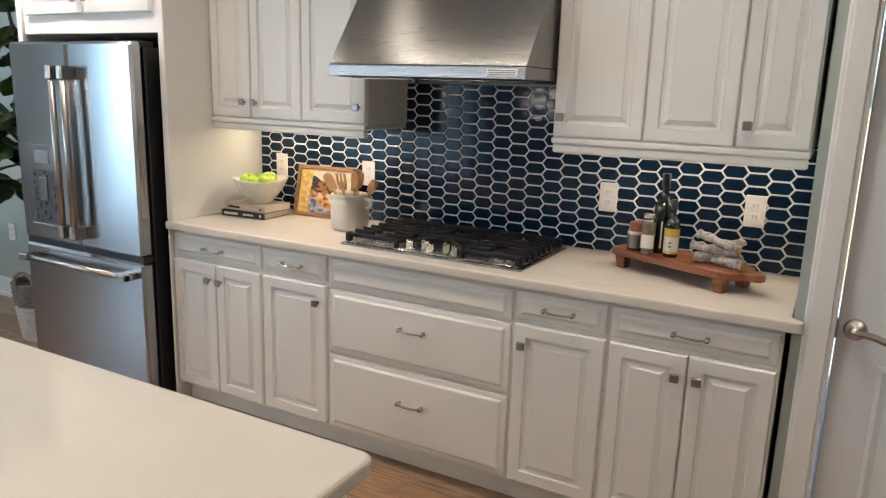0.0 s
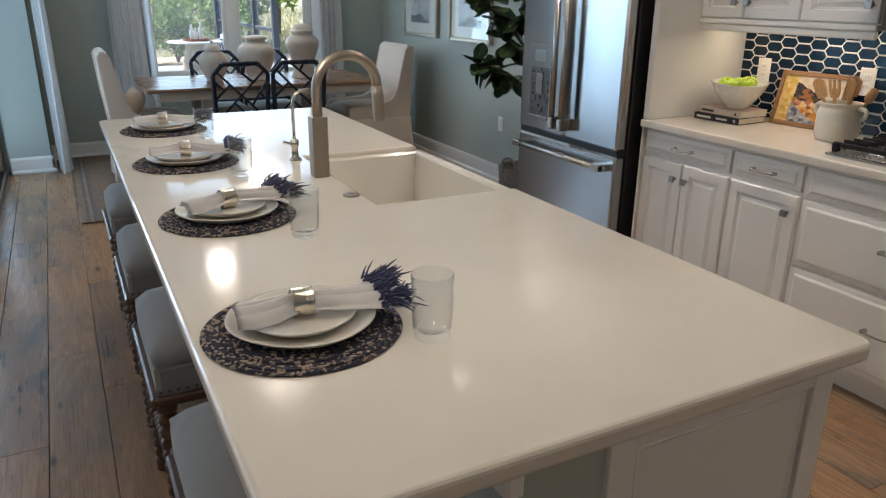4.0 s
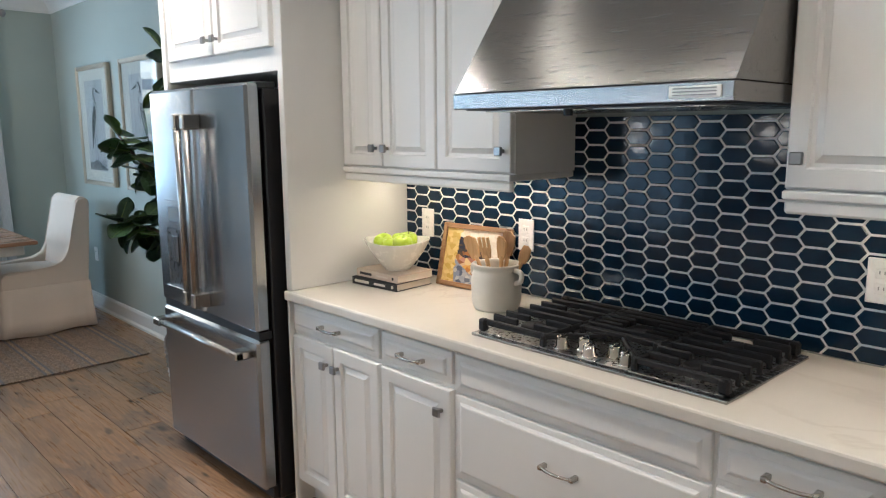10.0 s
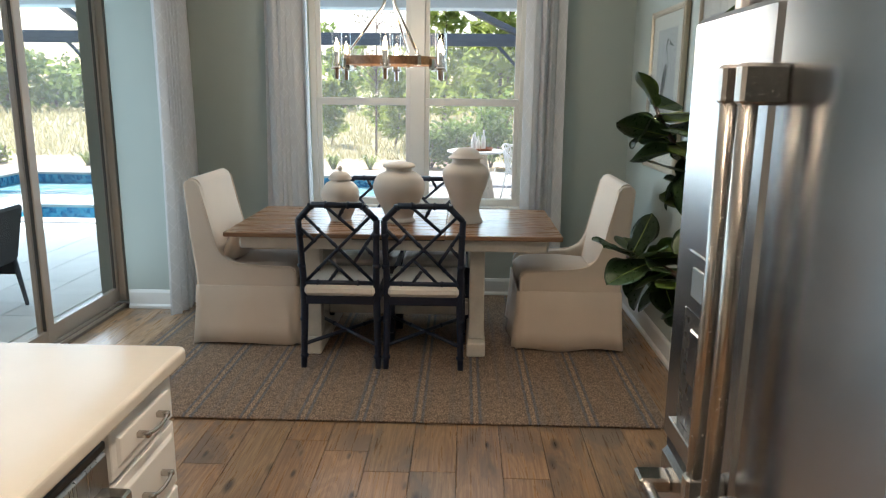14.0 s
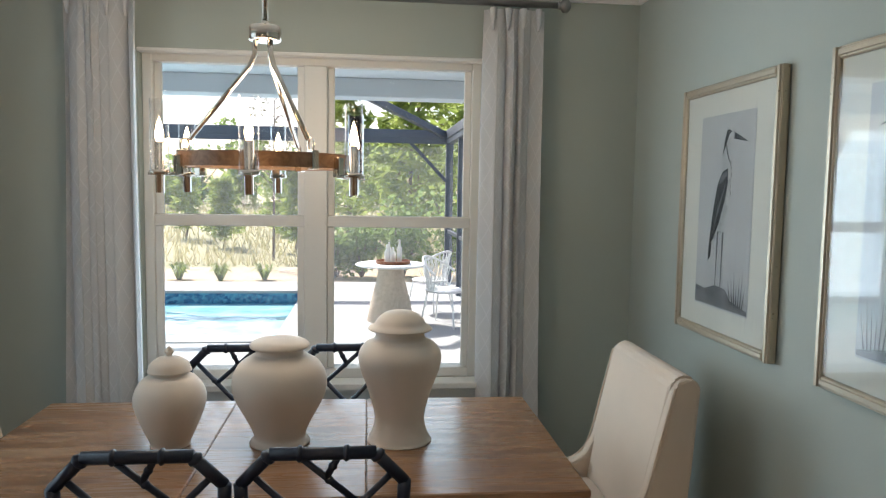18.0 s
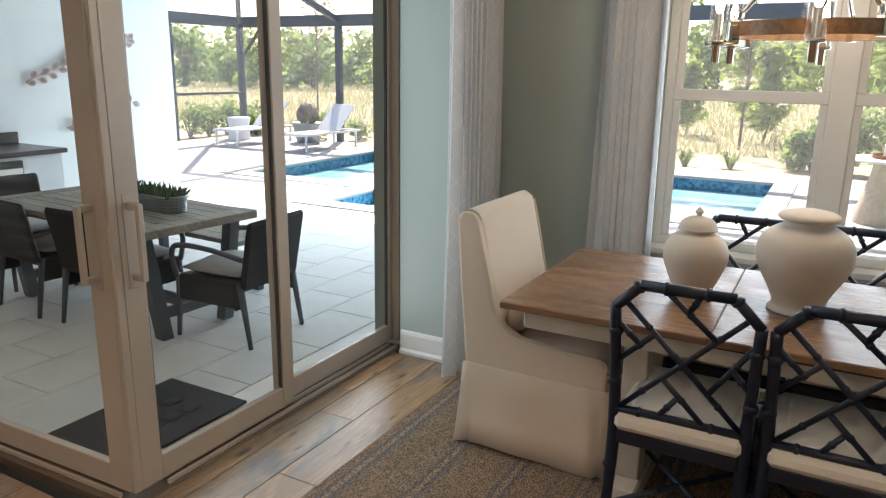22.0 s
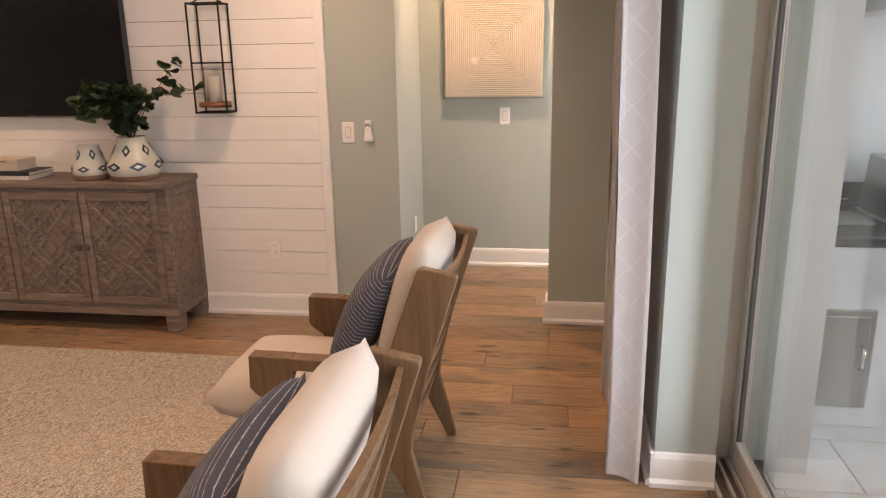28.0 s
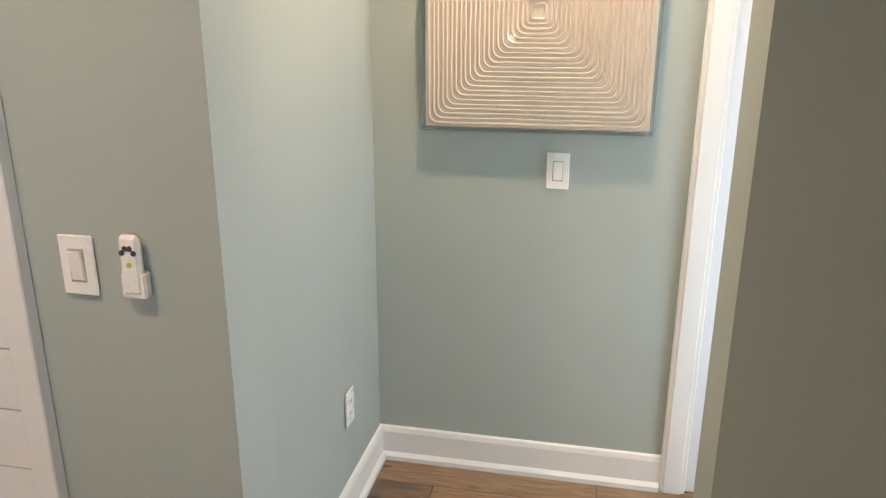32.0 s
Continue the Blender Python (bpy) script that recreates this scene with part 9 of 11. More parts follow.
for k in range(6):
    a = radians(60 * k)
    d = Vector((math.cos(a), math.sin(a), 0))
    x, y = d.x * 0.345, d.y * 0.345
    part("bracket", moved(joined(box(0.275, 0.30, -0.014, 0.014, 1.685, 1.748, 0.002), box(0.29, 0.378, -0.013, 0.013, 1.682, 1.692, 0.002)), pose(0, 0, 0, 0, 0, 60 * k)), M["chrome"], ch)
    part("candle_cup", lathe([(0.0, 1.628), (0.013, 1.628), (0.0135, 1.684), (0.031, 1.686), (0.031, 1.698), (0.0145, 1.700), (0.0145, 1.785), (0.0, 1.786)], 20, x=x, y=y), M["chrome"], ch, smooth=True)
    part("bulb", lathe(smoothed([(0.008, 1.786), (0.0135, 1.805), (0.010, 1.828), (0.004, 1.850), (0.0, 1.862)], 3), 14, x=x, y=y), M["bulb"], ch, "glowing candle bulb", True)
    s = part("glass_shade", lathe([(0.0265, 1.699), (0.0285, 1.699), (0.0285, 1.915), (0.0265, 1.915), (0.0265, 1.699)], 28, x=x, y=y), M["shade_glass"], ch, "clear glass cylinder shade", True)
    s.visible_shadow = False
cl = new("chandelier_lamp", bpy.data.lights.new("chandelier_lamp", "POINT"))
cl.data.energy, cl.data.color, cl.data.shadow_soft_size = 5.0, (1.0, 0.80, 0.56), 0.2
cl.location = (-6.58, 1.225, 1.95)


# curtains on rods
def curtain_mat():
    m, nt, b = nodes_of("white_lattice_curtain")
    tc = nt.nodes.new("ShaderNodeTexCoord")
    sep = nt.nodes.new("ShaderNodeSeparateXYZ")
    link(nt, tc.outputs["UV"], sep.inputs[0])

    def op(kind, a, b_=None):
        n = node(nt, "ShaderNodeMath")
        n.operation = kind
        for i, v in enumerate((a, b_)):
            if v is None:
                continue
            if isinstance(v, (int, float)):
                n.inputs[i].default_value = v
            else:
                link(nt, v, n.inputs[i])
        return n.outputs[0]
    u = op("DIVIDE", op("PINGPONG", sep.outputs[0], 0.036), 0.036)
    v = op("DIVIDE", op("PINGPONG", sep.outputs[1], 0.070), 0.070)
    a = op("ABSOLUTE", op("SUBTRACT", u, v))
    linev = ramp(nt, a, [(0.04, (1, 1, 1)), (0.10, (0, 0, 0))])
    fab = noise_tex(nt, tc.outputs["UV"], 260, 3)
    col = mix(nt, linev, ramp(nt, fab, [(0.3, (0.61, 0.60, 0.60)), (0.7, (0.66, 0.65, 0.645))]), (0.70, 0.69, 0.69))
    link(nt, col, b.inputs["Base Color"])
    b.inputs["Roughness"].default_value = 0.75
    b.inputs["Sheen Weight"].default_value = 0.15
    out = nt.nodes["Material Output"]
    tl = nt.nodes.new("ShaderNodeBsdfTranslucent")
    link(nt, col, tl.inputs[0])
    mx = nt.nodes.new("ShaderNodeMixShader")
    mx.inputs[0].default_value = 0.22
    link(nt, b.outputs[0], mx.inputs[1])
    link(nt, tl.outputs[0], mx.inputs[2])
    link(nt, mx.outputs[0], out.inputs[0])
    bump(nt, b, linev, 0.2, 0.001)
    return m


M["curtain"] = curtain_mat()


def curtain(x, y, rz, w, folds, seed, z1=2.50, depth=0.045):
    """Pleated cloth across local x, the wall behind at -y."""
    t = thing("curtain", "white lattice-weave pinch-pleat curtain hanging to the floor", "curtain", x, y, 0, rz, "curtains")
    bm = bmesh.new()
    uvl = bm.loops.layers.uv.new("UVMap")
    nu = folds * 12
    rows = [0.012, 0.3, 0.8, 1.3, 1.8, 2.2, 2.36, 2.43, z1]
    g = {}
    arc = 0.0
    arcs = []
    for i in range(nu + 1):
        f = i / nu
        arcs.append(f * w * 2.1)
        for j, z in enumerate(rows):
            sp = 1.0 + 0.10 * (1 - z / z1)
            tight = 1.0 if z < 2.3 else max(0.45, 1.0 - (z - 2.3) / 0.2 * 0.6)
            ph = folds * 2 * math.pi * f + 1.5 * math.sin(2 * math.pi * f * 1.4 + seed) + 0.6 * math.sin(1.3 * z + seed) * (1 - z / z1)
            d = depth * tight * (0.55 + 0.45 * math.sin(5.1 * f + 2 * seed)) * (math.sin(ph) + 0.28 * math.sin(2 * ph + seed)) + 0.012 * math.sin(7 * f + 1.1 * z + seed)
            g[i, j] = bm.verts.new(((f - 0.5) * w * sp + 0.010 * math.sin(2 * ph), d, z))
    for i in range(nu):
        for j in range(len(rows) - 1):
            fc = bm.faces.new((g[i, j], g[i + 1, j], g[i + 1, j + 1], g[i, j + 1]))
            for lp, (a, b_) in zip(fc.loops, ((i, j), (i + 1, j), (i + 1, j + 1), (i, j + 1))):
                lp[uvl].uv = (arcs[a], rows[b_])
    part("cloth", bm, M["curtain"], t, smooth=True)
    for k in range(folds):
        px = (k + 0.5) / folds * w - w / 2
        part("pleat", tube([(px, 0.012, z1 - 0.10), (px, 0.02, z1 - 0.05), (px, 0.018, z1)], [0.004, 0.012, 0.016], 8), M["curtain"], t, smooth=True)
        part("hook_ring", tube([(px, 0.0, z1 + 0.018 + 0.0), (px, 0.0, z1 - 0.01)], 0.003, 6), M["pewter"], t)
    return t


def rod(x0, y0, x1, y1, z=2.53):
    t = thing("curtain_rod", "dark pewter curtain rod with ball finials", "curtain rod", 0, 0, 0)
    p, q = Vector((x0, y0, z)), Vector((x1, y1, z))
    d = (q - p).normalized()
    part("pole", tube([p, q], 0.0135, 12), M["pewter"], t, smooth=True)
    for e, s in ((p, -1), (q, 1)):
        part("finial", tube([e + d * s * o for o in (0.0, 0.008, 0.012, 0.025, 0.045, 0.060, 0.066)], [0.014, 0.02, 0.014, 0.030, 0.034, 0.020, 0.004], 16), M["pewter"], t, smooth=True)
    n = Vector((-d.y, d.x, 0))
    for f in (0.06, 0.94) if (q - p).length > 1 else (0.5,):
        c = p + (q - p) * f
        part("bracket", joined(tube([c, c + n * 0.075], 0.006, 8), tube([c + n * 0.07, c + n * 0.076], 0.02, 14)), M["pewter"], t)


rod(-7.515, 0.12, -7.515, 2.46)
curtain(-7.505, 0.365, -90, 0.33, 4, 1.0)
curtain(-7.505, 2.255, -90, 0.29, 4, 2.0)
rod(-6.74, -0.345, -7.50, -0.345)
curtain(-7.17, -0.335, 180, 0.56, 8, 3.0)
rod(-4.915, -4.40, -4.915, -4.90)
curtain(-4.885, -4.755, -90, 0.74, 8, 4.0, 2.50, 0.062)

# ---- framed heron prints ----
M["champagne"] = surface("champagne_frame", (0.46, 0.39, 0.29), 0.35, 0.08, 8, 0.05, 80, metal=0.5)
M["matboard"] = surface("ivory_matboard", (0.70, 0.68, 0.62), 0.85, 0.02, 4, 0.1, 200)
M["print"] = surface("pale_grey_print_paper", (0.50, 0.50, 0.51), 0.85, 0.10, 3, 0.05, 90)
M["ink"] = surface("charcoal_print_ink", (0.035, 0.037, 0.042), 0.8, 0.5, 14, 0.05, 90)
M["ink3"] = surface("pale_print_ink", (0.42, 0.42, 0.42), 0.8, 0.35, 40, 0.05, 90)
M["ink2"] = surface("grey_print_ink", (0.16, 0.16, 0.17), 0.8, 0.4, 14, 0.05, 90)


def framed(name, label, category, x, y, z, rz, w, h, fw=0.035, depth=0.03, matw=0.12, frame="champagne", glassy=True):
    """A frame facing -y with its lower left corner at the origin."""
    t = thing(name, label, category, x, y, z, rz)
    for a in ((0, fw, 0, h), (w - fw, w, 0, h), (fw, w - fw, 0, fw), (fw, w - fw, h - fw, h)):
        part("frame_bar", joined(box(a[0], a[1], -depth, 0, a[2], a[3], 0.004), box(a[0] + 0.008 * (a[1] - a[0] < 0.1), a[1] - 0.008 * (a[1] - a[0] < 0.1), -depth - 0.005, -depth + 0.002, a[2] + 0.008 * (a[3] - a[2] < 0.1), a[3] - 0.008 * (a[3] - a[2] < 0.1), 0.003)), M[frame], t)
    part("matboard", box(fw, w - fw, -depth + 0.012, -depth + 0.016, fw, h - fw, 0), M["matboard"], t, "ivory matboard")
    if glassy:
        part("glazing", box(fw, w - fw, -depth + 0.004, -depth + 0.006, fw, h - fw, 0), M["picture_glass"], t, "clear picture glass").visible_shadow = False
    return t


def heron(t, w, h, dp, flip=1):
    """The print: a standing wading bird as plain ink shapes on grey paper."""
    m0, m1 = 0.160, 0.120
    y = -dp + 0.0108
    pr = part("print", box(m0, w - m0, y, y + 0.001, m1, h - m1, 0), M["print"], t, "grey print of a standing heron")
    cx, pw_, ph_ = w / 2, w - 2 * m0, h - 2 * m1

    def sh(pts, mat, dy):
        o = [(cx + flip * u * pw_, m1 + v * ph_) for u, v in pts]
        part("ink_shape", prism(o, 0.0004, "y", y - dy), M[mat], pr)
    sh([(0.05, 0.72), (0.13, 0.70), (0.14, 0.62), (0.08, 0.52), (-0.02, 0.40), (-0.12, 0.34), (-0.24, 0.27), (-0.20, 0.36), (-0.05, 0.47)], "ink3", 0.0006)
    sh([(0.05, 0.725), (-0.05, 0.705), (-0.13, 0.64), (-0.19, 0.53), (-0.22, 0.44), (-0.25, 0.33), (-0.19, 0.35), (-0.08, 0.44), (0.01, 0.55), (0.06, 0.65)], "ink", 0.0010)
    sh([(0.03, 0.71), (-0.05, 0.695), (-0.11, 0.64), (-0.04, 0.655), (0.04, 0.69)], "ink2", 0.0014)
    for k in range(5):
        sh([(-0.20 + 0.03 * k, 0.37 + 0.035 * k), (-0.10 + 0.03 * k, 0.52 + 0.03 * k), (-0.108 + 0.03 * k, 0.525 + 0.03 * k)], "ink2", 0.0014)
    sh([(-0.26, 0.24), (-0.25, 0.33), (-0.20, 0.34), (-0.21, 0.27)], "ink", 0.0014)
    sh([(0.05, 0.72), (0.13, 0.70), (0.125, 0.76), (0.07, 0.81), (0.055, 0.84), (0.09, 0.88), (0.02, 0.89), (0.005, 0.84), (0.025, 0.80), (0.075, 0.755)], "ink3", 0.0018)
    sh([(0.075, 0.755), (0.025, 0.80), (0.005, 0.84), (0.018, 0.845), (0.037, 0.805), (0.085, 0.76)], "ink", 0.0022)
    for k in range(6):
        u, v = 0.10 + 0.008 * (k % 3), 0.76 - 0.03 * k
        sh([(u, v), (u + 0.012, v - 0.002), (u + 0.004, v - 0.026)], "ink", 0.0022)
    sh([(0.0, 0.895), (0.05, 0.93), (0.12, 0.925), (0.17, 0.90), (0.16, 0.875), (0.08, 0.87)], "ink3", 0.0022)
    sh([(0.015, 0.915), (0.06, 0.918), (0.11, 0.905), (0.06, 0.895), (0.03, 0.87), (-0.05, 0.79), (-0.02, 0.87)], "ink", 0.0026)
    sh([(0.15, 0.902), (0.41, 0.845), (0.15, 0.868)], "ink", 0.0026)
    for a in (-0.10, 0.0):
        sh([(a, 0.40), (a + 0.03, 0.40), (a + 0.016, 0.24), (a + 0.013, 0.09), (a - 0.002, 0.09), (a + 0.002, 0.24)], "ink2", 0.0018)
    sh([(-0.49, 0.01), (0.49, 0.01), (0.49, 0.03), (0.2, 0.06), (0.1, 0.11), (-0.1, 0.12), (-0.3, 0.09), (-0.49, 0.10)], "ink2", 0.0012)
    for k in range(7):
        a = 0.2 + 0.035 * k
        sh([(a, 0.04), (a + 0.012, 0.04), (a + 0.05 * (k - 3) / 3, 0.16 + 0.03 * (k % 3))], "ink", 0.0024)


for px, fl in ((-6.985, 1), (-6.025, -1)):
    t = framed("framed_print", "champagne-framed ink print of a heron with a wide ivory mat", "framed picture", px, 2.897, 1.10, 0, 0.72, 0.965)
    heron(t, 0.72, 0.965, 0.03, fl)
plate(-6.93, 2.899, 0.49)
plate(-5.14, 2.899, 0.485)

# ---- living room ----
# armchairs; built facing +x with the floor contact of the back legs at x = -0.42
ac = thing("lounge_armchair", "oak-framed lounge armchair with cream cushions and slatted back", "armchair", -3.78, -3.075, 0, 0, "lounge armchairs")
AW = 0.31
for s in (-1, 1):
    y0 = s * AW
    ya = y0 - 0.020
    post = [(-0.365, 0.245), (-0.275, 0.245), (-0.282, 0.40), (-0.29, 0.60), (-0.34, 0.745), (-0.405, 0.925), (-0.42, 0.93), (-0.53, 0.908), (-0.532, 0.895), (-0.43, 0.57), (-0.375, 0.35)]
    part("back_post", prism(post, 0.04, "y", ya, 0.004), M["chair_wood"], ac)
    part("rear_leg", prism([(-0.366, 0.29), (-0.28, 0.29), (-0.277, 0.243), (-0.305, 0.20), (-0.40, 0.0), (-0.435, 0.0)], 0.036, "y", ya + 0.002, 0.004), M["chair_wood"], ac)
    part("front_leg", prism([(0.245, 0.255), (0.315, 0.255), (0.30, 0.0), (0.265, 0.0)], 0.036, "y", ya + 0.002, 0.004), M["chair_wood"], ac)
    part("side_rail", prism([(-0.277, 0.242), (0.317, 0.242), (0.317, 0.292), (-0.277, 0.292)], 0.04, "y", ya, 0.003), M["chair_wood"], ac)
    part("arm_post", prism([(0.048, 0.290), (0.108, 0.290), (0.110, 0.40), (0.122, 0.445), (0.165, 0.475), (0.182, 0.495), (0.178, 0.612), (0.03, 0.610), (0.03, 0.545), (0.046, 0.50)], 0.06, "y", y0 - 0.03, 0.004), M["chair_wood"], ac)
    part("arm", prism([(-0.30, 0.563), (0.031, 0.565), (0.031, 0.608), (-0.30, 0.603)], 0.06, "y", y0 - 0.03, 0.003), M["chair_wood"], ac)
    for z in (0.356, 0.460):
        part("side_slat", box(-0.30, 0.055, y0 - 0.012, y0 + 0.012, z, z + 0.034, 0.003), M["chair_wood"], ac)
for x, z in ((0.28, 0.242), (-0.30, 0.245)):
    part("cross_rail", box(x - 0.02, x + 0.02, -AW + 0.02, AW - 0.02, z, z + 0.05, 0.003), M["chair_wood"], ac)
for k in range(6):
    f = k / 5
    x, z = -0.352 - 0.125 * f, 0.36 + 0.51 * f
    pts = [Vector((x - 0.016 * (1 - (u / 0.29) ** 2) - 0.005, u, z)) for u in [-0.29 + 0.58 * q / 10 for q in range(11)]]
    bm = bmesh.new()
    n = Vector((-0.24, 0, 0.97)) * 0.026
    tk = Vector((-0.97, 0, -0.24)) * 0.008
    rings = [[bm.verts.new(p + a * n + b * tk) for a, b in ((-1, -1), (1, -1), (1, 1), (-1, 1))] for p in pts]
    for a, b in zip(rings, rings[1:]):
        for q in range(4):
            bm.faces.new((a[q], a[(q + 1) % 4], b[(q + 1) % 4], b[q]))
    bm.faces.new(rings[0][::-1])
    bm.faces.new(rings[-1])
    part("back_slat", bm, M["chair_wood"], ac)
M["cream"] = surface("cream_upholstery", (0.46, 0.39, 0.32), 0.9, 0.05, 5, 0.35, 330, sheen=0.2, dist=0.0012)
part("seat_platform", box(-0.27, 0.29, -0.28, 0.28, 0.290, 0.302, 0.004), M["cream"], ac)
part("seat_cushion", cushion(-0.27, 0.42, -0.278, 0.278, 0.300, 0.475, 0.022, 12, 6, 0.3), M["cream"], ac, "cream boxed seat cushion", True)
part("back_cushion", moved(cushion(-0.28, 0.28, -0.275, 0.275, -0.075, 0.075, 0.028, 12, 8, 0.3), pose(-0.340, 0, 0.715, 0, 0, 90) @ pose(0, 0, 0, 74)), M["cream"], ac, "cream back cushion", True)
copy_thing(ac, pose(-3.78, -4.35, 0))


def stripe_mat():
    m, nt, b = nodes_of("indigo_striped_weave")
    tc = nt.nodes.new("ShaderNodeTexCoord")
    w = nt.nodes.new("ShaderNodeTexWave")
    w.bands_direction = "Y"
    w.inputs["Scale"].default_value = 20
    w.inputs["Distortion"].default_value = 0.05
    link(nt, tc.outputs["Object"], w.inputs["Vector"])
    n = noise_tex(nt, tc.outputs["Object"], 130, 3)
    col = ramp(nt, w.outputs[1], [(0.92, (0.055, 0.062, 0.082)), (0.98, (0.42, 0.41, 0.41))])
    col = mix(nt, ramp(nt, n, [(0.40, (0, 0, 0)), (0.65, (0.8, 0.8, 0.8))]), col, (0.05, 0.055, 0.075))
    link(nt, col, b.inputs["Base Color"])
    b.inputs["Roughness"].default_value = 0.95
    bump(nt, b, w.outputs[1], 0.4, 0.003)
    return m


M["indigo"] = stripe_mat()
for cy in (-3.09, -4.365):
    t = thing("throw_pillow", "indigo pillow with thin white stripes on an armchair", "pillow", -3.945, cy - 0.02, 0.680, 90, "throw pillows")
    part("pillow", moved(cushion(-0.235, 0.235, -0.235, 0.235, -0.055, 0.055, 0.045, 14, 9, 0.6), Matrix.Identity(4)), M["indigo"], t, smooth=True).matrix_basis = pose(0, 0, 0, 60, 5, 0)

lr = tagged(obj("living_rug", box(-3.72, 0.6, -5.33, -1.0, 0.0015, 0.012, 0.004), M["rug2"]), "cream woven wool rug with flecked texture", "rug")

# gate-leg side table and lamp
TX, TY = -3.355, -2.40
sd_ = thing("gateleg_side_table", "oval drop-leaf table with a dark top and grey barley-twist legs", "side table", TX, TY, 0.012)
for y0, y1 in ((-0.36, -0.118), (-0.115, 0.115), (0.118, 0.36)):
    o = []
    n = 40
    pts = [(0.31 * math.cos(2 * math.pi * k / n), 0.335 * math.sin(2 * math.pi * k / n)) for k in range(n)]
    poly = [(x, min(max(y, y0), y1)) for x, y in pts]
    if y0 < -0.2 or y1 > 0.2:
        edge = y1 if y0 < -0.2 else y0
        hx = 0.31 * math.sqrt(1 - (edge / 0.335) ** 2)
        poly = [(x, y) for x, y in pts if (y < edge if y0 < -0.2 else y > edge)]
        poly = ([(hx, edge)] + poly[0:] + [(-hx, edge)]) if y0 > 0 else ([(-hx, edge)] + poly + [(hx, edge)])
    else:
        hx = 0.31 * math.sqrt(1 - (y1 / 0.335) ** 2)
        right = [(x, y) for x, y in pts if abs(y) < y1 and x > 0]
        right.sort(key=lambda q: q[1])
        left = [(x, y) for x, y in pts if abs(y) < y1 and x < 0]
        left.sort(key=lambda q: -q[1])
        poly = [(hx, y0)] + right + [(hx, y1), (-hx, y1)] + left + [(-hx, y0)]
    part("top_leaf", prism(poly, 0.020, "z", 0.590, 0.003), M["dark_top"], sd_)
part("apron", joined(box(-0.17, 0.17, -0.10, -0.08, 0.50, 0.589, 0.003), box(-0.17, 0.17, 0.08, 0.10, 0.50, 0.589, 0.003), box(-0.17, -0.15, -0.08, 0.08, 0.50, 0.589, 0.003), box(0.15, 0.17, -0.08, 0.08, 0.50, 0.589, 0.003)), M["grey_paint"], sd_)


def twist_leg(x, y):
    bm = bmesh.new()
    rings = []
    n = 60
    for k in range(n + 1):
        z = 0.09 + 0.36 * k / n
        a = k / n * 2 * math.pi * 4.5
        c = Vector((x + 0.008 * math.cos(a), y + 0.008 * math.sin(a), z))
        rings.append([bm.verts.new(c + Vector((0.015 * math.cos(q), 0.015 * math.sin(q), 0))) for q in [2 * math.pi * i / 10 for i in range(10)]])
    for a, b in zip(rings, rings[1:]):
        for i in range(10):
            bm.faces.new((a[i], a[(i + 1) % 10], b[(i + 1) % 10], b[i]))
    leg = part("leg", bm, M["grey_paint"], sd_, smooth=True)
    part("leg_block", box(x - 0.021, x + 0.021, y - 0.021, y + 0.021, 0.47, 0.589, 0.003), M["grey_paint"], leg)
    part("leg_collar", lathe([(0.016, 0.435), (0.024, 0.445), (0.016, 0.455), (0.024, 0.465), (0.02, 0.472)], 14, x=x, y=y), M["grey_paint"], leg, smooth=True)
    part("leg_foot", lathe([(0.018, 0.0), (0.024, 0.015), (0.020, 0.035), (0.024, 0.05), (0.024, 0.09), (0.016, 0.095)], 14, x=x, y=y), M["grey_paint"], leg, smooth=True)


for x, y in ((-0.16, -0.09), (-0.16, 0.09), (0.16, -0.09), (0.16, 0.09), (-0.20, -0.17), (0.20, 0.17)):
    twist_leg(x, y)
for y in (-0.09, 0.09):
    part("stretcher", box(-0.16, 0.16, y - 0.014, y + 0.014, 0.065, 0.095, 0.003), M["grey_paint"], sd_)
part("gate_rail", joined(moved(box(0, 0.10, -0.012, 0.012, 0.53, 0.56, 0.002), pose(-0.16, -0.09, 0, 0, 0, 243)), moved(box(0, 0.10, -0.012, 0.012, 0.53, 0.56, 0.002), pose(0.16, 0.09, 0, 0, 0, 63))), M["grey_paint"], sd_)
LZ = 0.012 + 0.6102
lp = thing("table_lamp", "bulbous woven rattan table lamp with a white drum shade", "table lamp", TX + 0.022, TY, LZ)


def rope_mat():
    m, nt, b = nodes_of("woven_rattan")
    vec = coords(nt, (1, 1, 1), False)
    v = nt.nodes.new("ShaderNodeTexNoise")
    v.inputs["Scale"].default_value = 40
    link(nt, vec, v.inputs["Vector"])
    link(nt, ramp(nt, v.outputs[0], [(0.3, (0.10, 0.036, 0.018)), (0.7, (0.22, 0.085, 0.042))]), b.inputs["Base Color"])
    b.inputs["Roughness"].default_value = 0.55
    return m


M["rattan"] = rope_mat()
M["rattan_hi"] = surface("pale_rattan_strand", (0.27, 0.115, 0.062), 0.5, 0.3, 30, 0.1, 80)
prof = smoothed([(0.115, 0.0), (0.135, 0.017), (0.178, 0.10), (0.190, 0.172), (0.165, 0.25), (0.105, 0.300), (0.085, 0.333), (0.098, 0.36)], 6)
part("core", lathe([(max(r - 0.003, 0), z) for r, z in prof], 48), M["rattan"], lp, "brown rattan core", True)


def on_base(f, a, lift):
    f = min(max(f, 0.0), 0.9999) * (len(prof) - 1)
    i = int(f)
    r = prof[i][0] + (prof[i + 1][0] - prof[i][0]) * (f - i) + lift
    z = prof[i][1] + (prof[i + 1][1] - prof[i][1]) * (f - i)
    return Vector((r * math.cos(a), r * math.sin(a), z))


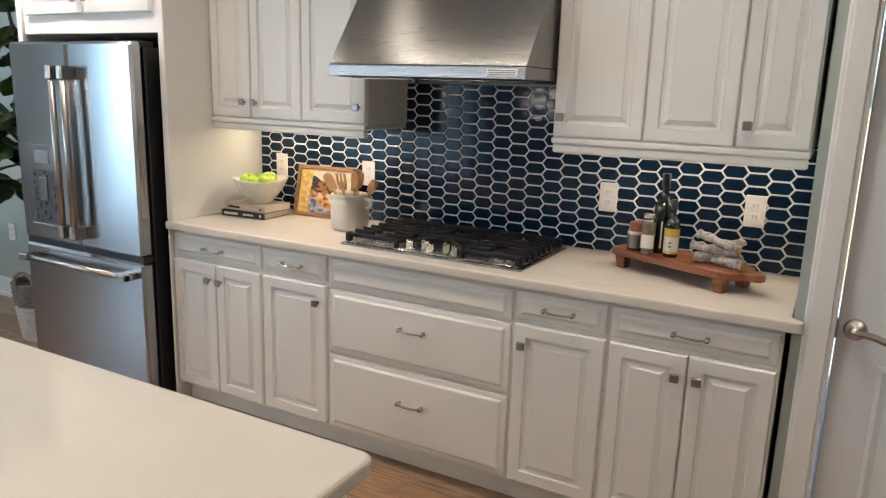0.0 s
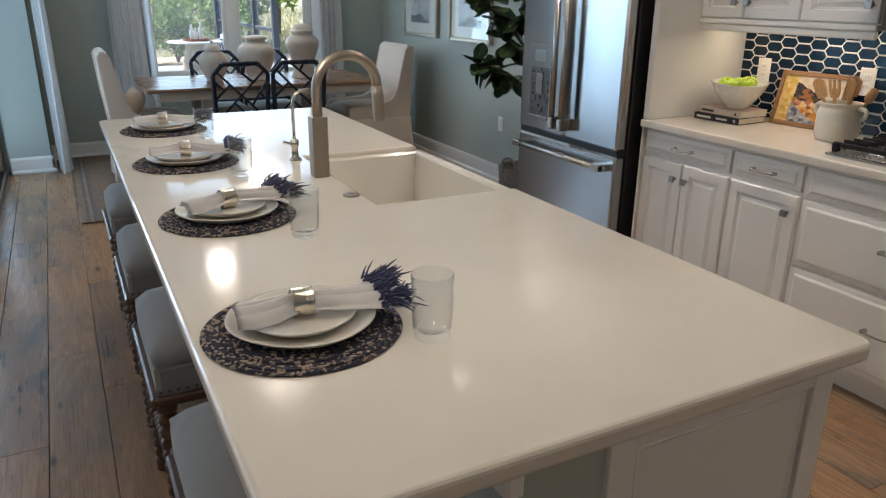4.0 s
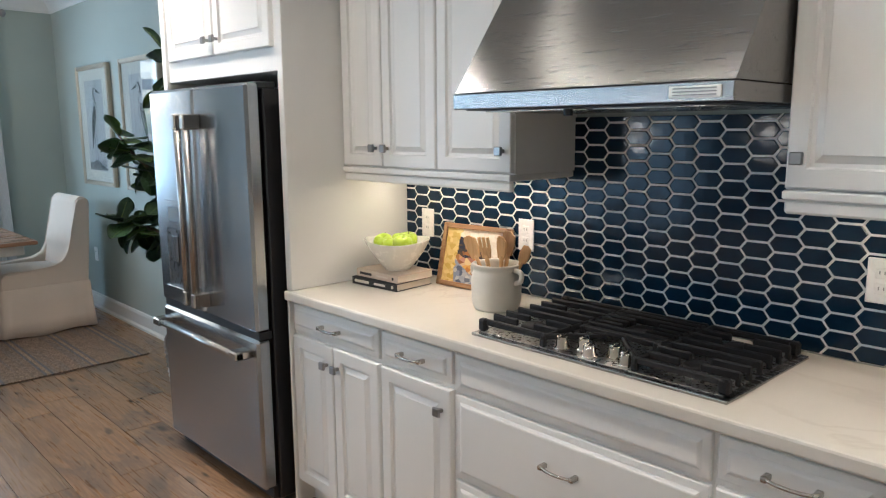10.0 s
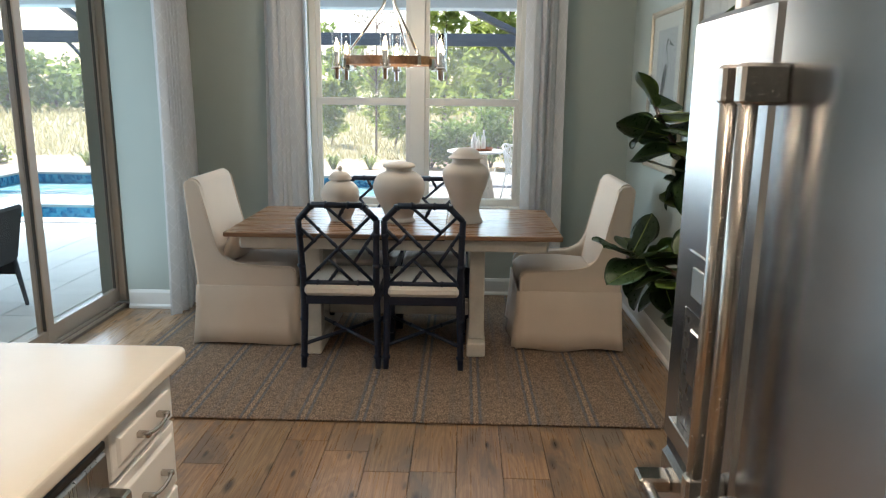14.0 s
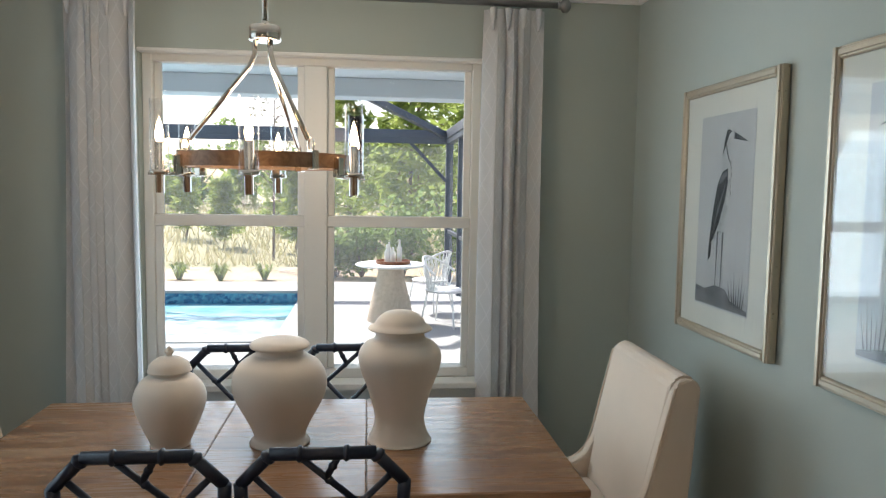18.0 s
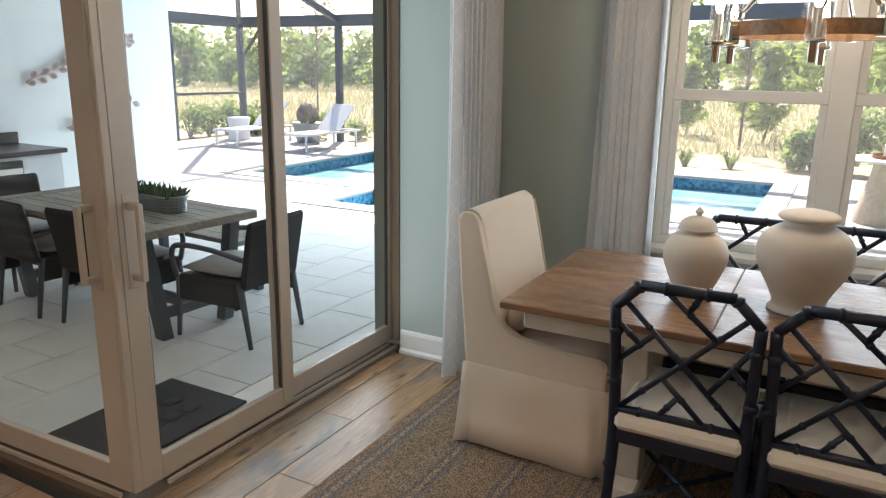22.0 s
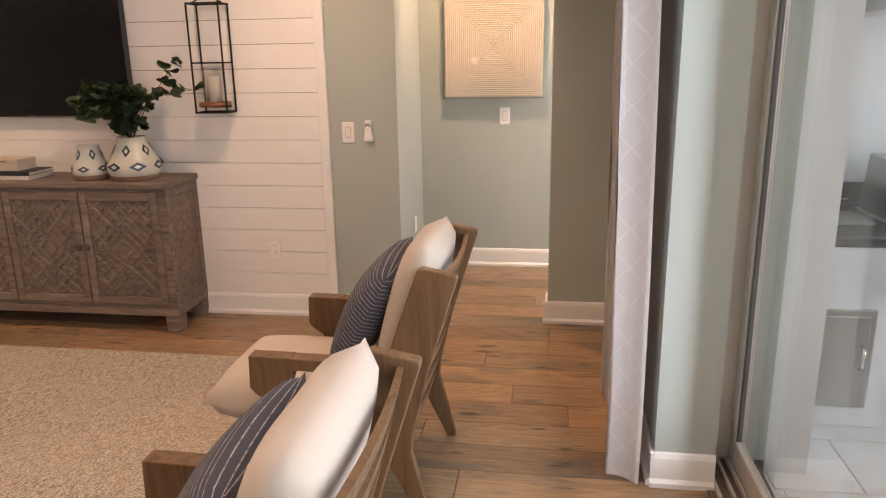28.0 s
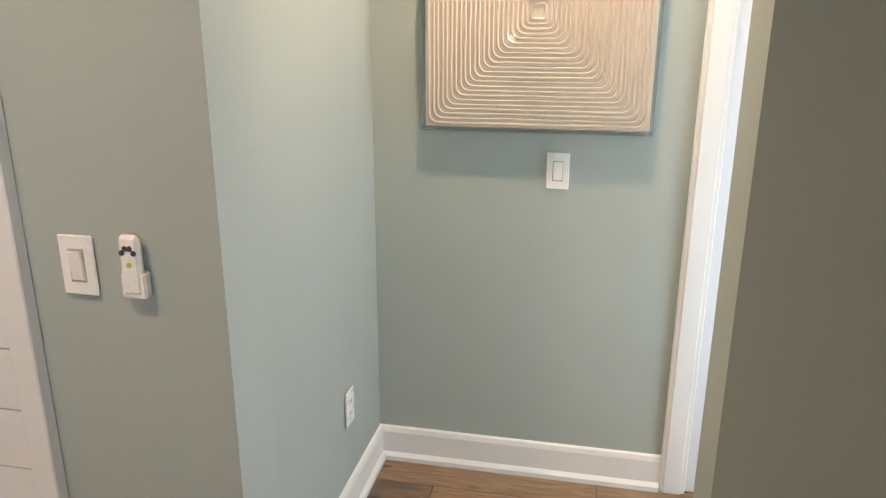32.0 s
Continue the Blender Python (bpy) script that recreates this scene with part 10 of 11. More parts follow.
for turn, lift in ((3.0, 0.0), (-3.0, 0.0012)):
    bm = bmesh.new()
    for k in range(64):
        a0 = 2 * math.pi * k / 64
        tube([on_base(q / 22, a0 + turn * q / 22, lift + 0.0006 * math.sin(q * 2.1 + k)) for q in range(23)], 0.0025, 4, bm)
    tagged(part("weave", bm, M["rattan_hi"], lp, "pale crossed rattan strands", True), kind="stuff")
part("neck", lathe([(0.03, 0.345), (0.03, 0.375), (0.010, 0.38), (0.010, 0.70)], 18), M["silver"], lp, smooth=True)
mshade, nt, b = nodes_of("white_linen_shade")
vec = coords(nt, (1, 1, 1), False)
link(nt, ramp(nt, noise_tex(nt, vec, 260, 3), [(0.3, (0.78, 0.77, 0.76)), (0.7, (0.84, 0.83, 0.82))]), b.inputs["Base Color"])
b.inputs["Roughness"].default_value = 0.9
M["shade"] = mshade
part("shade", lathe([(0.272, 0.387), (0.270, 0.387), (0.238, 0.695), (0.240, 0.697), (0.242, 0.695), (0.274, 0.387)], 48), M["shade"], lp, "white linen drum shade", True)
part("shade_seam", moved(box(-0.004, 0.004, -0.0015, 0.0015, 0.0, 0.309, 0.0005), pose(-0.2735, -0.02, 0.387, 0, 5.9, 0) @ pose(0, 0, 0, 0, 0, 90)), M["shade"], lp)
for k in range(3):
    a = 2 * math.pi * k / 3 + 0.4
    part("spider_arm", tube([(0.012 * math.cos(a), 0.012 * math.sin(a), 0.675), (0.238 * math.cos(a), 0.238 * math.sin(a), 0.69)], 0.0025, 6), M["silver"], lp)
part("finial_cap", lathe([(0.014, 0.698), (0.016, 0.704), (0.010, 0.712), (0, 0.713)], 16), M["silver"], lp, smooth=True)
part("finial", lathe(smoothed([(0.006, 0.71), (0.020, 0.722), (0.023, 0.736), (0.016, 0.752), (0, 0.757)], 3), 20), M["board_wood"], lp, "round wooden finial", True)

# console
cn = thing("media_console", "grey-washed pine media console with lattice doors", "console", -1.385, -5.845, 0)
CW, CD, CH = 1.03, 0.185, 0.905
part("top", box(-CW - 0.02, CW + 0.02, -CD - 0.01, CD + 0.025, CH - 0.035, CH, 0.004), M["console"], cn)
part("body", box(-CW, CW, -CD, CD, 0.13, CH - 0.036, 0.003), M["console"], cn)
part("plinth", box(-CW - 0.012, CW + 0.012, -CD, CD + 0.012, 0.10, 0.145, 0.005), M["console"], cn)
for sx in (-1, 1):
    for sy in (-1, 1):
        x, y = sx * (CW - 0.035), sy * (CD - 0.035)
        part("foot", box(x - 0.045, x + 0.045, y - 0.045, y + 0.045, 0, 0.10, 0.006), M["console"], cn)
    part("side_panel", joined(box(sx * CW, sx * (CW + 0.010), -CD, -CD + 0.05, 0.145, CH - 0.036, 0.002), box(sx * CW, sx * (CW + 0.010), CD - 0.05, CD, 0.145, CH - 0.036, 0.002), box(sx * CW, sx * (CW + 0.010), -CD + 0.05, CD - 0.05, 0.145, 0.20, 0.002), box(sx * CW, sx * (CW + 0.010), -CD + 0.05, CD - 0.05, CH - 0.09, CH - 0.036, 0.002)), M["console"], cn)


def lattice_door(x0, x1, knob_right):
    z0, z1 = 0.17, CH - 0.055
    y = CD
    d = part("door", box(x0 + 0.003, x1 - 0.003, y, y + 0.001, z0 + 0.003, z1 - 0.003, 0), M["console"], cn)
    for xa in (x0, x1 - 0.045):
        part("stile", box(xa, xa + 0.045, y, y + 0.018, z0, z1, 0.003), M["console"], d)
    for za in (z0, z1 - 0.05):
        part("rail", box(x0 + 0.045, x1 - 0.045, y, y + 0.018, za, za + 0.05, 0.003), M["console"], d)
    a0, a1, b0, b1 = x0 + 0.045, x1 - 0.045, z0 + 0.05, z1 - 0.05
    cx, cz = (a0 + a1) / 2, (b0 + b1) / 2
    pitch = 0.062

    def slat(xa, za, xb, zb, lift):
        """A slat between two points, cut to the door's field."""
        t0, t1 = 0.0, 1.0
        for pa, pb, lo, hi in ((xa, xb, a0 + 0.002, a1 - 0.002), (za, zb, b0 + 0.002, b1 - 0.002)):
            q0, q1 = (lo - pa) / (pb - pa), (hi - pa) / (pb - pa)
            t0, t1 = max(t0, min(q0, q1)), min(t1, max(q0, q1))
        pa = Vector((xa + (xb - xa) * t0, 0, za + (zb - za) * t0))
        pb = Vector((xa + (xb - xa) * t1, 0, za + (zb - za) * t1))
        L = (pb - pa).length
        if t1 - t0 < 0.01 or L < 0.012:
            return
        ang = math.degrees(math.atan2(pb.z - pa.z, pb.x - pa.x))
        part("slat", moved(box(0, L, 0.001, 0.011 + lift, -0.008, 0.008, 0.002), pose(pa.x, y, pa.z, 0, -ang, 0)), M["console"], d)
    s_ = math.sqrt(0.5)
    for k in range(1, 10):
        r = 0.058 * k
        for p, q in (((r, 0), (0, r)), ((0, r), (-r, 0)), ((-r, 0), (0, -r)), ((0, -r), (r, 0))):
            slat(cx + p[0] + 1e-5, cz + p[1], cx + q[0], cz + q[1] + 1e-5, 0.0)
    for ux, uz in ((1, 1), (1, -1), (-1, 1), (-1, -1)):
        for o in (-2, -1, 0, 1, 2):
            r = 0.116 if o else 0.174
            px, pz = cx + ux * r / 2 - ux * o * 0.041 * s_ * 1.4, cz + uz * r / 2 + uz * o * 0.041 * s_ * 1.4
            slat(px, pz, px + ux * 0.4, pz + uz * 0.4, 0.0012)
    kx = x1 - 0.022 if knob_right else x0 + 0.022
    part("knob", moved(lathe([(0.010, 0), (0.006, 0.010), (0.018, 0.018), (0.014, 0.026), (0, 0.028)], 12), pose(kx, y + 0.018, 0.52, -90)), M["track"], d, "black iron knob")
    part("knob_plate", prism([(kx - 0.016, 0.52), (kx, 0.495), (kx + 0.016, 0.52), (kx, 0.545)], 0.004, "y", y + 0.018), M["track"], d)


for k in range(4):
    a = -CW + 0.04 + k * (2 * CW - 0.08) / 4
    lattice_door(a + 0.004, a + (2 * CW - 0.08) / 4 - 0.004, k % 2 == 0)

# things on the console
M["vase_glaze"] = surface("celadon_glaze", (0.52, 0.53, 0.47), 0.18, 0.08, 6, 0.05, 40, coat=0.4)
M["vase_band"] = surface("bare_clay", (0.22, 0.13, 0.09), 0.8, 0.15, 8, 0.2, 90)
M["vase_ink"] = surface("dark_blue_glaze", (0.03, 0.05, 0.075), 0.25, 0.2, 8, 0.05, 60)


def diamond_vase(x, y, prof, label, rows):
    t = thing("vase", label, "vase", x, y, CH)
    part("clay_base", lathe([(0, 0), (prof[0][0] * 0.96, 0), (prof[0][0], 0.006), (prof[0][0], 0.028)], 36), M["vase_band"], t, "bare clay foot", True)
    part("body", lathe(smoothed([(r, z + 0.028) for r, z in prof], 4), 40), M["vase_glaze"], t, smooth=True)
    for z, r, n, sw, sh, tip in rows:
        for k in range(n):
            a = 360 / n * k + 12
            d = part("diamond", moved(prism([(-sw, 0), (0, -sh), (sw, 0), (0, sh)], 0.003, "y", -0.0015), pose(0, 0, z, 0, 0, a) @ pose(0, -r, 0, tip)), M["vase_ink"], t)
            part("diamond_centre", moved(prism([(-sw * 0.45, 0), (0, -sh * 0.45), (sw * 0.45, 0), (0, sh * 0.45)], 0.003, "y", -0.003), pose(0, 0, z, 0, 0, a) @ pose(0, -r, 0, tip)), M["vase_glaze"], d)
    return t


diamond_vase(-2.155, -5.82, [(0.140, 0.0), (0.152, 0.02), (0.150, 0.06), (0.112, 0.135), (0.078, 0.190), (0.080, 0.218), (0.068, 0.208)], "celadon vase with blue diamonds holding eucalyptus on the console", [(0.085, 0.154, 7, 0.050, 0.026, -6), (0.172, 0.107, 6, 0.024, 0.038, -27)])
diamond_vase(-1.884, -5.80, [(0.100, 0.0), (0.107, 0.018), (0.096, 0.055), (0.070, 0.105), (0.060, 0.150), (0.062, 0.170), (0.050, 0.16)], "small celadon vase with blue diamonds on the console", [(0.066, 0.1035, 6, 0.036, 0.019, -7), (0.148, 0.069, 5, 0.019, 0.034, -20)])
eu = thing("eucalyptus_branches", "green eucalyptus branches in a patterned vase", "branches", -2.155, -5.82, CH + 0.21)
M["euca"] = surface("eucalyptus_green", (0.055, 0.095, 0.042), 0.5, 0.4, 12, 0.05, 40)
rr = random.Random(8)
lm = bmesh.new()
ring_ = [lm.verts.new((0.028 + 0.028 * math.cos(q), 0.024 * math.sin(q), 0.006 * math.cos(2 * q))) for q in [2 * math.pi * i / 10 for i in range(10)]]
lm.faces.new(ring_)
bmesh.ops.solidify(lm, geom=lm.faces[:], thickness=0.0012)
leaf_e = bpy.data.meshes.new("leaf")
lm.to_mesh(leaf_e)
lm.free()
leaf_e.materials.append(M["euca"])
stems = [[(0, 0, 0), (-0.10, 0.02, 0.19), (-0.24, 0.02, 0.27), (-0.43, 0.0, 0.30)], [(0, 0, 0), (-0.13, 0.03, 0.20), (-0.24, 0.02, 0.34), (-0.33, 0.0, 0.47)]]
for k in range(18):
    a, t_ = rr.uniform(0, 6.28), rr.uniform(0.3, 1.0)
    e = Vector((math.cos(a) * 0.20 * t_ + 0.06, math.sin(a) * 0.14 * t_ + 0.03, 0.15 + 0.20 * (1 - t_ * 0.7) + rr.uniform(-0.03, 0.05)))
    stems.append([(0, 0, 0), e * 0.45 + Vector((0, 0, 0.05)), e, e + Vector((e.x * 0.25, e.y * 0.2, -0.03))])
for si, st in enumerate(stems):
    path = curve3(st, 5)
    part("twig", tube(path, [0.003 * (1 - 0.6 * q / len(path)) for q in range(len(path))], 5), M["spool"], eu)
    for q, p in enumerate(path[3:]):
        if si < 2 and q % 2 and q < 6:
            continue
        for s in (-1, 1):
            lo = part("leaf", bmesh.new(), M["euca"], eu)
            lo.data = leaf_e
            lo.matrix_basis = Matrix.Translation(p) @ Euler((rr.uniform(-0.9, 0.9), rr.uniform(-0.7, 0.5), rr.uniform(0, 6.28))).to_matrix().to_4x4() @ Matrix.Scale(rr.uniform(0.95, 1.55), 4)
bk1 = book(-1.38, -5.82, CH, 0.30, 0.22, 0.025, 180, "paper_white", "white hardback book lying on the console")
bk2 = book(-1.39, -5.82, CH + 0.0255, 0.30, 0.22, 0.022, 180, "book_black", "black hardback book stacked on a white book")
bxx = thing("keepsake_box", "cream box with a brass clasp on stacked books", "box", -1.34, -5.82, CH + 0.048)
part("base", box(-0.11, 0.11, -0.08, 0.08, 0, 0.045, 0.003), M["book_cream"], bxx)
part("lid", box(-0.112, 0.112, -0.082, 0.082, 0.046, 0.070, 0.003), M["book_cream"], bxx)
part("clasp", box(-0.04, 0.04, 0.081, 0.088, 0.055, 0.068, 0.003), M["silver"], bxx, "brass clasp")
tv = thing("television", "large black wall-mounted flat television, off", "television", -1.42, -6.03, 1.640)
part("bezel", box(-0.67, 0.67, 0.008, 0.05, -0.385, 0.385, 0.006), M["black"], tv)
part("screen", box(-0.658, 0.658, 0.0502, 0.0515, -0.372, 0.373, 0), surface("tv_screen", (0.006, 0.006, 0.007), 0.18, 0.05, 2, 0, 30), tv, "dark glossy screen")
part("badge", box(-0.02, 0.02, 0.0502, 0.0525, -0.382, -0.376, 0.0005), M["pewter"], tv)
part("mount", box(-0.2, 0.2, -0.0, 0.01, -0.15, 0.15, 0.002), M["black"], tv)

# candle sconce
sc = thing("candle_sconce", "black iron lantern sconce with a pillar candle in glass", "sconce", -2.64, -6.03, 0.03)
fr_ = 0.0044
for sx in (-1, 1):
    for yy in (0.02, 0.145):
        part("upright", box(sx * 0.095 - fr_, sx * 0.095 + fr_, yy - fr_, yy + fr_, 1.245, 1.86, 0.001), M["iron"], sc)
    for z in (1.25, 1.53, 1.855):
        part("side_bar", box(sx * 0.095 - fr_, sx * 0.095 + fr_, 0.026, 0.139, z - fr_, z + fr_, 0.001), M["iron"], sc)
for yy in (0.02, 0.145):
    for z in (1.25, 1.53, 1.855):
        part("cross_bar", box(-0.089, 0.089, yy - fr_, yy + fr_, z - fr_, z + fr_, 0.001), M["iron"], sc)
part("wood_shelf", lathe([(0.0, 1.285), (0.092, 1.285), (0.095, 1.295), (0.092, 1.308), (0, 1.308)], 28, y=0.083), M["board_wood"], sc, "round wooden shelf", True)
part("shelf_bar", box(-0.095, 0.095, 0.076, 0.090, 1.276, 1.285, 0.001), M["iron"], sc)
part("hanger", tube([(-0.09, 0.083, 1.86), (0, 0.083, 1.905), (0.09, 0.083, 1.86)], 0.005, 6), M["iron"], sc)
part("hook", tube([(0, 0.083, 1.90), (0, 0.083, 1.95), (0, 0.02, 1.97)], 0.008, 8), M["iron"], sc)
part("wall_plate", box(-0.05, 0.05, 0.0, 0.02, 1.93, 2.07, 0.003), M["iron"], sc)
hc = part("hurricane", lathe([(0.062, 1.309), (0.064, 1.312), (0.064, 1.52), (0.062, 1.52), (0.062, 1.312)], 28, y=0.083), M["thin_glass"], sc, "clear glass hurricane", True)
part("candle", lathe([(0.0, 1.309), (0.040, 1.309), (0.040, 1.455), (0.034, 1.460), (0, 1.452)], 24, y=0.083), surface("ivory_wax", (0.70, 0.62, 0.50), 0.5, 0.04, 5, 0.02, 40), hc, "ivory pillar candle", True)

# switches, outlet and fan remote on the end wall
plate(-3.402, -6.058, 1.149, "+y", "switch")
plate(-2.90, -6.031, 0.43, "+y")
rm = thing("fan_remote", "white fan remote in its wall holder", "remote", -3.527, -6.058, 1.158, 180)
part("holder", box(-0.026, 0.026, -0.022, 0, -0.062, -0.01, 0.004), M["plastic"], rm)
M["charcoal_key"] = surface("charcoal_key", (0.06, 0.06, 0.065), 0.4, 0.05, 4, 0.0, 40)
rb = part("body", box(-0.0215, 0.0215, -0.026, -0.006, -0.055, 0.062, 0.007), M["plastic"], rm)
for k, ang in enumerate((165, 112, 68, 15)):
    dx, dz = 0.0125 * math.cos(radians(ang)), 0.0125 * math.sin(radians(ang))
    bm = lathe([(0.0056, 0), (0.005, 0.002), (0, 0.0025)], 14)
    part("button", moved(bm, pose(dx, -0.026, 0.026 + dz, 90)), M["charcoal_key"], rb)
part("button", moved(lathe([(0.005, 0), (0.0045, 0.002), (0, 0.0025)], 14), pose(0, -0.026, 0.006, 90)), M["apple"], rb)
part("button", moved(lathe([(0.004, 0), (0.004, 0.002), (0, 0.0025)], 12), pose(0, -0.026, 0.020, 90)), M["plastic"], rb)
plate(-4.247, -7.268, 1.145, "+y", "switch")
plate(-3.622, -6.92, 0.40, "-x")
hk = thing("door_2", "white painted door casing at the hall", "door", -4.66, -7.27, 0)
hk["kind"] = "structure"
part("casing", joined(box(-0.09, 0.0, 0.0, 0.022, 0, 2.10, 0.004), box(-0.075, -0.014, 0.020, 0.028, 0, 2.09, 0.003)), M["trim"], hk)
part("casing", box(-0.72, -0.09, 0.0, 0.022, 2.01, 2.10, 0.004), M["trim"], hk)
part("leaf", box(-0.72, -0.09, 0.0, 0.008, 0.005, 2.01, 0.002), M["door"], hk)

# plaster relief in a clear box
al = thing("relief_art", "cream concentric plaster relief in a clear acrylic box", "wall art", -4.168, -7.27, 1.638)
M["plaster"] = surface("cream_plaster", (0.66, 0.58, 0.48), 0.85, 0.06, 8, 0.4, 60, dist=0.002)
part("board", box(-0.352, 0.352, 0.045, 0.055, -0.352, 0.352, 0.002), M["plaster"], al)
rr = random.Random(4)
for k in range(23):
    r = 0.341 - 0.0145 * k
    cxx = 0.0
    pts = []
    cr_ = min(0.03, r * 0.4)
    for qx, qz, a0 in ((1, 1, 0), (-1, 1, 90), (-1, -1, 180), (1, -1, 270)):
        for s in range(5):
            a = radians(a0 + 90 * s / 4)
            pts.append(Vector((cxx + qx * (r - cr_) + cr_ * math.cos(a), 0.056 + rr.uniform(-0.0008, 0.0008), qz * (r - cr_) + cr_ * math.sin(a))))
        nxt = {0: (-1, 1), 90: (-1, -1), 180: (1, -1), 270: (1, 1)}[a0]
        p0 = pts[-1]
        a = radians(a0 + 90)
        p1 = Vector((nxt[0] * (r - cr_) + cr_ * math.cos(a), 0.056, nxt[1] * (r - cr_) + cr_ * math.sin(a)))
        for s in range(1, 6):
            q = p0.lerp(p1, s / 6)
            pts.append(q + Vector((rr.uniform(-0.0012, 0.0012), 0, rr.uniform(-0.0012, 0.0012))))
    part("ridge", tube(pts, 0.0048, 6, closed=True), M["plaster"], al, smooth=True)
part("acrylic_front", box(-0.357, 0.357, 0.090, 0.094, -0.357, 0.357, 0), M["thin_glass"], al, "clear acrylic front").visible_shadow = False
for a in ((-0.361, -0.357, -0.361, 0.361), (0.357, 0.361, -0.361, 0.361), (-0.357, 0.357, -0.361, -0.357), (-0.357, 0.357, 0.357, 0.361)):
    part("acrylic_side", box(a[0], a[1], 0.002, 0.094, a[2], a[3], 0), M["thin_glass"], al, "clear acrylic side").visible_shadow = False
part("back_board", box(-0.347, 0.347, 0.001, 0.045, -0.347, 0.347, 0.002), M["matboard"], al)


# framed blue abstract prints on the side wall
def leaf_print():
    m, nt, b = nodes_of("blue_leaf_print")
    tc = nt.nodes.new("ShaderNodeTexCoord")
    mp = nt.nodes.new("ShaderNodeMapping")
    mp.inputs["Scale"].default_value = (15, 1, 9)
    mp.inputs["Rotation"].default_value = (0, 0.6, 0)
    wob = nt.nodes.new("ShaderNodeTexNoise")
    wob.inputs["Scale"].default_value = 9
    link(nt, tc.outputs["Object"], wob.inputs["Vector"])
    link(nt, mix(nt, 0.06, tc.outputs["Object"], wob.outputs["Color"], "ADD"), mp.inputs[0])
    v = nt.nodes.new("ShaderNodeTexVoronoi")
    v.inputs["Scale"].default_value = 1.3
    v.feature = "SMOOTH_F1"
    v.inputs["Smoothness"].default_value = 0.35
    link(nt, mp.outputs[0], v.inputs["Vector"])
    s = nt.nodes.new("ShaderNodeSeparateColor")
    link(nt, v.outputs["Color"], s.inputs[0])
    col = ramp(nt, s.outputs[0], [(0.0, (0.035, 0.055, 0.075)), (0.3, (0.10, 0.16, 0.20)), (0.5, (0.22, 0.32, 0.37)), (0.62, (0.58, 0.60, 0.60)), (1.0, (0.62, 0.63, 0.62))])
    link(nt, col, b.inputs["Base Color"])
    b.inputs["Roughness"].default_value = 0.8
    return m


M["leafprint"] = leaf_print()
M["taupe_frame"] = surface("silvered_taupe_frame", (0.40, 0.37, 0.32), 0.4, 0.08, 8, 0.05, 80, metal=0.3)
for z in (0.845, 1.60):
    t = framed("framed_print", "taupe-framed print of blue watercolour leaves on the side wall", "framed picture", -4.997, -5.97, z, 90, 0.68, 0.68, 0.014, 0.028, 0.09, "taupe_frame")
    part("print", box(0.10, 0.58, -0.0185, -0.0172, 0.10, 0.58, 0), M["leafprint"], t, "blue watercolour leaf print")

# ---- pieces: shiplap, tiles, planks, pavers ----
ship = thing("shiplap_wall", "white painted shiplap wall boards", "shiplap", 0, -6.06, 0)
ship["kind"] = "structure"
part("edge_trim", box(-3.29, -3.235, 0.0, 0.032, 0.137, H - 0.002, 0.003), M["ship"], ship)
# dark sheet: the shade of the board grooves is put into its colour
part("backing", box(-3.235, 4.19, 0.0, 0.012, 0.137, H - 0.002, 0), M["subfloor"], ship)
z = 0.137
k = 0
while z < H - 0.01:
    z1 = min(z + 0.1385, H - 0.002)
    cut = (-1.2, 1.1, -0.2, 2.2, 0.4)[k % 5]
    for x0, x1 in ((-3.2352, cut - 0.0004), (cut + 0.0004, 4.19)):
        part("board", box(x0, x1, 0.012, 0.029, z + 0.001, z1 - 0.0018, 0.001), M["ship"], ship)
    z = z1
    k += 1

splash = thing("backsplash", "navy glazed elongated hexagon tile backsplash with white grout", "backsplash", 0, 2.898, 0)
splash["kind"] = "structure"
part("grout_bed", joined(box(-2.80, -0.170, -0.006, 0, 0.915, 1.396, 0), box(-1.898, -1.062, -0.006, 0, 1.397, 1.578, 0)), M["grout"], splash)
TW, TH, SL = 0.0900, 0.0425, 0.0160
hexa = [(-TW / 2, 0), (-TW / 2 + SL, -TH / 2), (TW / 2 - SL, -TH / 2), (TW / 2, 0), (TW / 2 - SL, TH / 2), (-TW / 2 + SL, TH / 2)]


def tile_mesh(seed, x0=-9, x1=9, z0=-9, z1=9):
    """One glazed tile, pillowed and a little uneven; cut to the given range."""
    r = random.Random(seed)
    pts = [(min(max(x, x0), x1), min(max(z_, z0), z1)) for x, z_ in hexa]
    tx, tz = r.uniform(-0.006, 0.006), r.uniform(-0.010, 0.010)
    bm = bmesh.new()
    back = [bm.verts.new((x, -0.004, z_)) for x, z_ in pts]
    mid = [bm.verts.new((x, -0.0085, z_)) for x, z_ in pts]
    cx = sum(p[0] for p in pts) / 6
    cz = sum(p[1] for p in pts) / 6
    top = [bm.verts.new((cx + (x - cx) * 0.92, -0.0104 + tx * (x - cx) + tz * (z_ - cz), cz + (z_ - cz) * 0.90)) for x, z_ in pts]
    ctr = bm.verts.new((cx, -0.0106, cz))
    for i in range(6):
        j = (i + 1) % 6
        bm.faces.new((back[i], back[j], mid[j], mid[i]))
        bm.faces.new((mid[i], mid[j], top[j], top[i]))
        bm.faces.new((top[i], top[j], ctr))
    bmesh.ops.remove_doubles(bm, verts=bm.verts, dist=1e-5)
    bmesh.ops.recalc_face_normals(bm, faces=bm.faces)
    me = bpy.data.meshes.new("tile")
    bm.to_mesh(me)
    bm.free()
    me.materials.append(M["tile"])
    return me


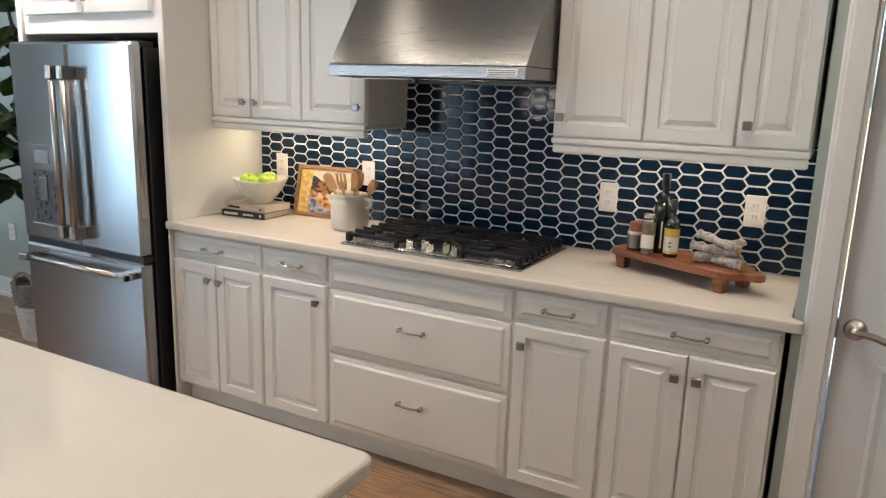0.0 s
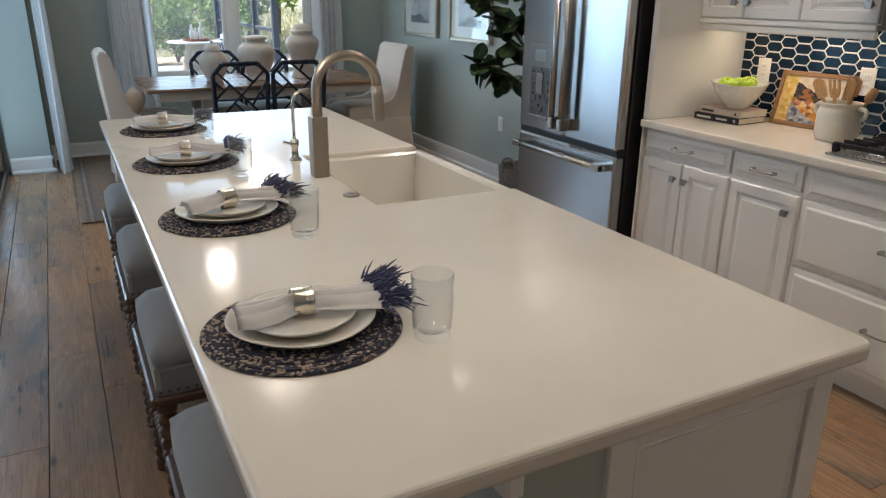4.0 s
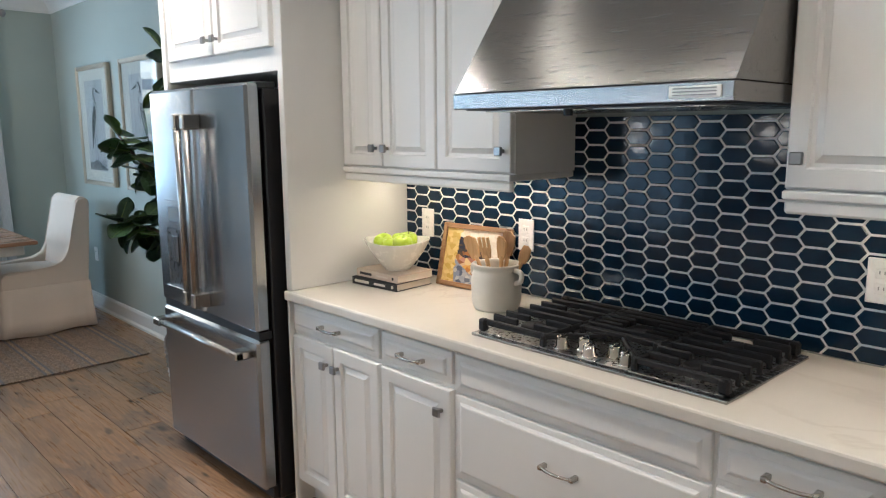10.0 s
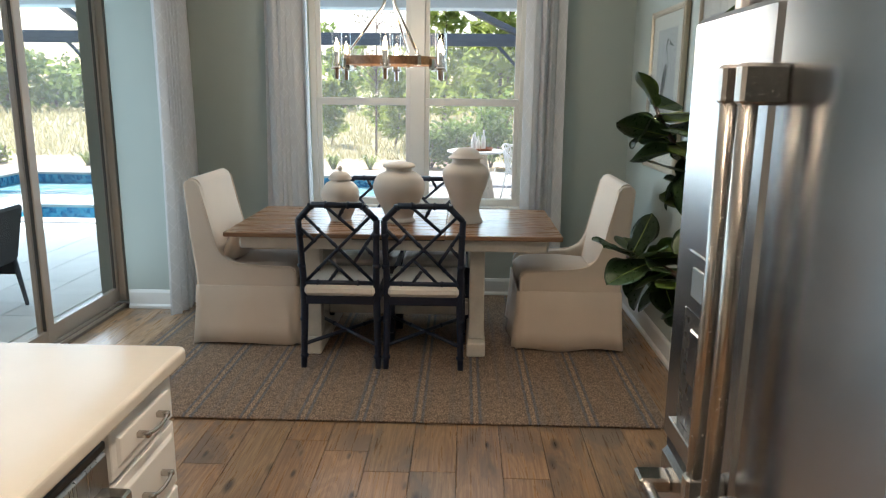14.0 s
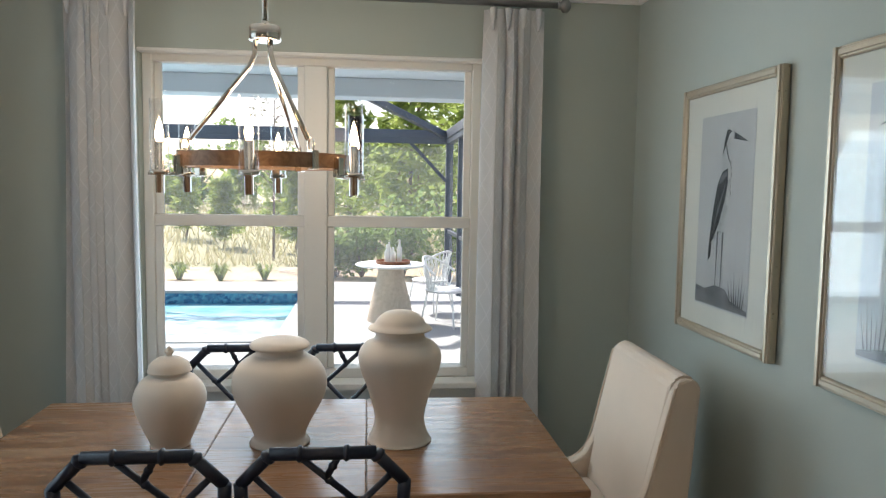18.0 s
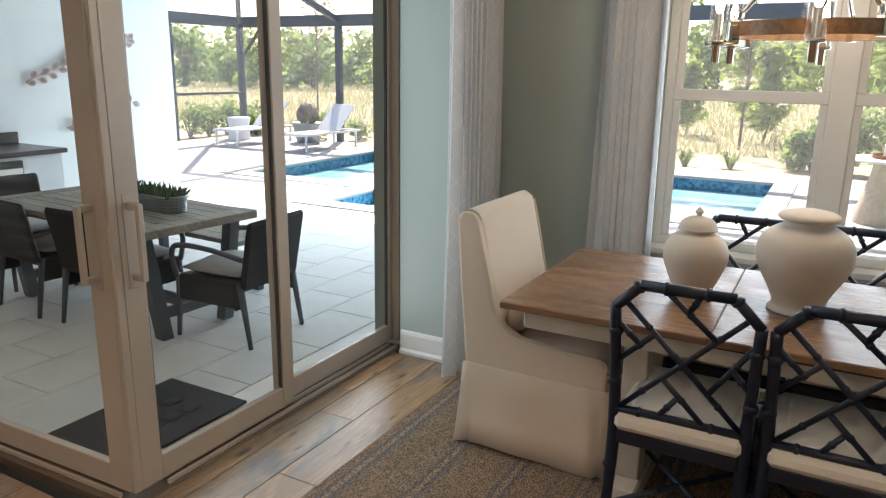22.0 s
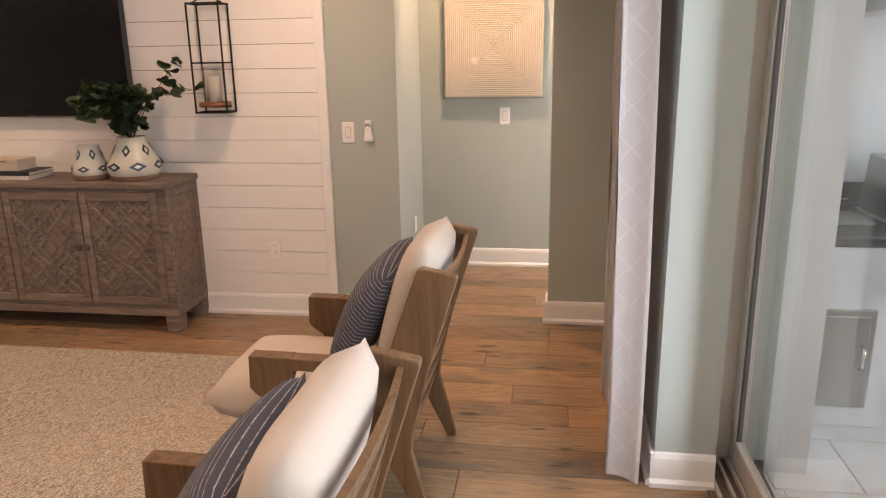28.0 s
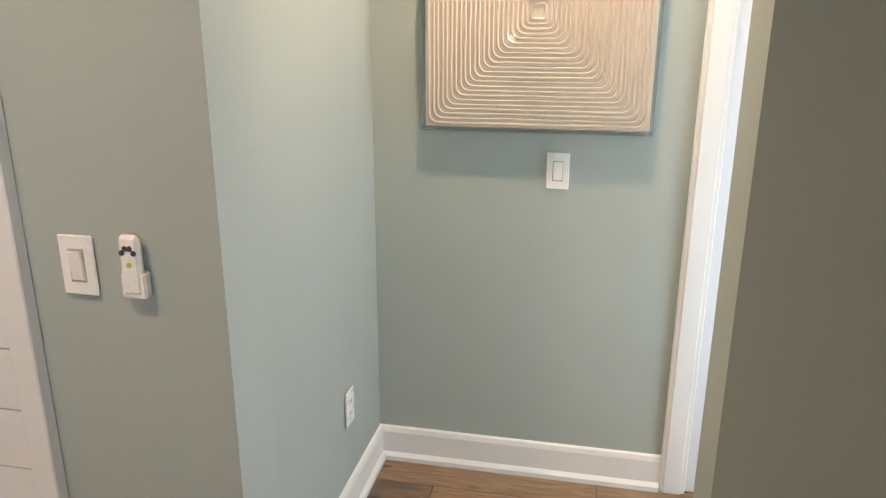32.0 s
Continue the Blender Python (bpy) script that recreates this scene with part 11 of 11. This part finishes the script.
whole = [tile_mesh(s) for s in range(8)]
CPX, RPZ = 0.0805, 0.0495
col = 0
n_t = 0
x = -2.80 + 0.02
extra = []
while x < -0.170 + TW / 2:
    z = 0.915 + (RPZ / 2 if col % 2 else 0.0)
    zmax = 1.339 if not (-1.90 < x < -1.06) else 1.578
    while z - TH / 2 < zmax + 0.05:
        hi = 1.396 if not (-1.90 < x < -1.06) else 1.578
        lo_c, hi_c, l_c, r_c = 0.9165 - z, hi - z, -2.799 - x, -0.171 - x
        if -1.94 < x <= -1.90 or -1.06 <= x < -1.02:
            hi_c = 1.396 - z
        if hi_c > -TH / 2 + 0.004 and lo_c < TH / 2 - 0.004 and l_c < TW / 2 - 0.01 and r_c > -TW / 2 + 0.01:
            clipped = lo_c > -TH / 2 or hi_c < TH / 2 or l_c > -TW / 2 or r_c < TW / 2
            me = tile_mesh(n_t, l_c, r_c, lo_c, hi_c) if clipped else whole[n_t % 8]
            t = new("tile", me)
            t.parent = splash
            t.matrix_basis = pose(x, 0, z)
            n_t += 1
        z += RPZ
    x += CPX
    col += 1

# floor planks
floor = bpy.data.objects["floor"]
PW, PL = 0.195, 1.22
plank_me = []
for s in range(5):
    bm = box(0, PL - 0.002, 0, PW - 0.0022, -0.012, 0.0, 0.0018)
    me = bpy.data.meshes.new("plank")
    bm.to_mesh(me)
    bm.free()
    me.materials.append(M["plank"])
    plank_me.append(me)
rr = random.Random(21)
far = bmesh.new()
cutb = 0
n_p = 0


def room_spans(y0, y1):
    """Where the floor runs in x for a row of boards."""
    if y0 >= -0.50:
        return [(-7.6, 4.2)]
    if y0 >= -0.89:
        return [(-7.07, 4.2)]
    if y0 >= -6.16:
        return [(-5.20, 4.2)]
    return [(-5.46, -3.5)]


y = -7.31
row = 0
while y < 2.9:
    y1 = min(y + PW, 2.9)
    off = rr.uniform(0, PL)
    for a, b in room_spans(y, y1):
        x = a - off
        while x < b:
            x0, x1 = max(x, a), min(x + PL, b)
            if x1 - x0 > 0.02:
                near = -6.4 < x0 and x1 < 0.9 and y1 - y > PW - 1e-4 and x1 - x0 > PL - 1e-4 and (y > 0.85 and x0 < -0.2 or -6.3 < y < -0.2 and x0 < -1.6 or x0 < -4.8)
                if near and n_p < 300:
                    t = new("plank", plank_me[n_p % 5])
                    t.parent = floor
                    t.location = (x0, y, 0)
                    n_p += 1
                else:
                    box(x0, x1 - 0.002, y, y1 - 0.0022, -0.012, 0.0, 0.0018, far)
            x += PL
    y += PW
    row += 1
t = tagged(part("planks", far, M["plank_far"], floor, "rustic brown floor planks"), kind="stuff")

# lanai pavers
pv = structure("lanai_floor", joined(box(-10.6, -5.46, -5.72, -1.04, GZ - 0.05, GZ - 0.008, 0), box(-10.6, -7.95, -1.04, 3.2, GZ - 0.05, GZ - 0.008, 0)), M["grout"], "pale paver lanai floor with grey joints", "floor")
PVX, PVY = 0.60, 0.405
me_p = []
for s in range(4):
    bm = box(0.003, PVX - 0.003, 0.003, PVY - 0.003, -0.03, 0.0, 0.003)
    me = bpy.data.meshes.new("paver")
    bm.to_mesh(me)
    bm.free()
    me.materials.append(M["paver"])
    me_p.append(me)
rest = bmesh.new()
row = 0
y = -5.70
n_v = 0
while y < 3.1:
    x = -10.6 - (PVX / 2 if row % 2 else 0)
    lim = -5.47 if y < -1.3 else -7.96
    while x + PVX < lim + PVX:
        x0, x1 = max(x, -10.6), min(x + PVX, lim)
        if x1 - x0 > 0.05:
            if x1 - x0 > PVX - 1e-4 and n_v < 290 and y < 0.5:
                t = new("paver", me_p[n_v % 4])
                t.parent = pv
                t.location = (x0, y, GZ)
                n_v += 1
            else:
                box(x0 + 0.003, x1 - 0.003, y + 0.003, y + PVY - 0.003, GZ - 0.03, GZ, 0.003, rest)
        x += PVX
    y += PVY
    row += 1
tagged(part("pavers", rest, M["paver"], pv, "pale concrete pavers"), kind="stuff")
